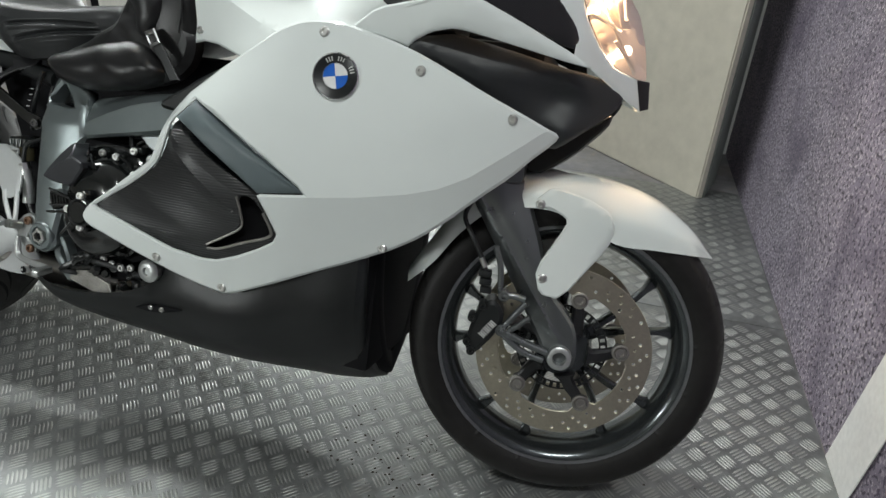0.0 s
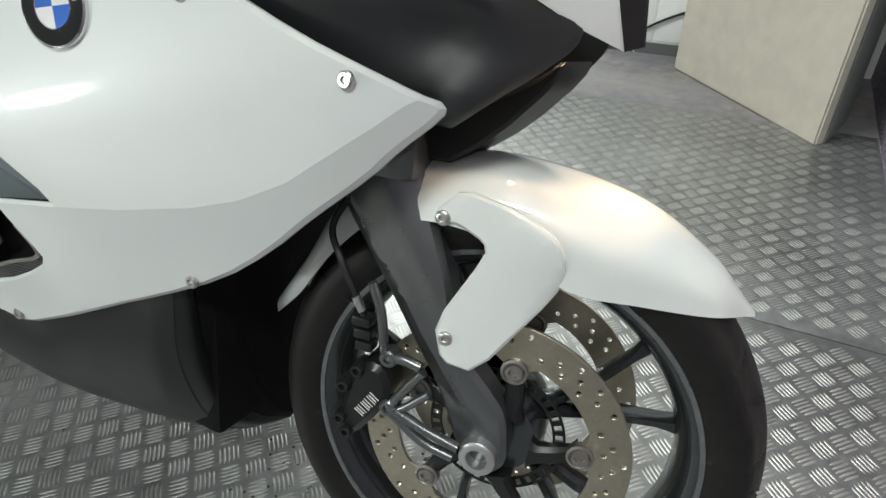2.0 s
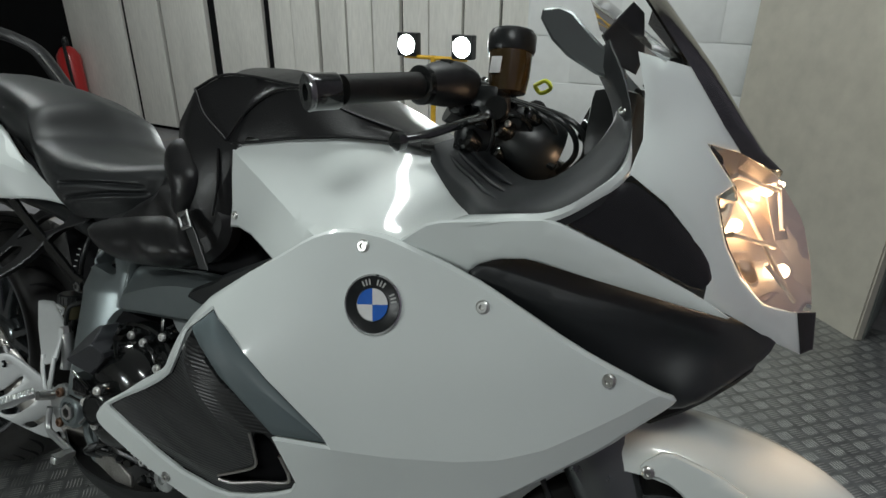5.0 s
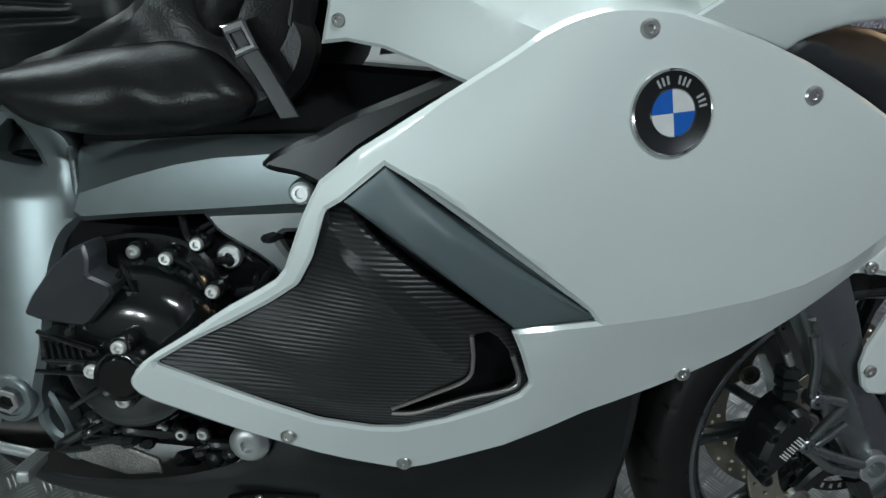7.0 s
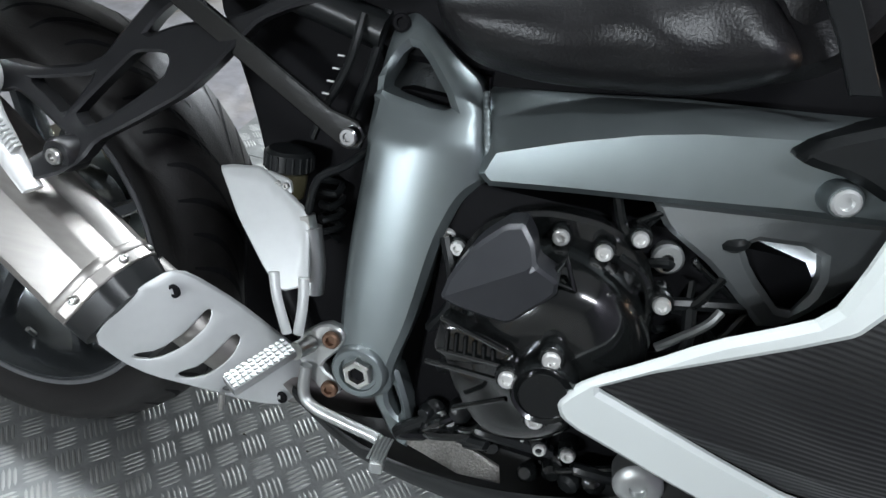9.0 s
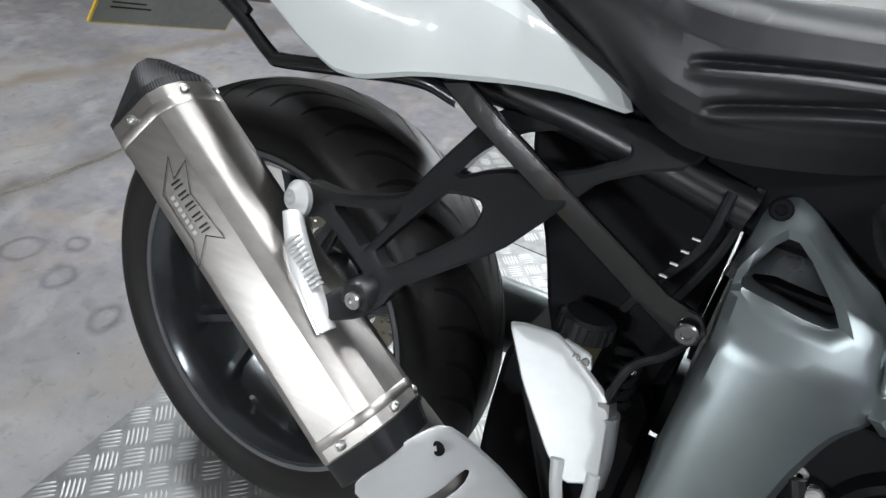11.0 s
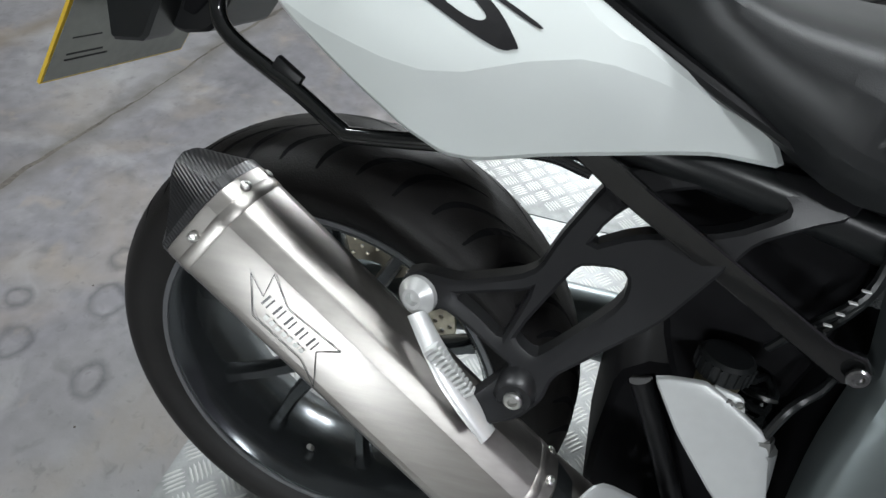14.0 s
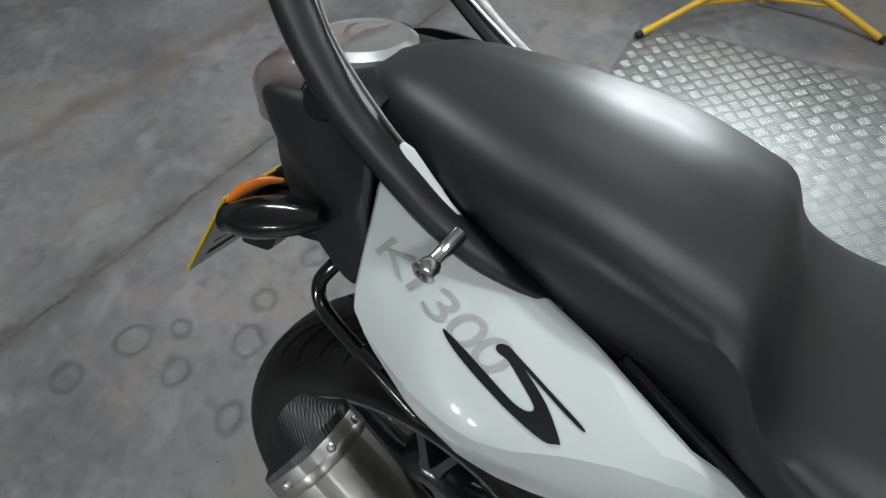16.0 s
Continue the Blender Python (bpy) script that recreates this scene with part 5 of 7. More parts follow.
def spoke(centre, a0, r0, a1, r1, w0, w1, y0, y1, t0, t1):
    """A tapering spoke from the hub at angle a0 to the rim at a1."""
    rows = []
    for f in (0, 0.15, 0.5, 0.85, 1):
        a, r = a0 + (a1 - a0) * f, r0 + (r1 - r0) * f
        w = w0 + (w1 - w0) * f + (0.006 if f in (0, 1) else 0)
        y, t = y0 + (y1 - y0) * f, t0 + (t1 - t0) * f
        c = Vector((centre[0] + r * math.cos(a), centre[1] + y, centre[2] + r * math.sin(a)))
        s = Vector((-math.sin(a), 0, math.cos(a)))
        rows.append([c + s * w * p + Vector((0, t * q, 0)) for p, q in ((-1, -0.5), (-0.6, -1), (0.6, -1), (1, -0.5), (1, 0.5), (0.6, 1), (-0.6, 1), (-1, 0.5))])
    return loft(rows)


def disc_ring(centre, r0, r1, y, thick, k=72, holes=True, tabs=5, phase=0.0):
    outer = [(centre[0] + r1 * math.cos(2 * math.pi * i / k), centre[2] + r1 * math.sin(2 * math.pi * i / k)) for i in range(k)]
    inner = []
    for i in range(k):
        a = 2 * math.pi * i / k
        d = min(abs(((a - phase) * tabs / (2 * math.pi) + 0.5) % 1 - 0.5), 1)
        r = r0 - 0.014 * max(0, 1 - (d / 0.16) ** 2)
        inner.append((centre[0] + r * math.cos(a), centre[2] + r * math.sin(a)))
    cuts = [inner]
    if holes:
        for i in range(30):
            for j, rr in enumerate((0.28, 0.52, 0.78)):
                a = 2 * math.pi * (i + 0.33 * j) / 30
                if (i + j) % 4 == 3:
                    continue
                r = r0 + (r1 - r0) * rr
                cx, cz = centre[0] + r * math.cos(a), centre[2] + r * math.sin(a)
                cuts.append([(cx + 0.0032 * math.cos(2 * math.pi * q / 7), cz + 0.0032 * math.sin(2 * math.pi * q / 7)) for q in range(7)])
    return sheet(outer, lambda x, z: y, thick, 0.0006, 0.05, cuts)


FW = (1.595, 0.0, 0.293)
part("front_tyre", steered(tyre(FW, [(-0.048, 0.229), (-0.056, 0.245), (-0.0585, 0.262), (-0.052, 0.279), (-0.034, 0.291), (-0.015, 0.2962), (0, 0.2972)], [(0.0, 0.012, 0.05, 6.0, 0.0022), (0.4, 0.03, 0.055, -4.0, 0.0018)], 16)), M_RUBBER, bike, "worn black front tyre")
frim = part("front_wheel", steered(ring([(-0.047, 0.234), (-0.05, 0.231), (-0.048, 0.222), (-0.036, 0.212), (-0.015, 0.204), (0.015, 0.204), (0.036, 0.212), (0.048, 0.222), (0.05, 0.231), (0.047, 0.234), (0.03, 0.222), (-0.03, 0.222)], FW)), M_RIM, bike, "anthracite cast front wheel")
part("rim_lip", steered(ring([(-0.047, 0.2355), (-0.0515, 0.233), (-0.0505, 0.2275), (-0.047, 0.226)], FW)), M_RIM_EDGE, frim, "worn rim lip")
part("hub", steered(turned([(-0.05, 0.03), (-0.05, 0.05), (-0.02, 0.058), (0.02, 0.058), (0.05, 0.05), (0.05, 0.03)], FW, (0, -1, 0), 40)), M_RIM, frim)
for i in range(5):
    a = radians(72 * i + 29)
    for s in (-1, 1):
        part("spoke", steered(spoke(FW, a + s * radians(4), 0.05, a + s * radians(15), 0.208, 0.0075, 0.006, 0.0, 0.0, 0.016, 0.012)), M_RIM, frim)
abs_ring = []
for i in range(36):
    a = 2 * math.pi * i / 36
    c, s = math.cos(a), math.sin(a)
    abs_ring.append([(FW[0] + r * math.cos(a + d), FW[2] + r * math.sin(a + d)) for r, d in ((0.072, -0.045), (0.081, -0.045), (0.081, 0.045), (0.072, 0.045))])
ABS_OUT = [(FW[0] + 0.084 * math.cos(2 * math.pi * i / 60), FW[2] + 0.084 * math.sin(2 * math.pi * i / 60)) for i in range(60)]
ABS_IN = [(FW[0] + 0.069 * math.cos(2 * math.pi * i / 60), FW[2] + 0.069 * math.sin(2 * math.pi * i / 60)) for i in range(60)]
part("sensor_ring", steered(sheet(ABS_OUT, lambda x, z: -0.04, 0.002, 0.0004, 0.1, [ABS_IN] + abs_ring)), M_SATIN, frim, "slotted speed sensor ring")
for side in (-1, 1):
    y = -0.066 if side < 0 else 0.06
    disc = part("brake_disc", steered(disc_ring(FW, 0.117, 0.1595, y, 0.004, phase=radians(82))), M_DISC, frim, "drilled brown-grey brake disc")
    for i in range(5):
        a = radians(82 + 72 * i)
        c = (FW[0] + 0.1035 * math.cos(a), y, FW[2] + 0.1035 * math.sin(a))
        part("disc_bobbin", steered(turned([(-0.006, 0.0155), (0.004, 0.0155), (0.005, 0.0125), (0.003, 0.011), (0.006, 0.0095), (0.006, 0.006), (0.003, 0.005), (0.003, 0.001)], c, (0, -1, 0), 20)), M_STEEL, frim, "steel disc bobbin")
        if side < 0:
            part("carrier_arm", steered(spoke((FW[0], y + 0.008, FW[2]), a - 0.22, 0.045, a, 0.1, 0.0135, 0.0095, 0, 0, 0.012, 0.006)), M_CAST_BLACK, frim)

FORK_Y = surface_through([(1.45, -0.086, 0.585), (1.5, -0.09, 0.5), (1.56, -0.092, 0.36), (1.6, -0.088, 0.28)])
LEG = [(1.394, 0.548), (1.402, 0.58), (1.43, 0.603), (1.472, 0.606), (1.492, 0.571), (1.508, 0.533), (1.526, 0.49), (1.543, 0.44), (1.56, 0.402), (1.581, 0.381), (1.611, 0.346), (1.62, 0.285), (1.603, 0.262), (1.575, 0.264), (1.554, 0.303), (1.495, 0.39), (1.457, 0.456), (1.422, 0.507)]
LEG_RIDGE = [(1.404, 0.562), (1.454, 0.5), (1.505, 0.426), (1.56, 0.352)]


def leg_skin(x, z):
    """A blade: a sharp ridge near its trailing edge, a rounded flank before it."""
    d = (x - 1.404) * 0.803 + (z - 0.562) * 0.596
    if z < 0.352:
        d *= max(0, (z - 0.3) / 0.052)
    return FORK_Y(x, z) + (-0.75 * d if d < 0 else 0.003 * min(1, d / 0.004) + 5.5 * max(0, d - 0.012) ** 2)

fork = part("fork_leg", steered(sheet(rounded(LEG, 2, 0.2), leg_skin, 0.03, 0.006, 0.008, folds=[LEG_RIDGE, [(x + 0.0035, z + 0.0026) for x, z in LEG_RIDGE]])), M_FORK, bike, "dark grey cast fork leg", 24)
bm = sheet(rounded(LEG, 2, 0.2), leg_skin, 0.03, 0.006, 0.02)
for v in bm.verts:
    v.co.y = -v.co.y
bmesh.ops.reverse_faces(bm, faces=bm.faces)
part("fork_leg", steered(bm), M_FORK, bike)
part("fork_bridge", steered(block(1.4, -0.085, 0.585, 1.48, 0.085, 0.64, 0.02)), M_FORK, bike)
part("fork_stem", steered(tube([(1.44, 0, 0.6), (1.38, 0, 0.72), (1.34, 0, 0.8)], 0.035, 16)), M_DARK, bike)
part("fork_link", tube([(1.44, -0.1, 0.62), (1.48, -0.12, 0.67), (1.42, -0.14, 0.72)], 0.012, 10), material("copper_brown_link", (0.2, 0.11, 0.07), 0.45, 0.5), bike, "brown steering link")
axle = part("axle", steered(turned([(0.055, 0.024), (0.092, 0.0225), (0.1, 0.0215), (0.102, 0.019), (0.102, 0.0125), (0.085, 0.0115), (0.07, 0.011), (0.07, 0.001)], (1.588, 0, 0.292), (0, -1, 0), 32)), M_ALU, fork, "hollow bright axle end")
# brake hanger arms and caliper
for pts, r in (([(1.448, 0.478), (1.461, 0.442), (1.467, 0.4), (1.474, 0.391)], 0.0055), ([(1.474, 0.391), (1.49, 0.394), (1.512, 0.39)], 0.0065), ([(1.515, 0.385), (1.495, 0.355), (1.478, 0.328)], 0.006), ([(1.525, 0.36), (1.5, 0.335), (1.482, 0.322)], 0.005), ([(1.478, 0.328), (1.52, 0.312), (1.565, 0.3)], 0.0065), ([(1.48, 0.322), (1.52, 0.295), (1.56, 0.285)], 0.006)):
    part("caliper_arm", steered(tube([(x, -0.101, z) for x, z in pts], r, 10)), M_FORK, fork)
for x, z in ((1.474, 0.392), (1.478, 0.328)):
    part("arm_boss", steered(turned([(-0.012, 0.0105), (0.006, 0.0105), (0.008, 0.0085), (0.008, 0.005), (0.003, 0.004)], (x, -0.1, z), (0, -1, 0), 18)), M_FORK, fork)
cal = part("brake_caliper", steered(sheet(rounded([(1.43, 0.36), (1.45, 0.382), (1.468, 0.378), (1.482, 0.352), (1.468, 0.317), (1.438, 0.276), (1.424, 0.276), (1.418, 0.29), (1.42, 0.317)], 1), lambda x, z: -0.108, 0.045, 0.007, 0.012)), M_SATIN, bike, "black four-piston caliper")
for x, z in ((1.424, 0.345), (1.421, 0.3), (1.43, 0.283), (1.44, 0.37)):
    part("caliper_lug", steered(turned([(-0.02, 0.008), (0.006, 0.0078), (0.008, 0.0065), (0.008, 0.004), (0.003, 0.003)], (x, -0.107, z), (0, -1, 0), 14)), M_SATIN, cal)
for i in range(3):
    u, w = Vector((0.021, 0, 0.031)).normalized(), Vector((0.031, 0, -0.021)).normalized()
    c = Vector((1.447, -0.1102, 0.318)) + u * 0.0125 * i
    for da, db, wa, wb in ((-0.0045, -0.003, -0.007, 0.007), (0.003, 0.0045, -0.007, 0.007), (-0.0012, 0.0008, -0.006, 0.006)):
        bm = bmesh.new()
        bm.faces.new([bm.verts.new(c + u * a + w * b) for a, b in ((da, wa), (db, wa), (db, wb), (da, wb))])
        part("caliper_mark", steered(bm), M_WHITE_MARK, cal, "white raised marking", 0)
part("brake_hose", steered(tube([(1.4, -0.07, 0.56), (1.385, -0.078, 0.52), (1.405, -0.088, 0.485), (1.432, -0.092, 0.44), (1.436, -0.092, 0.42)], 0.0042, 8)), M_SATIN, fork)
part("hose_ferrule", steered(tube([(1.425, -0.093, 0.452), (1.434, -0.093, 0.436)], 0.0052, 10)), M_BOLT, fork)
for k, z in enumerate((0.425, 0.41, 0.395)):
    part("hose_clip", steered(block(1.424 + 0.003 * k, -0.1, z - 0.006, 1.447 + 0.002 * k, -0.08, z + 0.006, 0.003)), M_SATIN, fork)

# front mudguard
FEN = [(1.29, [(-0.035, 0.372), (-0.035, 0.385), (-0.02, 0.395), (0, 0.4)]), (1.335, [(-0.056, 0.42), (-0.055, 0.445), (-0.03, 0.465), (0, 0.475)]), (1.38, [(-0.063, 0.485), (-0.058, 0.52), (-0.035, 0.545), (0, 0.553)]), (1.434, [(-0.066, 0.535), (-0.06, 0.565), (-0.036, 0.588), (0, 0.597)]), (1.51, [(-0.073, 0.55), (-0.066, 0.58), (-0.04, 0.606), (0, 0.613)]), (1.576, [(-0.077, 0.54), (-0.07, 0.58), (-0.042, 0.608), (0, 0.615)]), (1.65, [(-0.077, 0.508), (-0.07, 0.56), (-0.04, 0.597), (0, 0.607)]), (1.72, [(-0.069, 0.506), (-0.063, 0.546), (-0.036, 0.577), (0, 0.586)]), (1.785, [(-0.051, 0.503), (-0.043, 0.525), (-0.024, 0.54), (0, 0.546)]), (1.822, [(-0.018, 0.498), (-0.014, 0.503), (-0.008, 0.507), (0, 0.509)]), (1.834, [(-0.004, 0.494), (-0.003, 0.495), (-0.002, 0.496), (0, 0.497)])]
bm = loft(stations(FEN, 5), closed=False)
bmesh.ops.solidify(bm, geom=bm.faces[:], thickness=-0.003)
part("front_mudguard", steered(bm), M_WHITE, bike, "pearl white front mudguard", 35)
SIDE_Y = surface_through([(1.51, -0.082, 0.556), (1.64, -0.086, 0.535), (1.65, -0.079, 0.508), (1.53, -0.101, 0.43), (1.57, -0.1, 0.40), (1.58, -0.085, 0.575)])
SIDE = [(1.502, 0.564), (1.51, 0.553), (1.53, 0.555), (1.559, 0.542), (1.563, 0.53), (1.52, 0.446), (1.533, 0.405), (1.572, 0.399), (1.64, 0.5), (1.645, 0.535), (1.632, 0.562), (1.59, 0.581), (1.53, 0.592)]
for side in (-1, 1):
    bm = sheet(rounded(SIDE, 1, 0.18), SIDE_Y, 0.004, 0.003, 0.012)
    if side > 0:
        for v in bm.verts:
            v.co.y = -v.co.y
        bmesh.ops.reverse_faces(bm, faces=bm.faces)
    piece = part("mudguard_bracket", steered(bm), M_WHITE, bike, "white mudguard side piece")
    if side < 0:
        for x, z in ((1.513, 0.559), (1.535, 0.433)):
            part("screw", steered(turned([(-0.001, 0.0085), (0.002, 0.008), (0.0035, 0.006), (0.0035, 0.0035), (0.001, 0.003)], (x, SIDE_Y(x, z), z), (0, -1, 0), 16)), M_BOLT, piece)
part("nose_undertray", sheet(rounded([(1.46, 0.64), (1.549, 0.68), (1.59, 0.703), (1.618, 0.728), (1.612, 0.704), (1.56, 0.645), (1.5, 0.6)], 1), lambda x, z: -0.06 - 0.05 * (1.66 - x), 0.1, 0.004, 0.02), M_PLASTIC, bike, "black nose undertray")

# handlebar

bar = part("handlebar", tube([(1.25, -0.06, 1.0), (1.22, -0.12, 1.0), (1.188, -0.19, 0.99)], 0.013, 16), M_SATIN, bike, "black handlebar")
part("grip", tube([(1.15, -0.305, 0.962), (1.163, -0.265, 0.972), (1.188, -0.19, 0.99)], 0.0165, 20), M_RUBBER, bar, "black rubber grip")
part("bar_end", turned([(-0.034, 0.0185), (-0.032, 0.02), (-0.004, 0.02), (0.0, 0.0205), (0.003, 0.019), (0.003, 0.009), (-0.004, 0.008), (-0.004, 0.001)], (1.131, -0.338, 0.952), (-0.5, -0.83, -0.22), 28), M_GLOSS, bar, "gloss black bar end weight")
part("bar_end_ring", turned([(-0.0035, 0.0202), (0.0, 0.0208), (0.0025, 0.0196)], (1.131, -0.338, 0.952), (-0.5, -0.83, -0.22), 28, False), M_CHROME_DARK, bar, "bright bar end rim")
part("switch_block", tube([(1.188, -0.19, 0.99), (1.197, -0.17, 0.996), (1.21, -0.148, 1.0), (1.22, -0.128, 1.0)], lambda t: 0.022 + 0.007 * math.sin(math.pi * t), 18), M_PLASTIC, bar, "black switch housing")
part("switch_collar", turned([(-0.006, 0.021), (-0.004, 0.024), (0.004, 0.024), (0.006, 0.021)], (1.186, -0.196, 0.989), (-0.3, -0.93, -0.2), 20), M_GLOSS, bar)
part("throttle_button", block(1.196, -0.178, 1.016, 1.212, -0.158, 1.026, 0.003), M_SATIN, bar)
part("brake_lever", tube([(1.245, -0.13, 0.975), (1.268, -0.18, 0.962), (1.268, -0.24, 0.945), (1.255, -0.29, 0.926), (1.242, -0.316, 0.917)], lambda t: 0.0085 - 0.0025 * t, 10, flat=0.7), M_GLOSS, bar, "black brake lever")
part("lever_ball", turned([(-0.01, 0.004), (-0.005, 0.0095), (0.004, 0.01), (0.01, 0.004)], (1.24, -0.32, 0.915), (-0.4, -0.85, -0.3), 16), M_GLOSS, bar)
POT = (1.266, -0.113, 1.0)
part("fluid_reservoir", turned([(0, 0.024), (0.02, 0.027), (0.05, 0.028)], POT, (-0.08, 0.05, 1), 24), material("amber_reservoir", (0.045, 0.027, 0.008), 0.2, coat=0.5), bar, "dark amber fluid pot")
part("reservoir_cap", turned([(0.05, 0.0295), (0.054, 0.031), (0.072, 0.031), (0.077, 0.028), (0.077, 0.001)], POT, (-0.08, 0.05, 1), 28), M_SATIN, bar, "black screw cap")
part("reservoir_mark", moved(block(-0.009, -0.0285, 0.02, 0.009, -0.0275, 0.04), Matrix.Translation(POT) @ Matrix.Rotation(radians(-22), 4, "Z")), M_WHITE_MARK, bar, "pale label")
INBOARD = Matrix.Translation((-0.035, 0.085, 0.02))
for k, (x, z, d) in enumerate(((1.3, 0.95, 0.03), (1.32, 0.945, 0.06), (1.335, 0.94, 0.05), (1.28, 0.95, 0.0))):
    part("cable", moved(tube([(1.26 + 0.01 * k, -0.17 + 0.01 * k, 0.98), (x + 0.05, -0.17, 0.955), (x + 0.05 + d * 0.3, -0.14, 0.915), (x + 0.01, -0.09, 0.87)], 0.004, 8), INBOARD), M_SATIN, bar)
part("yoke", block(1.21, -0.1, 0.955, 1.29, 0.1, 0.99, 0.012), M_SATIN, bike)
part("master_cylinder", moved(block(1.262, -0.225, 0.955, 1.3, -0.175, 0.985, 0.008), INBOARD), M_SATIN, bar)
part("handlebar", tube([(1.25, 0.06, 1.0), (1.188, 0.19, 0.99), (1.155, 0.29, 0.966), (1.131, 0.338, 0.952)], 0.0165, 14), M_RUBBER, bike, "black handlebar")
part("yellow_tag", moved(tube([(1.305, -0.11, 1.005), (1.322, -0.115, 1.012), (1.33, -0.112, 1.003), (1.315, -0.107, 0.996), (1.305, -0.11, 1.005)], 0.003, 8), INBOARD), material("yellow_tag", (0.7, 0.75, 0.05), 0.4), bar, "yellow cable tag")
# clamps, wires and small fittings round the bar
part("bar_clamp", moved(turned([(-0.014, 0.021), (-0.012, 0.024), (0.012, 0.024), (0.014, 0.021)], (1.262, -0.168, 0.977), (-0.6, -0.75, 0.05), 20), INBOARD), M_GLOSS, bar, "black bar clamp")
part("cylinder_body", moved(tube([(1.3, -0.225, 0.957), (1.29, -0.18, 0.955), (1.285, -0.145, 0.95)], 0.015, 14), INBOARD), M_GLOSS, bar, "black brake cylinder")
part("cylinder_body", moved(tube([(1.225, -0.205, 0.95), (1.25, -0.18, 0.935), (1.27, -0.165, 0.925)], 0.017, 14), INBOARD), M_SATIN, bar)
part("pot_hose", moved(tube([(1.305, -0.215, 0.972), (1.305, -0.21, 0.955), (1.298, -0.2, 0.95)], 0.009, 10), INBOARD), M_SATIN, bar)
part("wiring_loom", tube([(1.2, -0.07, 0.955), (1.235, -0.075, 0.95), (1.275, -0.07, 0.945), (1.315, -0.04, 0.93)], lambda t: 0.034 + 0.008 * math.sin(9 * t), 14, flat=1.2), M_SATIN, bar, "black bundled loom and brackets")
part("loom_cover", block(1.21, -0.06, 0.83, 1.325, 0.06, 0.93, 0.02), M_SATIN, bike)
random.seed(11)
for k in range(8):
    a = Vector((random.uniform(1.235, 1.31), random.uniform(-0.215, -0.13), random.uniform(0.935, 0.985)))
    b = Vector((random.uniform(1.28, 1.35), random.uniform(-0.2, -0.1), random.uniform(0.9, 0.945)))
    c = Vector((random.uniform(1.25, 1.37), random.uniform(-0.16, -0.06), random.uniform(0.86, 0.9)))
    part("wire", moved(tube([a, a.lerp(b, 0.5) + Vector((0.012, -0.012, 0.01)), b, c], random.choice((0.0028, 0.0036, 0.0048)), 7, 5), INBOARD), random.choice((M_SATIN, M_GLOSS)), bar)
for x, y, z, r in ((1.243, -0.213, 0.955, 0.012), (1.275, -0.205, 0.94, 0.01), (1.3, -0.19, 0.935, 0.014), (1.33, -0.175, 0.955, 0.012), (1.255, -0.19, 0.915, 0.016), (1.29, -0.17, 0.905, 0.014)):
    part("fitting", moved(turned([(-0.014, r * 0.8), (-0.01, r), (0.008, r), (0.011, r * 0.8), (0.011, r * 0.4), (0.006, r * 0.35)], (x, y, z), (-0.5, -0.8, 0.25), 14), INBOARD), M_GLOSS, bar)
for x, y, z in ((1.243, -0.23, 0.962), (1.282, -0.224, 0.944), (1.315, -0.21, 0.94)):
    bolt(bar, M_BOLT, INBOARD @ Vector((x, y, z)), 0.0045, (-0.4, -0.9, 0.2), 0.004)

# ---------------------------------------------------------------- rear wheel and tail
RW = (0.004, -0.02, 0.313)
RK = 0.9705
rtyre = part("rear_tyre", tyre(RW, [(y * RK, r * RK) for y, r in ((-0.078, 0.23), (-0.09, 0.247), (-0.096, 0.268), (-0.09, 0.287), (-0.068, 0.305), (-0.035, 0.317), (0, 0.3205))], [], 17, 0.006, 260), M_RUBBER, bike, "worn black rear tyre")
CROWN = [(-p.x * RK, p.y * RK) for p in spline([(-0.096, 0.268, 0), (-0.09, 0.287, 0), (-0.068, 0.305, 0), (-0.035, 0.317, 0), (0, 0.3205, 0)], 6)]


def tread_radius(y):
    for (ya, ra), (yb, rb) in zip(CROWN, CROWN[1:]):
        if yb <= y <= ya:
            return ra + (rb - ra) * (y - ya) / (yb - ya)
    return 0.3


# flat near-black strips laid on the tyre paint the shade of its grooves
verts, faces = [], []
for g in range(42):
    for side in (-1, 1):
        a0 = 2 * math.pi * (g + (0.5 if side > 0 else 0)) / 42
        line = []
        for k in range(9):
            f = k / 8
            y = 0.014 + 0.068 * f ** 1.25 if g % 2 else 0.026 + 0.052 * f ** 1.25
            r = tread_radius(y) + 0.0005
            a = a0 + 0.26 * f + 0.06 * math.sin(3 * f)
            wide = 0.0044 * (0.35 + math.sin(math.pi * min(1, 0.12 + f * 0.9)))
            line.append((y, r, a, wide))
        b = len(verts)
        for y, r, a, wide in line:
            for q in (-1, 1):
                verts.append((RW[0] + r * math.cos(a + q * wide / r), RW[1] + side * y, RW[2] + r * math.sin(a + q * wide / r)))
        faces += [(b + 2 * k, b + 2 * k + 1, b + 2 * k + 3, b + 2 * k + 2) for k in range(8)]
me = bpy.data.meshes.new("tread_pattern")
me.from_pydata(verts, [], faces)
tagged(link_mesh("tread_pattern", me, M_DARK, rtyre, "curved near-black strips, painted shade of tread grooves", 0), kind="stuff")
rrim = part("rear_wheel", ring([(y * RK, r * RK) for y, r in ((-0.078, 0.236), (-0.082, 0.233), (-0.08, 0.224), (-0.066, 0.214), (-0.03, 0.206), (0.03, 0.206), (0.066, 0.214), (0.08, 0.224), (0.082, 0.233), (0.078, 0.236), (0.05, 0.224), (-0.05, 0.224))], RW), M_RIM, bike, "anthracite cast rear wheel")
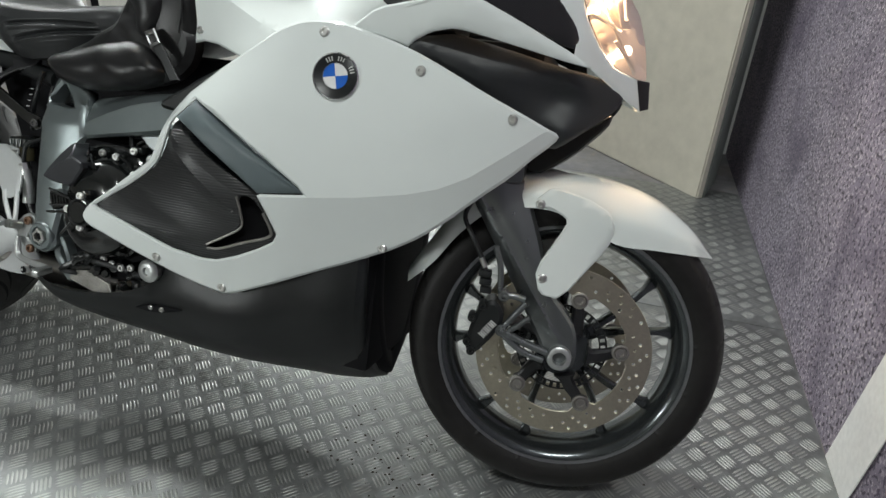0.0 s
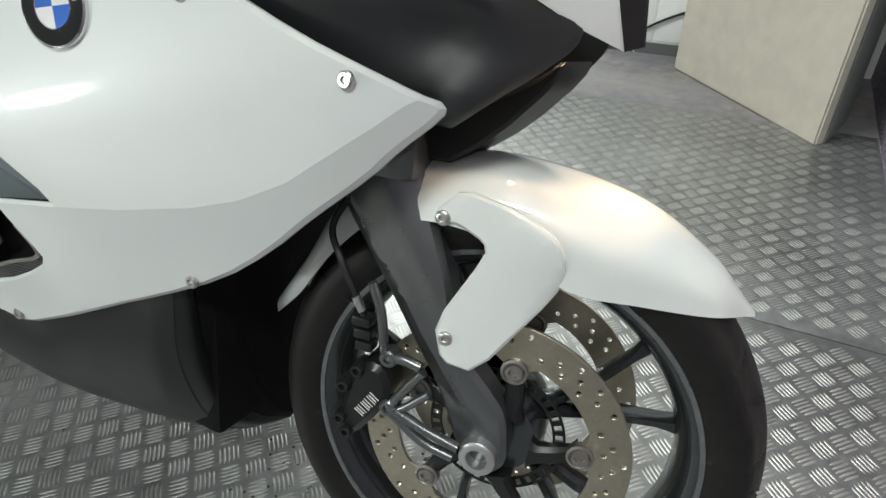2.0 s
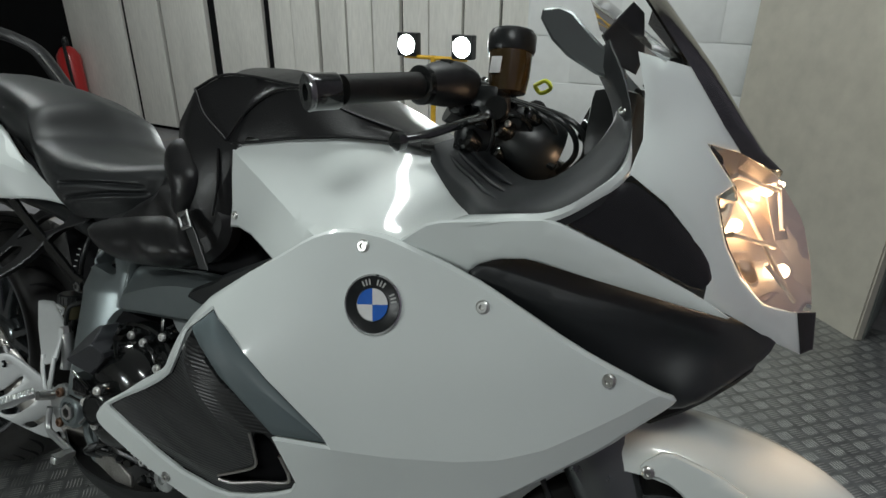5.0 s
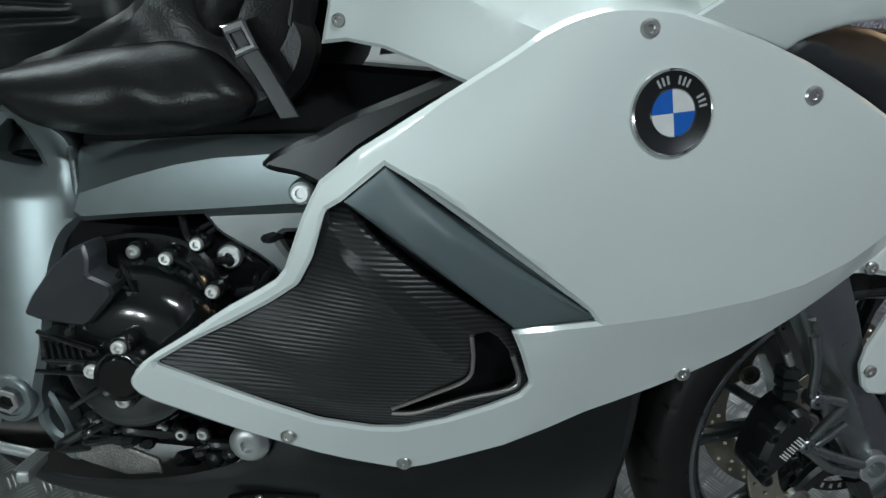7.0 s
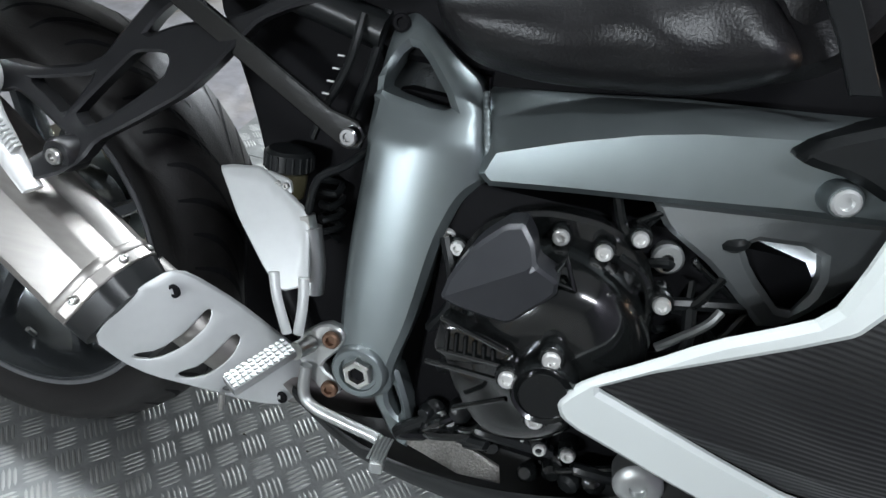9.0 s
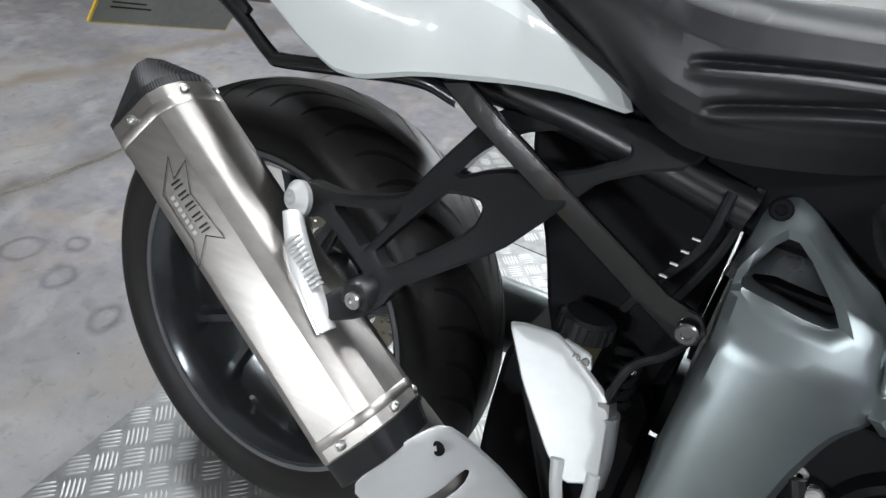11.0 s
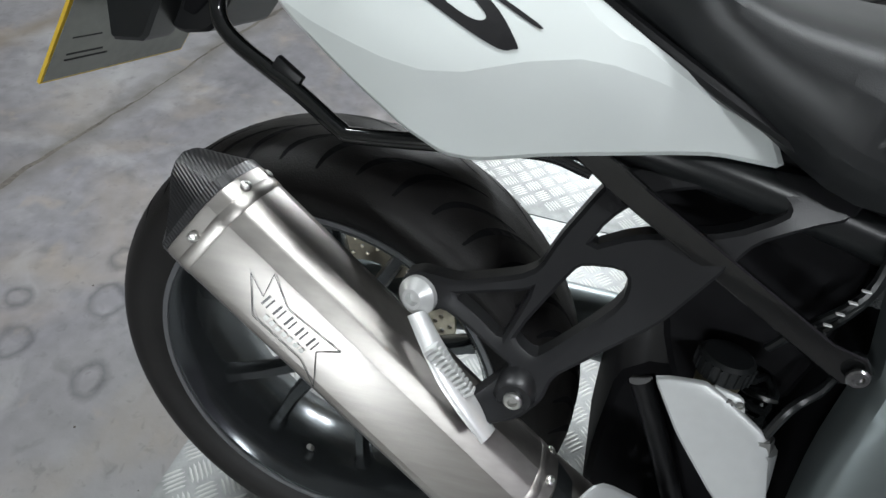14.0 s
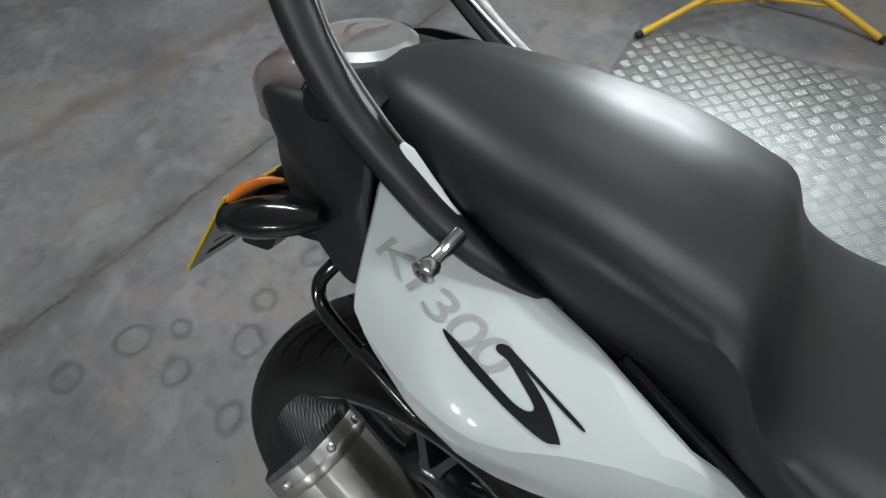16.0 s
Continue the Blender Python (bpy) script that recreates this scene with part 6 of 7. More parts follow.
part("rim_lip", ring([(y * RK, r * RK) for y, r in ((-0.078, 0.2375), (-0.0835, 0.235), (-0.0825, 0.2285), (-0.078, 0.227))], RW), M_RIM_EDGE, rrim, "worn rim lip")
part("hub", turned([(-0.06, 0.07), (0.0, 0.07), (0.02, 0.06), (0.03, 0.045), (0.03, 0.026), (-0.03, 0.025), (-0.03, 0.001)], RW, (0, -1, 0), 40), M_RIM, rrim)
for i in range(5):
    a = radians(72 * i + 10)
    for s in (-1, 1):
        part("spoke", spoke(RW, a + s * radians(8), 0.055, a + s * radians(15), 0.203, 0.012, 0.0085, -0.005, -0.02, 0.02, 0.014), M_RIM, rrim)
part("valve", tube([(-0.03, -0.05, 0.12), (-0.03, -0.06, 0.135)], 0.004, 8), M_BOLT, rrim)
part("rear_disc", disc_ring(RW, 0.09, 0.132, 0.055, 0.005, 60, True), M_DISC, rrim, "drilled rear brake disc")
# swingarm on the far side, hugger tray
part("swingarm", tube([(0.55, 0.1, 0.36), (0.35, 0.12, 0.36), (0.15, 0.13, 0.34), (0.0, 0.12, 0.318)], 0.045, 14, flat=1.2), M_FRAME, bike, "grey single-sided swingarm")
part("final_drive", turned([(-0.05, 0.05), (-0.04, 0.085), (0.0, 0.09), (0.03, 0.07), (0.035, 0.02)], (0, 0.13, 0.318), (0, 1, 0), 32), M_FRAME, bike)
# two near-black bodies, coloured for the shade under the tail
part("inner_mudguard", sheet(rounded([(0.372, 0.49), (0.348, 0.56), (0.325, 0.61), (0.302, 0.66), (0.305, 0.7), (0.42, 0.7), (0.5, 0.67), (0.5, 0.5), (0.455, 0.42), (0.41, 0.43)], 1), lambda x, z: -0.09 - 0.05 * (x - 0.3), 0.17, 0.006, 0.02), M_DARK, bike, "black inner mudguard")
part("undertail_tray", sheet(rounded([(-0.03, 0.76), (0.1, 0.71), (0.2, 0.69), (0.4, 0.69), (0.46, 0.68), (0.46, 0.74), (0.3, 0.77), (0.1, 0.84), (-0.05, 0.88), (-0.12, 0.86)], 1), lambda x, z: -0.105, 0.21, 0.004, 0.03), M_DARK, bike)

# silencer
CD, CV = Vector((-0.827, 0.0264, 0.561)), Vector((0.561, 0, 0.827))
CO = CV * -0.0072 + CD * 0.005 + Vector((0, -0.0034, 0))
CAN = rounded([(-0.264, 0.441), (-0.249, 0.491), (-0.236, 0.504), (-0.216, 0.511), (-0.186, 0.5085), (-0.17, 0.5), (-0.149, 0.468), (-0.15, 0.43), (-0.18, 0.412), (-0.23, 0.413), (-0.252, 0.424)], 1, 0.1)


def can_row(s, k=1.0, dv=0.0, slant=0.0, dy=0.0):
    return [CD * (s + slant * (v - 0.457)) + CV * (0.457 + dv + (v - 0.457) * k) + Vector((0, -0.209 + dy + (y + 0.209) * k, 0)) + CO for y, v in CAN]


can = part("silencer", loft([can_row(s, k) for s, k in ((-0.025, 0.985), (-0.023, 1.0), (0.364, 1.0), (0.367, 0.99))]), M_CAN, bike, "brushed titanium silencer", 14)
part("can_band", loft([can_row(s, k) for s, k in ((0.342, 1.002), (0.343, 1.01), (0.353, 1.01), (0.354, 1.002))], caps=False), M_CAN, can, "riveted strap band", 25)
part("can_band", loft([can_row(s, k) for s, k in ((-0.012, 1.002), (-0.011, 1.01), (-0.003, 1.01), (-0.002, 1.002))], caps=False), M_CAN, can, "riveted strap band", 25)
part("end_cap", loft([can_row(s, k, d, sl, dy) for s, k, d, sl, dy in ((0.3675, 0.99, 0, 0, 0), (0.374, 0.985, 0, 0.05, 0), (0.391, 0.62, 0, 0.42, -0.003), (0.393, 0.58, 0, 0.44, -0.003), (0.392, 0.52, 0, 0.42, -0.003), (0.372, 0.5, 0, 0.3, -0.003))]), M_CARBON_FINE, can, "carbon fibre end cap", 25)
part("front_cap", loft([can_row(s, k, d) for s, k, d in ((-0.0255, 0.98, 0), (-0.05, 0.93, -0.002), (-0.054, 0.62, -0.004), (-0.1, 0.35, -0.02))]), M_SATIN, can, "dark front cone")
for s in (0.357, -0.0165):
    for y, v, ax in ((-0.2585, 0.467, (-1, 0.33)), (-0.2185, 0.511, (-0.3, 1)), (-0.178, 0.504, (0.4, 1))):
        c = CD * s + CV * v + Vector((0, y, 0)) + CO
        d = CV * ax[1] + Vector((0, ax[0], 0))
        part("rivet", turned([(-0.002, 0.0048), (0.002, 0.0046), (0.003, 0.0032), (0.003, 0.002), (0.0015, 0.0015)], c, d, 12), M_BOLT, can)
# badge on the silencer: plain bars and a spiked outline
A0, A1 = Vector((0, -0.249, 0)) + CV * 0.491, Vector((0, -0.264, 0)) + CV * 0.441
down = (A1 - A0).normalized()
outw = down.cross(CD).normalized()
if outw.y > 0:
    outw = -outw
CB = (A0 + A1) / 2 + CD * 0.248 + outw * 0.0012 + CO


def can_mark(pts, mat, name, label):
    bm = bmesh.new()
    bm.faces.new([bm.verts.new(CB + CD * -a + down * b) for a, b in pts])
    bmesh.ops.recalc_face_normals(bm, faces=bm.faces)
    part(name, bm, mat, can, label, 0)


for i in range(5):
    a = -0.031 + 0.0128 * i
    for da, b0, b1, w in ((0.0, -0.009, 0.002, 0.0022), (0.0052, -0.009, 0.002, 0.0016)):
        can_mark([(a + da, b0), (a + da + w, b0), (a + da + w - 0.001, b1), (a + da - 0.001, b1)], M_BLACK_MARK, "badge_bar", "dark etched marking")
for i in range(7):
    a = -0.022 + 0.0068 * i
    can_mark([(a, 0.0062), (a + 0.004, 0.0062), (a + 0.0036, 0.0108), (a - 0.0004, 0.0108)], M_GREY_MARK, "badge_bar", "grey etched marking")
SPIKE = [(-0.055, -0.012), (-0.034, -0.004), (-0.04, -0.026), (-0.012, -0.011), (0.045, -0.016), (0.03, 0.0), (0.05, 0.026), (0.025, 0.015), (-0.03, 0.016), (-0.055, -0.012)]
for p, q in zip(SPIKE, SPIKE[1:]):
    d = Vector((q[0] - p[0], q[1] - p[1]))
    n = Vector((-d.y, d.x)).normalized() * 0.0004
    can_mark([(p[0] + n.x, p[1] + n.y), (q[0] + n.x, q[1] + n.y), (q[0] - n.x, q[1] - n.y), (p[0] - n.x, p[1] - n.y)], M_BLACK_MARK, "badge_line", "fine etched outline")

# heat shield
def SH_Y(x, z):
    """A bowed plate that wraps the pipe."""
    across = ((x - 0.37) * 0.62 + (z - 0.31) * 0.78) / 0.06
    return -0.206 + 0.825 * (x - 0.341) + 0.2 * (z - 0.372) + 0.011 * (across * across - 0.6)


SLOTS = [[(0.313, 0.311), (0.315, 0.316), (0.334, 0.318), (0.353, 0.337), (0.364, 0.359), (0.369, 0.357), (0.368, 0.341), (0.353, 0.32), (0.331, 0.307)], [(0.347, 0.285), (0.352, 0.291), (0.367, 0.296), (0.38, 0.314), (0.39, 0.33), (0.396, 0.322), (0.391, 0.302), (0.375, 0.284), (0.357, 0.28)], [(0.384, 0.261), (0.388, 0.268), (0.404, 0.273), (0.414, 0.286), (0.42, 0.284), (0.413, 0.268), (0.399, 0.256)]]
shield = part("heat_shield", sheet(rounded([(0.286, 0.334), (0.298, 0.363), (0.315, 0.388), (0.33, 0.401), (0.344, 0.398), (0.386, 0.362), (0.418, 0.329), (0.444, 0.302), (0.463, 0.264), (0.444, 0.234), (0.415, 0.242), (0.375, 0.264), (0.328, 0.288), (0.306, 0.307)], 1, 0.2), SH_Y, 0.003, 0.0015, 0.009, [rounded(h, 1) for h in SLOTS]), M_PAINTED_ALU, bike, "silver slotted heat shield")
for x, z in ((0.339, 0.381), (0.44, 0.246)):
    bolt(shield, M_DARK, (x, SH_Y(x, z), z), 0.0075, (0, -1, 0), 0.003)
part("exhaust_pipe", tube([(0.28, -0.185, 0.37), (0.36, -0.165, 0.305), (0.44, -0.12, 0.25), (0.6, -0.05, 0.22)], 0.03, 18), M_STEEL, bike, "steel exhaust pipe")

# rider's footrest, pedal, heel guard
hang = part("footrest_bracket", sheet(rounded([(0.47, 0.36), (0.5, 0.388), (0.522, 0.384), (0.522, 0.366), (0.505, 0.344), (0.5, 0.333), (0.525, 0.322), (0.523, 0.306), (0.506, 0.304), (0.478, 0.328)], 1), lambda x, z: -0.197, 0.008, 0.002, 0.02), M_ALU, bike, "bare aluminium footrest bracket")
for x, z in ((0.51, 0.373), (0.514, 0.315)):
    bolt(hang, material("rusty_bolt", (0.2, 0.12, 0.08), 0.5, 0.8), (x, -0.199, z), 0.009, (0, -1, 0), 0.006, label="rusty socket bolt")
peg = part("footrest", block(-0.0105, -0.032, -0.007, 0.0105, 0.034, 0.004, 0.003), M_ALU, bike, "ribbed aluminium footrest")
PEGM = Matrix.Translation((0.465, -0.257, 0.362)) @ Matrix.Rotation(radians(-31), 4, "Z") @ Matrix.Rotation(radians(19), 4, "X") @ Matrix.Rotation(radians(10), 4, "Y")
peg.data.transform(PEGM)
for i in range(11):
    for j in (-1.5, -0.5, 0.5, 1.5):
        part("stud", moved(block(j * 0.0052 - 0.0019, -0.03 + 0.0058 * i, 0.004, j * 0.0052 + 0.0019, -0.026 + 0.0058 * i, 0.006, 0.0006), PEGM), M_ALU, peg)
part("peg_pin", tube([(0.488, -0.2, 0.36), (0.484, -0.226, 0.366)], 0.009, 12), M_BOLT, peg)
part("peg_feeler", tube([(0.447, -0.288, 0.346), (0.448, -0.291, 0.331)], 0.003, 8), M_BOLT, peg)
pedal = part("brake_pedal", tube([(0.488, -0.205, 0.338), (0.489, -0.207, 0.306), (0.503, -0.21, 0.294), (0.54, -0.214, 0.29), (0.575, -0.218, 0.288), (0.583, -0.222, 0.284)], 0.0065, 10, flat=0.8), M_ALU, bike, "bare aluminium brake pedal")
part("pedal_pad", moved(block(-0.007, -0.02, -0.006, 0.007, 0.02, 0.006, 0.003), Matrix.Translation((0.586, -0.236, 0.286)) @ Matrix.Rotation(radians(8), 4, "Z")), M_ALU, pedal)
for i in range(5):
    part("pad_rib", tube([(0.579 + 0.0035 * i, -0.253, 0.2935), (0.579 + 0.0035 * i, -0.219, 0.2935)], 0.0012, 6), M_ALU, pedal)
HEEL_Y = lambda x, z: -0.168 + 0.38 * (z - 0.49)
guard = part("heel_guard", sheet(rounded([(0.356, 0.507), (0.369, 0.511), (0.398, 0.515), (0.414, 0.509), (0.456, 0.487), (0.462, 0.478), (0.477, 0.421), (0.453, 0.409), (0.43, 0.423), (0.387, 0.466)], 1, 0.1), HEEL_Y, 0.003, 0.002, 0.012), M_PAINTED_ALU, bike, "silver heel guard plate")
part("guard_tab", sheet(rounded([(0.404, 0.513), (0.432, 0.509), (0.437, 0.497), (0.42, 0.496)], 1, 0.12), lambda x, z: HEEL_Y(x, z) + 0.004, 0.003, 0.001, 0.01), M_PAINTED_ALU, guard)
for p in ([(0.44, -0.194, 0.426), (0.448, -0.198, 0.4), (0.462, -0.2, 0.365)], [(0.472, -0.193, 0.428), (0.475, -0.197, 0.4), (0.474, -0.2, 0.368)]):
    part("guard_leg", tube(p, 0.0058, 10, flat=0.6), M_PAINTED_ALU, guard)
for x, z in ((0.421, 0.504), (0.43, 0.504)):
    bolt(guard, M_BOLT, (x, HEEL_Y(x, z) + 0.003, z), 0.0035, (0, -1, 0), 0.003)
# brake fluid pot and cylinder behind the guard
pot = part("rear_fluid_pot", turned([(0, 0.018), (0.03, 0.021)], (0.415, -0.128, 0.482), (0, 0, 1), 22), material("pot_plastic", (0.1, 0.09, 0.05), 0.35), bike, "small rear fluid pot")
part("pot_cap", turned([(0.03, 0.0245), (0.047, 0.0245), (0.05, 0.021), (0.05, 0.001)], (0.415, -0.128, 0.482), (0, 0, 1), 28), M_SATIN, pot, "knurled black cap")
for i in range(20):
    a = 2 * math.pi * i / 20
    part("cap_rib", tube([(0.415 + 0.0247 * math.cos(a), -0.128 + 0.0247 * math.sin(a), 0.513), (0.415 + 0.0247 * math.cos(a), -0.128 + 0.0247 * math.sin(a), 0.528)], 0.0014, 5), M_SATIN, pot)
cyl = part("rear_brake_cylinder", tube([(0.462, -0.165, 0.47), (0.47, -0.165, 0.43), (0.472, -0.168, 0.4)], 0.011, 12), M_ALU, bike, "aluminium brake cylinder")
part("cylinder_nut", tube([(0.461, -0.165, 0.468), (0.457, -0.165, 0.482)], 0.009, 6), M_BOLT, cyl)
for p in ([(0.457, -0.165, 0.482), (0.465, -0.165, 0.52), (0.485, -0.15, 0.535), (0.5, -0.13, 0.55)], [(0.425, -0.13, 0.485), (0.44, -0.14, 0.46), (0.46, -0.155, 0.44)], [(0.483, -0.14, 0.674), (0.478, -0.15, 0.63), (0.455, -0.14, 0.585), (0.44, -0.13, 0.55)], [(0.5, -0.12, 0.68), (0.49, -0.13, 0.62), (0.47, -0.12, 0.56)]):
    part("hose", tube(p, 0.0042, 8), M_SATIN, cyl)
for k in range(4):
    part("wire_tie", block(0.458 + 0.004 * k, -0.158, 0.6 + 0.012 * k, 0.464 + 0.004 * k, -0.155, 0.6012 + 0.012 * k), M_WHITE_MARK, cyl, "pale cable tie")

# passenger footrest hanger
HANG_Y = surface_through([(0.325, -0.168, 0.609), (0.2685, -0.136, 0.6585), (0.2265, -0.209, 0.534), (0.242, -0.238, 0.508), (0.146, -0.205, 0.558), (0.406, -0.144, 0.679), (0.45, -0.13, 0.69)], 1e-3)
HANGER = [(0.125, 0.567), (0.138, 0.572), (0.153, 0.571), (0.172, 0.57), (0.22, 0.583), (0.234, 0.592), (0.244, 0.617), (0.266, 0.657), (0.273, 0.668), (0.286, 0.681), (0.311, 0.688), (0.359, 0.699), (0.4, 0.703), (0.46, 0.7), (0.45, 0.68), (0.418, 0.668), (0.39, 0.652), (0.376, 0.632), (0.356, 0.603), (0.338, 0.579), (0.292, 0.542), (0.268, 0.524), (0.264, 0.508), (0.25, 0.494), (0.232, 0.486), (0.219, 0.481), (0.205, 0.484), (0.204, 0.492), (0.224, 0.511), (0.234, 0.522), (0.213, 0.529), (0.186, 0.541), (0.165, 0.549), (0.155, 0.545), (0.139, 0.545), (0.127, 0.553)]
WINDOWS = [[(0.235, 0.536), (0.229, 0.541), (0.262, 0.596), (0.269, 0.602), (0.299, 0.607), (0.307, 0.601), (0.306, 0.585), (0.282, 0.559), (0.253, 0.533), (0.246, 0.532)], [(0.268, 0.615), (0.279, 0.638), (0.299, 0.658), (0.32, 0.671), (0.373, 0.687), (0.395, 0.687), (0.404, 0.681), (0.403, 0.675), (0.37, 0.654), (0.336, 0.643), (0.303, 0.634)], [(0.169, 0.56), (0.186, 0.563), (0.226, 0.572), (0.234, 0.577), (0.223, 0.546), (0.219, 0.535), (0.197, 0.547)]]
hanger = part("passenger_hanger", sheet(rounded(HANGER, 1, 0.18), HANG_Y, 0.015, 0.003, 0.008, [rounded(h, 1) for h in WINDOWS]), M_CAST_BLACK, bike, "satin black cast hanger", 25)
part("hanger_lug", turned([(-0.02, 0.017), (0.0, 0.017), (0.004, 0.014), (0.004, 0.001)], (0.242, -0.238, 0.508), (0, -1, 0), 24), M_CAST_BLACK, hanger)
part("peg_washer", turned([(0, 0.0175), (0.005, 0.0175), (0.011, 0.011), (0.013, 0.009), (0.013, 0.006), (0.007, 0.005), (0.007, 0.001)], (0.1445, -0.21, 0.56), (-0.25, -1, 0.1), 28), M_PEG, hanger, "conical aluminium washer")
bolt(hanger, M_BOLT, (0.242, -0.241, 0.508), 0.008, (0, -1, 0), 0.006)
ppeg = part("passenger_footrest", tube([(0.148, -0.224, 0.551), (0.168, -0.237, 0.533), (0.189, -0.247, 0.514), (0.21, -0.254, 0.495), (0.23, -0.258, 0.477)], lambda t: 0.0125 - 0.006 * abs(t - 0.5), 16, flat=0.4), M_PEG, bike, "folded aluminium passenger footrest")
PEG_AXIS = Vector((0.755, -0.09, -0.65))
for k in range(11):
    c = Vector((0.166, -0.2465, 0.5335)) + PEG_AXIS * 0.0047 * k
    part("tread_ridge", moved(block(-0.0014, -0.0035, -0.001, 0.0014, 0.0045, 0.0135, 0.0006), Matrix.Translation(c) @ Matrix.Rotation(radians(41), 4, "Y")), M_PEG, ppeg)
strap = part("support_bar", sheet([(0.238, 0.692), (0.264, 0.699), (0.302, 0.677), (0.47, 0.589), (0.497, 0.583), (0.506, 0.572), (0.502, 0.559), (0.488, 0.555), (0.468, 0.565), (0.277, 0.667)], lambda x, z: -0.164 + 2 * ((x - 0.37) * 0.456 + (z - 0.629) * 0.89) ** 2, 0.006, 0.0015, 0.008), material("gloss_black_bar", (0.02, 0.021, 0.021), 0.14, 0.6, 0.15, 40, 0.1, 90, coat=1.0), bike, "gloss black flat support bar")
bolt(strap, M_CHROME_DARK, (0.493, -0.169, 0.569), 0.0088, (0, -1, 0), 0.004)
part("subframe", tube([(0.2, -0.11, 0.7), (0.35, -0.12, 0.69), (0.5, -0.12, 0.66)], 0.018, 10), M_SATIN, bike)
# near-black fillers; colour stands in for shade under the seat and behind the wheel
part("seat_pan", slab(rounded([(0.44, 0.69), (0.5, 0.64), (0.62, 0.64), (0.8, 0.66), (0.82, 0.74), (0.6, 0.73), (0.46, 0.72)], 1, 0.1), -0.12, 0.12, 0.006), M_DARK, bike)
part("linkage_filler", slab(rounded([(0.338, 0.44), (0.37, 0.468), (0.5, 0.47), (0.5, 0.25), (0.345, 0.25), (0.338, 0.34)], 1, 0.15), -0.085, 0.08, 0.008), M_DARK, bike, "plain near-black filler in place of the suspension linkage")
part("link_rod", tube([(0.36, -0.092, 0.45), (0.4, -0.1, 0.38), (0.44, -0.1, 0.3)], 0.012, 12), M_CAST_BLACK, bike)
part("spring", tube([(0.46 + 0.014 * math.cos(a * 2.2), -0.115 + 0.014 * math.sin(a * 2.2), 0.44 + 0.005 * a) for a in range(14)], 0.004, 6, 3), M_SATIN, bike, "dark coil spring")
# one more near-black filler, its colour standing for shade between the parts
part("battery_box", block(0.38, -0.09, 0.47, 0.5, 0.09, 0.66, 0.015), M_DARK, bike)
part("grab_hoop", tube([(-0.045, -0.11, 0.81), (-0.07, -0.135, 0.775), (-0.083, -0.143, 0.747), (-0.066, -0.15, 0.722), (0.0, -0.158, 0.692), (0.043, -0.161, 0.668), (0.06, -0.162, 0.666), (0.14, -0.163, 0.678), (0.215, -0.16, 0.688), (0.255, -0.155, 0.68)], 0.0075, 12, 5), M_GLOSS, bike, "bent black pannier hoop")
part("hoop_pad", moved(block(-0.014, -0.004, -0.006, 0.014, 0.004, 0.006, 0.002), Matrix.Translation((-0.008, -0.157, 0.706)) @ Matrix.Rotation(radians(32), 4, "Y")), M_PLASTIC, bike)

# tail
TAIL_BASE = surface_through([(-0.024, -0.164, 0.769), (0.158, -0.185, 0.679), (0.077, -0.177, 0.808), (0.192, -0.172, 0.782), (0.128, -0.198, 0.752), (0.24, -0.178, 0.752), (0.395, -0.128, 0.705), (0.118, -0.125, 0.852), (0.0, -0.13, 0.9), (0.3, -0.15, 0.76)])
TAIL_FOLD = [(-0.1, 0.795), (-0.024, 0.773), (0.029, 0.758), (0.094, 0.746), (0.124, 0.743), (0.152, 0.746), (0.193, 0.759), (0.228, 0.766), (0.252, 0.765), (0.282, 0.758), (0.324, 0.745), (0.45, 0.71)]


def TAIL_Y(x, z):
    for (ax, az), (bx, bz) in zip(TAIL_FOLD, TAIL_FOLD[1:]):
        if ax <= x <= bx:
            d = z - (az + (bz - az) * (x - ax) / (bx - ax))
            return TAIL_BASE(x, z) - 0.0085 * max(0, 1 - abs(d) / 0.06) * max(0, min(1, (0.36 - x) / 0.1))
    return TAIL_BASE(x, z)


tail = part("tail_panel", sheet(rounded([(-0.02, 0.9), (-0.024, 0.777), (0.002, 0.757), (0.06, 0.727), (0.112, 0.692), (0.141, 0.676), (0.168, 0.676), (0.226, 0.694), (0.301, 0.706), (0.339, 0.709), (0.395, 0.704), (0.376, 0.732), (0.33, 0.75), (0.281, 0.776), (0.19, 0.822), (0.118, 0.844), (0.05, 0.879), (-0.008, 0.922)], 1, 0.14), TAIL_Y, 0.003, 0.004, 0.01, folds=[TAIL_FOLD[1:-1]]), M_WHITE, bike, "pearl white tail panel", 11)
mirrored("tail_panel", tail, bike)


def tail_mark(pts, mat, name, label, lift=0.0012):
    """A thin decal that follows the tail panel."""
    part(name, sheet(pts, lambda x, z: TAIL_Y(x, z) - lift, 0.0003, 0.0001, 0.006, back=False), mat, tail, label, 0)


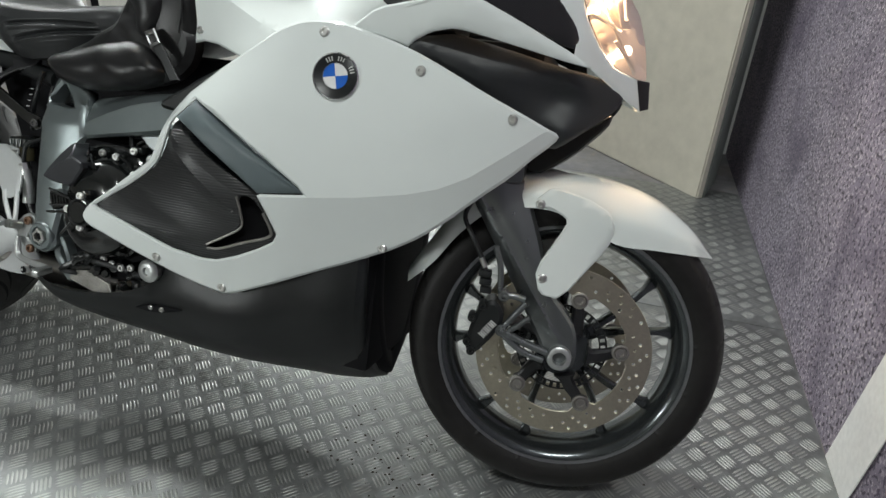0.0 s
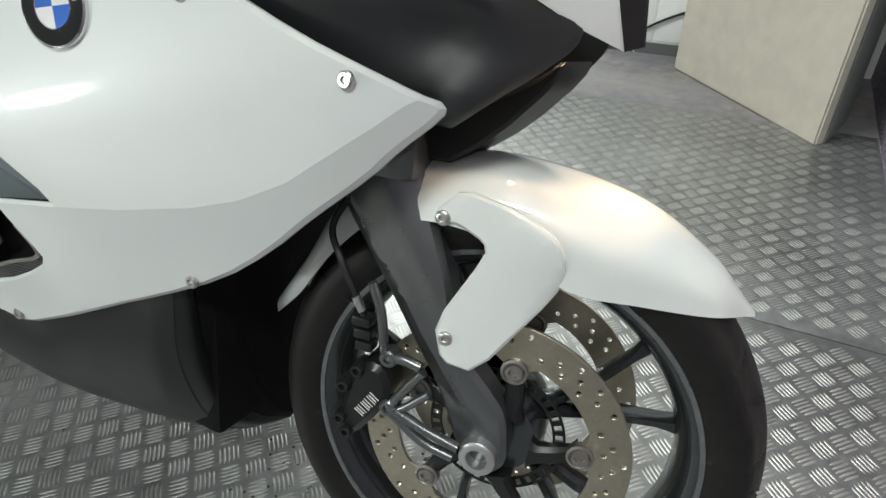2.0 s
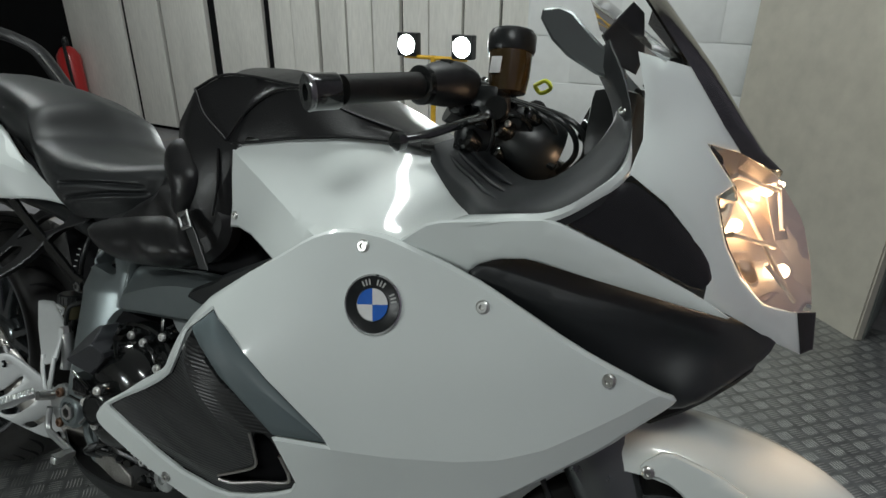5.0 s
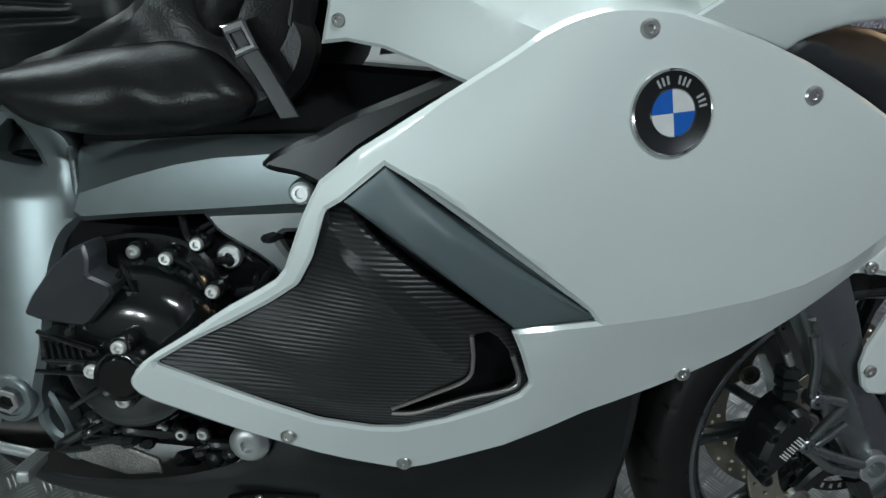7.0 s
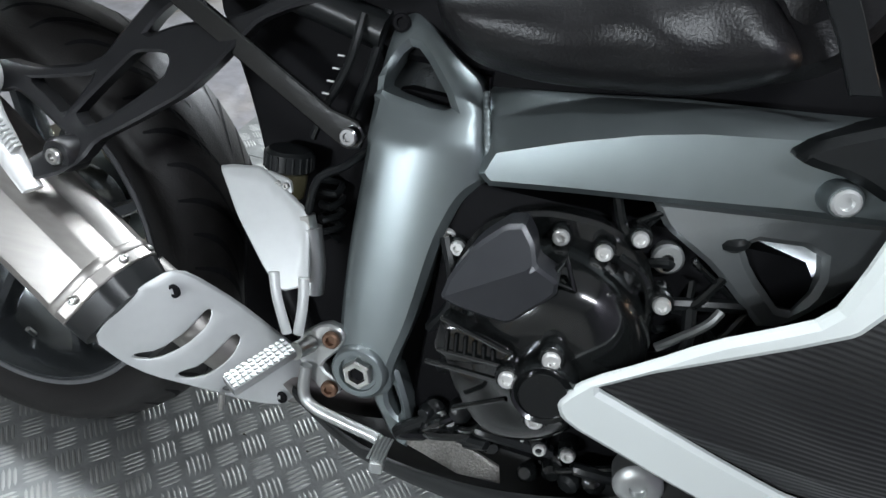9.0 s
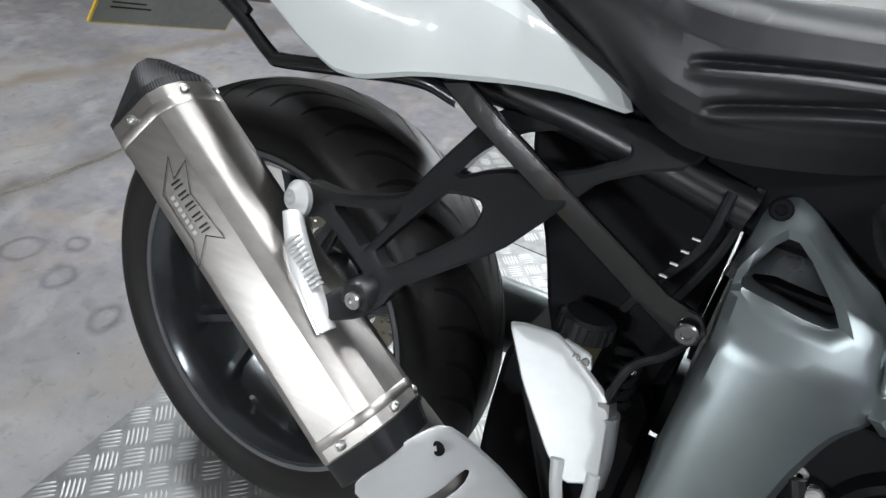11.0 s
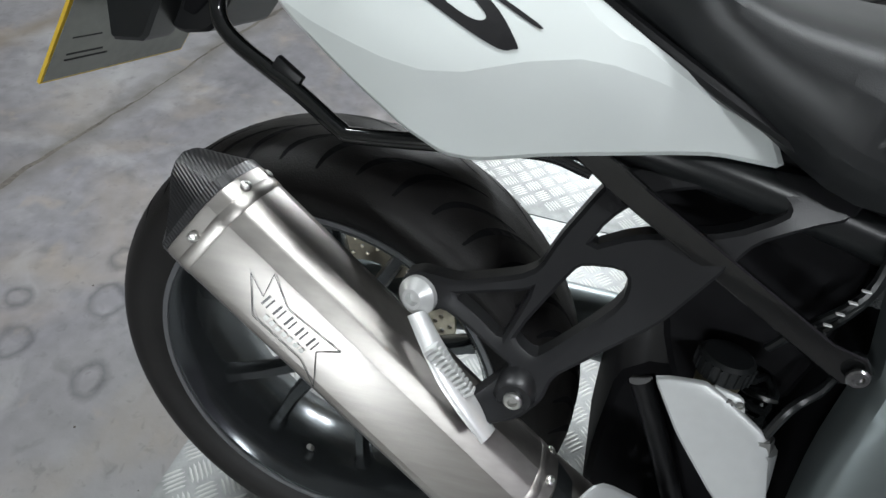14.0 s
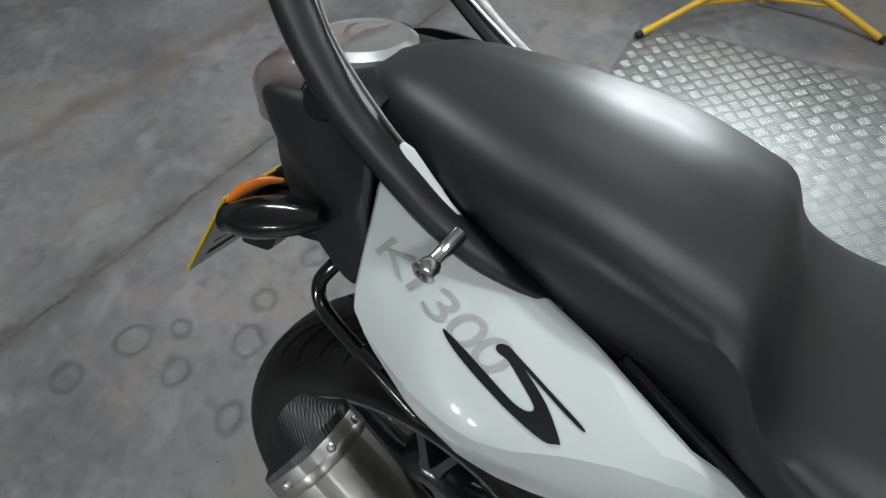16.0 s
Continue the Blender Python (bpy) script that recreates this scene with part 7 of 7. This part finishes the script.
S_MARK = [(0.074, 0.808), (0.081, 0.808), (0.126, 0.788), (0.146, 0.78), (0.156, 0.779), (0.156, 0.784), (0.13, 0.801), (0.117, 0.806), (0.115, 0.81), (0.123, 0.811), (0.137, 0.805), (0.193, 0.783), (0.191, 0.781), (0.146, 0.799), (0.143, 0.8), (0.166, 0.786), (0.184, 0.768), (0.182, 0.765), (0.172, 0.764), (0.146, 0.773), (0.1, 0.793)]
tail_mark([tuple(q) for q in spline(S_MARK, 4, True)], M_BLACK_MARK, "s_decal", "black swooping S decal")
for i, ch in enumerate("K1300"):
    cu = bpy.data.curves.new("model_letter", "FONT")
    cu.body, cu.size, cu.shear, cu.align_x, cu.align_y = ch, 0.039, 0.3, "CENTER", "CENTER"
    ob = bpy.data.objects.new("letter_source", cu)
    me = bpy.data.meshes.new_from_object(ob)
    bpy.data.objects.remove(ob)
    bm = bmesh.new()
    bm.from_mesh(me)
    bmesh.ops.triangulate(bm, faces=bm.faces)
    bmesh.ops.subdivide_edges(bm, edges=bm.edges[:], cuts=1)
    ox, oz = (0.007 + 0.0255 * i, 0.8395 - 0.0076 * i - 0.0003 * i * i)
    ca, sa = math.cos(radians(-18)), math.sin(radians(-18))
    for v in bm.verts:
        lx, lz = v.co.x * 1.6, v.co.y * 0.85
        x, z = ox + ca * lx - sa * lz * 0.3, oz + sa * lx + lz * 0.95
        v.co = (x, TAIL_Y(x, z) - 0.0011, z)
    part("letter", bm, M_GREY_MARK, tail, "pale grey model lettering", 0)
TB_Y = surface_through([(-0.206, -0.08, 0.898), (-0.152, -0.12, 0.878), (-0.039, -0.15, 0.767), (-0.02, -0.155, 0.85), (-0.1, -0.13, 0.8), (-0.06, -0.12, 0.93), (-0.2, -0.075, 0.86)])
tb = part("tail_cover", sheet(rounded([(-0.196, 0.893), (-0.206, 0.868), (-0.165, 0.825), (-0.1, 0.79), (-0.04, 0.77), (-0.026, 0.79), (-0.022, 0.9), (-0.05, 0.925), (-0.12, 0.928), (-0.17, 0.916)], 2), lambda x, z: TB_Y(x, z) + 0.012 * math.exp(-((z - 0.845 + 0.35 * (x + 0.12)) / 0.028) ** 2), 0.004, 0.005, 0.009), M_DUCT, bike, "matt black tail cover")
mirrored("tail_cover", tb, bike)
part("tail_deck", loft(stations([(-0.21, [(-0.07, 0.89), (-0.06, 0.905), (0, 0.91)]), (-0.15, [(-0.1, 0.91), (-0.07, 0.928), (0, 0.932)]), (-0.05, [(-0.12, 0.905), (-0.08, 0.93), (0, 0.935)])], 3)), M_PLASTIC, bike, "black tail deck")
part("tail_light", loft(stations([(-0.226, [(-0.06, 0.868), (-0.06, 0.9), (0, 0.912)]), (-0.2, [(-0.082, 0.868), (-0.078, 0.918), (0, 0.935)]), (-0.165, [(-0.092, 0.87), (-0.084, 0.93), (0, 0.946)]), (-0.135, [(-0.095, 0.87), (-0.085, 0.932), (0, 0.948)])], 3)), material("smoked_red_lens", (0.36, 0.29, 0.285), 0.14, 0.45, coat=0.8), bike, "smoked reddish tail light")
part("silver_lock", loft([[(-0.135 + r * math.cos(a), 1.3 * r * math.sin(a), z) for a in (2 * math.pi * i / 28 for i in range(28))] for r, z in ((0.052, 0.92), (0.05, 0.938), (0.042, 0.944), (0.03, 0.94), (0.012, 0.942))]), M_ALU, bike, "silver tail boss")
ind = part("indicator", tube([(-0.08, -0.135, 0.826), (-0.11, -0.145, 0.82), (-0.145, -0.155, 0.81), (-0.176, -0.158, 0.799)], lambda t: 0.012 + 0.012 * math.sin(min(1, t * 1.1) * 2.6), 16, flat=0.8), M_GLOSS, bike, "black teardrop indicator")
part("indicator_lens", tube([(-0.182, -0.158, 0.797), (-0.182, -0.15, 0.81), (-0.176, -0.138, 0.82), (-0.16, -0.125, 0.829), (-0.14, -0.118, 0.834)], lambda t: 0.0055 * math.sin(0.25 + 2.5 * t), 14, flat=1.0), M_ORANGE, ind, "amber lens")


mud = part("plate_carrier", slab(rounded([(-0.1, 0.8), (-0.17, 0.815), (-0.235, 0.775), (-0.262, 0.735), (-0.25, 0.705), (-0.205, 0.686), (-0.168, 0.694), (-0.142, 0.73), (-0.13, 0.768)], 1, 0.12), -0.04, 0.075), M_PLASTIC, bike, "black plate carrier", 25)
part("plate_lamp", slab(rounded([(-0.256, 0.744), (-0.219, 0.752), (-0.176, 0.772), (-0.188, 0.742), (-0.221, 0.68), (-0.266, 0.674), (-0.265, 0.73)], 1, 0.1), -0.078, -0.03), M_SATIN, mud, "angular black plate light housing", 25)
# a thin slab set proud of the carrier, near-black as a hollow's painted shade
part("recess_shade", slab(rounded([(-0.152, 0.765), (-0.162, 0.73), (-0.185, 0.708), (-0.2, 0.712), (-0.185, 0.745), (-0.17, 0.765)], 1, 0.12), -0.0425, -0.03, 0.0015), M_DARK, mud, "near-black raised patch, painted shade of a hollow")
PLM = [(-0.234, 0.772), (-0.331, 0.621)]
bm = loft([[(x, y, z) for x, z in ((PLM[0][0], PLM[0][1]), (PLM[1][0], PLM[1][1]), (PLM[1][0] - 0.003, PLM[1][1] + 0.002), (PLM[0][0] - 0.003, PLM[0][1] + 0.002))] for y in (-0.115, 0.115)])
npl = part("number_plate", bm, material("yellow_plate", (0.75, 0.5, 0.05), 0.35), bike, "yellow rear number plate")
part("plate_backing", loft([[(x + 0.0012, y, z - 0.001) for x, z in ((PLM[0][0], PLM[0][1] - 0.003), (PLM[1][0] + 0.001, PLM[1][1] + 0.003), (PLM[1][0] + 0.0004, PLM[1][1] + 0.003), (PLM[0][0] - 0.0006, PLM[0][1] - 0.003))] for y in (-0.1125, 0.1125)]), material("plate_back_grey", (0.22, 0.23, 0.2), 0.25), npl, "grey-green plate back")
for z, w in ((0.645, 0.06), (0.652, 0.05), (0.672, 0.04)):
    x = -0.234 - (0.772 - z) * 0.642
    part("back_mark", block(x + 0.002, -0.095, z, x + 0.0028, -0.095 + w, z + 0.002), M_BLACK_MARK, npl, "small dark print bar")
for side in (-1, 1):
    rail = part("grab_rail", tube([(0.145, side * 0.118, 0.832), (0.1, side * 0.125, 0.848), (0.045, side * 0.13, 0.872), (0.0, side * 0.13, 0.9), (-0.05, side * 0.126, 0.932), (-0.09, side * 0.118, 0.966), (-0.12, side * 0.108, 0.998), (-0.15, side * 0.09, 1.03), (-0.185, side * 0.05, 1.05), (-0.195, 0, 1.055)], lambda t: 0.0235 - 0.0155 * max(0, 0.16 - t) / 0.16, 14, flat=0.42), M_PLASTIC, bike, "black grab rail")
    part("rail_edge", tube([(0.03, side * 0.118, 0.889), (-0.02, side * 0.116, 0.925), (-0.065, side * 0.108, 0.958), (-0.095, side * 0.1, 0.985), (-0.125, side * 0.085, 1.02)], 0.0018, 6), M_BOLT, rail, "thin bright rail edge")
part("rail_tab", slab(rounded([(-0.096, 0.945), (-0.097, 0.93), (-0.09, 0.918), (-0.068, 0.922), (-0.06, 0.935), (-0.07, 0.95)], 1, 0.2), -0.136, -0.114, 0.004), M_PLASTIC, bike, "black rail mounting tab")
hk = part("luggage_hook", tube([(0.062, -0.145, 0.878), (0.06, -0.165, 0.873), (0.057, -0.18, 0.866)], 0.0065, 12), M_CHROME, bike, "chrome luggage hook")
part("hook_ball", turned([(-0.004, 0.008), (0.002, 0.0105), (0.008, 0.0105), (0.01, 0.008), (0.01, 0.005), (0.005, 0.004)], (0.057, -0.178, 0.866), (-0.1, -0.9, -0.2), 18), M_CHROME, hk)
part("seat_gap_trim", tube([(0.2, -0.13, 0.815), (0.27, -0.14, 0.782), (0.34, -0.145, 0.75), (0.4, -0.145, 0.725)], 0.006, 8), M_PLASTIC, bike)

# ---------------------------------------------------------------- work light on its stand
LED = glow("led_glow", (0.9, 1, 1), 40)


def work_light(hub, tips, heads, z, face):
    """Two lamp heads on a crossbar over a tripod; face is the way they shine along y."""
    stand = tagged(new("work_light"), "twin white work light on a yellow tripod", "work light", "work lights")
    hub = Vector(hub)
    for tip in tips:
        top = hub + Vector((0, 0, 0.15))
        end = Vector((tip[0], tip[1], 0.008))
        part("leg", tube([top, top.lerp(end, 0.5) + Vector((0, 0, 0.005)), end], 0.012, 10), M_YELLOW, stand, "yellow tripod leg")
        part("foot", tube([end.lerp(top, 0.04), end - (top - end).normalized() * 0.002], 0.0125, 10), M_PLASTIC, stand)
        part("stay", tube([hub + Vector((0, 0, 0.03)), top.lerp(end, 0.55)], 0.007, 8), M_YELLOW, stand)
    part("pole", tube([hub + Vector((0, 0, 0.02)), hub + Vector((0, 0, z - 0.046))], 0.013, 12), M_YELLOW, stand, "yellow pole")
    part("crossbar", tube([(heads[0] - 0.02, hub.y, z - 0.056), (heads[1] + 0.02, hub.y, z - 0.056)], 0.01, 10), M_YELLOW, stand, "yellow crossbar")
    for x in heads:
        head = part("lamp_head", moved(block(-0.055, -0.02 if face < 0 else -0.03, -0.055, 0.055, 0.03 if face < 0 else 0.02, 0.055, 0.008), Matrix.Translation((x, hub.y, z))), M_SATIN, stand, "black lamp head")
        part("lamp_face", turned([(0.021, 0.047), (0.023, 0.045), (0.023, 0.001)], (x, hub.y, z), (0, face, 0), 28), LED, head, "glowing white lamp face")


work_light((0.1, 2.085, 0.0), ((-0.215, 1.73), (0.5, 2.02), (-0.12, 2.36)), (-0.04, 0.262), 0.866, -1)
work_light((-0.15, -2.0, 0.0), ((-0.47, -1.7), (0.2, -1.75), (-0.15, -2.4)), (-0.3, 0.0), 1.05, 1)

# extinguisher by the boards
ext = tagged(new("fire_extinguisher"), "red fire extinguisher beside the board wall", "extinguisher")
part("body", turned([(0, 0.085), (0.01, 0.095), (0.56, 0.095), (0.62, 0.06), (0.64, 0.03)], (-3.88, 2.68, -0.004), (0, 0, 1), 24), material("red_enamel", (0.45, 0.02, 0.02), 0.3, coat=0.5), ext, "red cylinder")
part("valve", turned([(0.64, 0.025), (0.69, 0.025), (0.72, 0.014)], (-3.88, 2.68, -0.004), (0, 0, 1), 12), M_SATIN, ext)
part("label", block(-3.93, 2.578, 0.3, -3.83, 2.586, 0.42), M_YELLOW, ext, "pale yellow label")
part("hose", tube([(-3.86, 2.65, 0.67), (-3.78, 2.6, 0.6), (-3.77, 2.6, 0.35), (-3.79, 2.62, 0.2)], 0.013, 8), M_SATIN, ext)
# boards of the partition, with dark gaps
EDGES = [(-4.02, 0.05), (-3.22, 0.07), (-2.75, 0.05), (-2.23, 0.1), (-1.67, 0.075), (-1.4, 0.008), (-1.18, 0.022), (-0.95, 0.02), (-0.74, 0.014), (-0.53, 0.022), (-0.33, 0.012), (-0.1, 0.02), (0.14, 0.014), (0.4, 0.01)]
for k, ((x0, gap), (x1, _)) in enumerate(zip(EDGES, EDGES[1:])):
    part("board", block(x0 + gap, 2.79 - 0.006 * (k % 3), 0.03, x1, 2.82, 2.98, 0.004), M_BOARD, fence)
# cable on the wall
tagged(part("cable", tube([(0.95, 2.405, 0.004), (1.1, 2.408, 0.012), (1.23, 2.408, 0.06), (1.34, 2.408, 0.13), (1.46, 2.408, 0.188), (1.62, 2.405, 0.24)], 0.005, 8), M_SATIN), "thin dark cable along the wall", "cable")
# grey skirting band at the wall's foot
tagged(part("baseboard", block(0.45, BACK_Y - 0.004, -0.004, 1.6, BACK_Y, 0.045), material("grey_wall_foot", (0.1, 0.1, 0.1), 0.7), None), "dark grey painted wall foot", "skirting", kind="structure")

# broken joint between two floor slabs
random.seed(5)
bm = bmesh.new()
rim_a, rim_b = [], []
for i in range(160):
    y = -2.5 + 0.033 * i
    x = -1.138 + 0.126 * (y - 0.05) + 0.006 * math.sin(9 * y) + random.uniform(-0.005, 0.005)
    w = 0.0035 + 0.0025 * math.sin(5 * y) + random.uniform(0, 0.004)
    rim_a.append(bm.verts.new((x - w, y, -0.0034)))
    rim_b.append(bm.verts.new((x + w, y, -0.0034)))
for i in range(159):
    bm.faces.new((rim_a[i], rim_b[i], rim_b[i + 1], rim_a[i + 1]))
tagged(part("floor_joint", bm, material("joint_dirt", (0.105, 0.095, 0.082), 0.9, 0, 0.6, 30, 0.3, 200)), "dark broken joint between floor slabs", "joint", kind="structure")

# grit swept against the tyre and along the plates
random.seed(8)
verts, faces = [], []
for i in range(170):
    if i < 90:
        x, y = 1.28 + random.gauss(0, 0.07), -0.05 + random.gauss(0, 0.06)
    else:
        x, y = random.uniform(-1.4, 2.1), random.uniform(-0.9, 0.7)
    z0 = 0.0003 if x > PLATE_X0 else -0.0037
    r = random.uniform(0.0008, 0.0032)
    a = random.uniform(0, 6.28)
    b = len(verts)
    verts += [(x + r * k * math.cos(a + q * 1.257), y + r * math.sin(a + q * 1.257), z0) for q, k in enumerate((1.5, 1.0, 0.7, 1.2, 0.9))]
    verts.append((x, y, z0 + r * 0.5))
    faces += [(b + q, b + (q + 1) % 5, b + 5) for q in range(5)]
me = bpy.data.meshes.new("grit")
me.from_pydata(verts, [], faces)
tagged(link_mesh("grit", me, material("dark_grit", (0.06, 0.05, 0.04), 0.9), None, "", 0), "scattered dark grit on the floor plates", "grit", kind="stuff")

# ---------------------------------------------------------------- tread plates
def tread_plate(x0, y0, x1, y1):
    plate = tagged(part("tread_plate", block(x0, y0, -0.0035, x1, y1, 0.0, 0.0012), M_PLATE), "aluminium five-bar tread plate on the floor", "floor plate", "tread plates", "structure")
    gap, long, wide, tall = 0.0075, 0.0188, 0.0023, 0.0011
    verts, faces = [], []
    px, py = 0.0612, 0.0575
    shape = [(-long, 0, 0), (-long * 0.6, wide, 0), (long * 0.6, wide, 0), (long, 0, 0), (long * 0.6, -wide, 0), (-long * 0.6, -wide, 0), (-long * 0.62, 0, tall), (long * 0.62, 0, tall)]
    skin = [(1, 0, 6), (0, 5, 6), (2, 1, 6, 7), (5, 4, 7, 6), (3, 2, 7), (4, 3, 7)]
    for i in range(int(math.floor(x0 / px)) - 1, int(x1 / px) + 2):
        for j in range(int(math.floor(y0 / py)) - 1, int(y1 / py) + 2):
            for half, turn in ((0, radians(135)), (0.5, radians(45))):
                cx, cy = 0.996 % px + (i + half) * px, -0.0605 % py + (j + half) * py
                if not (x0 + 0.02 < cx < x1 - 0.02 and y0 + 0.02 < cy < y1 - 0.02):
                    continue
                c, s = math.cos(turn), math.sin(turn)
                for k in range(-2, 3):
                    b = len(verts)
                    f = 1.0 if abs(k) < 2 else 0.86
                    verts += [(cx + c * x * f - s * (y + k * gap), cy + s * x * f + c * (y + k * gap), z) for x, y, z in shape]
                    faces += [tuple(b + q for q in face) for face in skin]
    me = bpy.data.meshes.new("tread_bars")
    me.from_pydata(verts, [], faces)
    tagged(link_mesh("tread_bars", me, M_BARS, plate, "", 60), kind="stuff")


tread_plate(PLATE_X0, -0.47, 2.185, SEAM_Y - 0.0015)
tread_plate(PLATE_X0 + 0.05, SEAM_Y + 0.0015, 2.185, 1.83)
tread_plate(PLATE_X0, -1.69, 2.185, -0.473)


# ---------------------------------------------------------------- painted blocks of the back wall
brick_mesh = None
for row in range(8):
    for col in range(5):
        x0 = 0.46 + 0.44 * col - (0.22 if row % 2 else 0)
        if x0 < 0.44 or x0 + 0.432 > FRONT_X:
            continue
        if brick_mesh is None:
            brick = part("brick", block(0.004, -0.004, 0.004, 0.436, 0.0, 0.211, 0.0015), M_BRICK, wall)
            brick_mesh = brick.data
        else:
            brick = new("brick", brick_mesh)
            brick.parent = wall
        brick.location = (x0, BACK_Y, 0.05 + 0.215 * row)
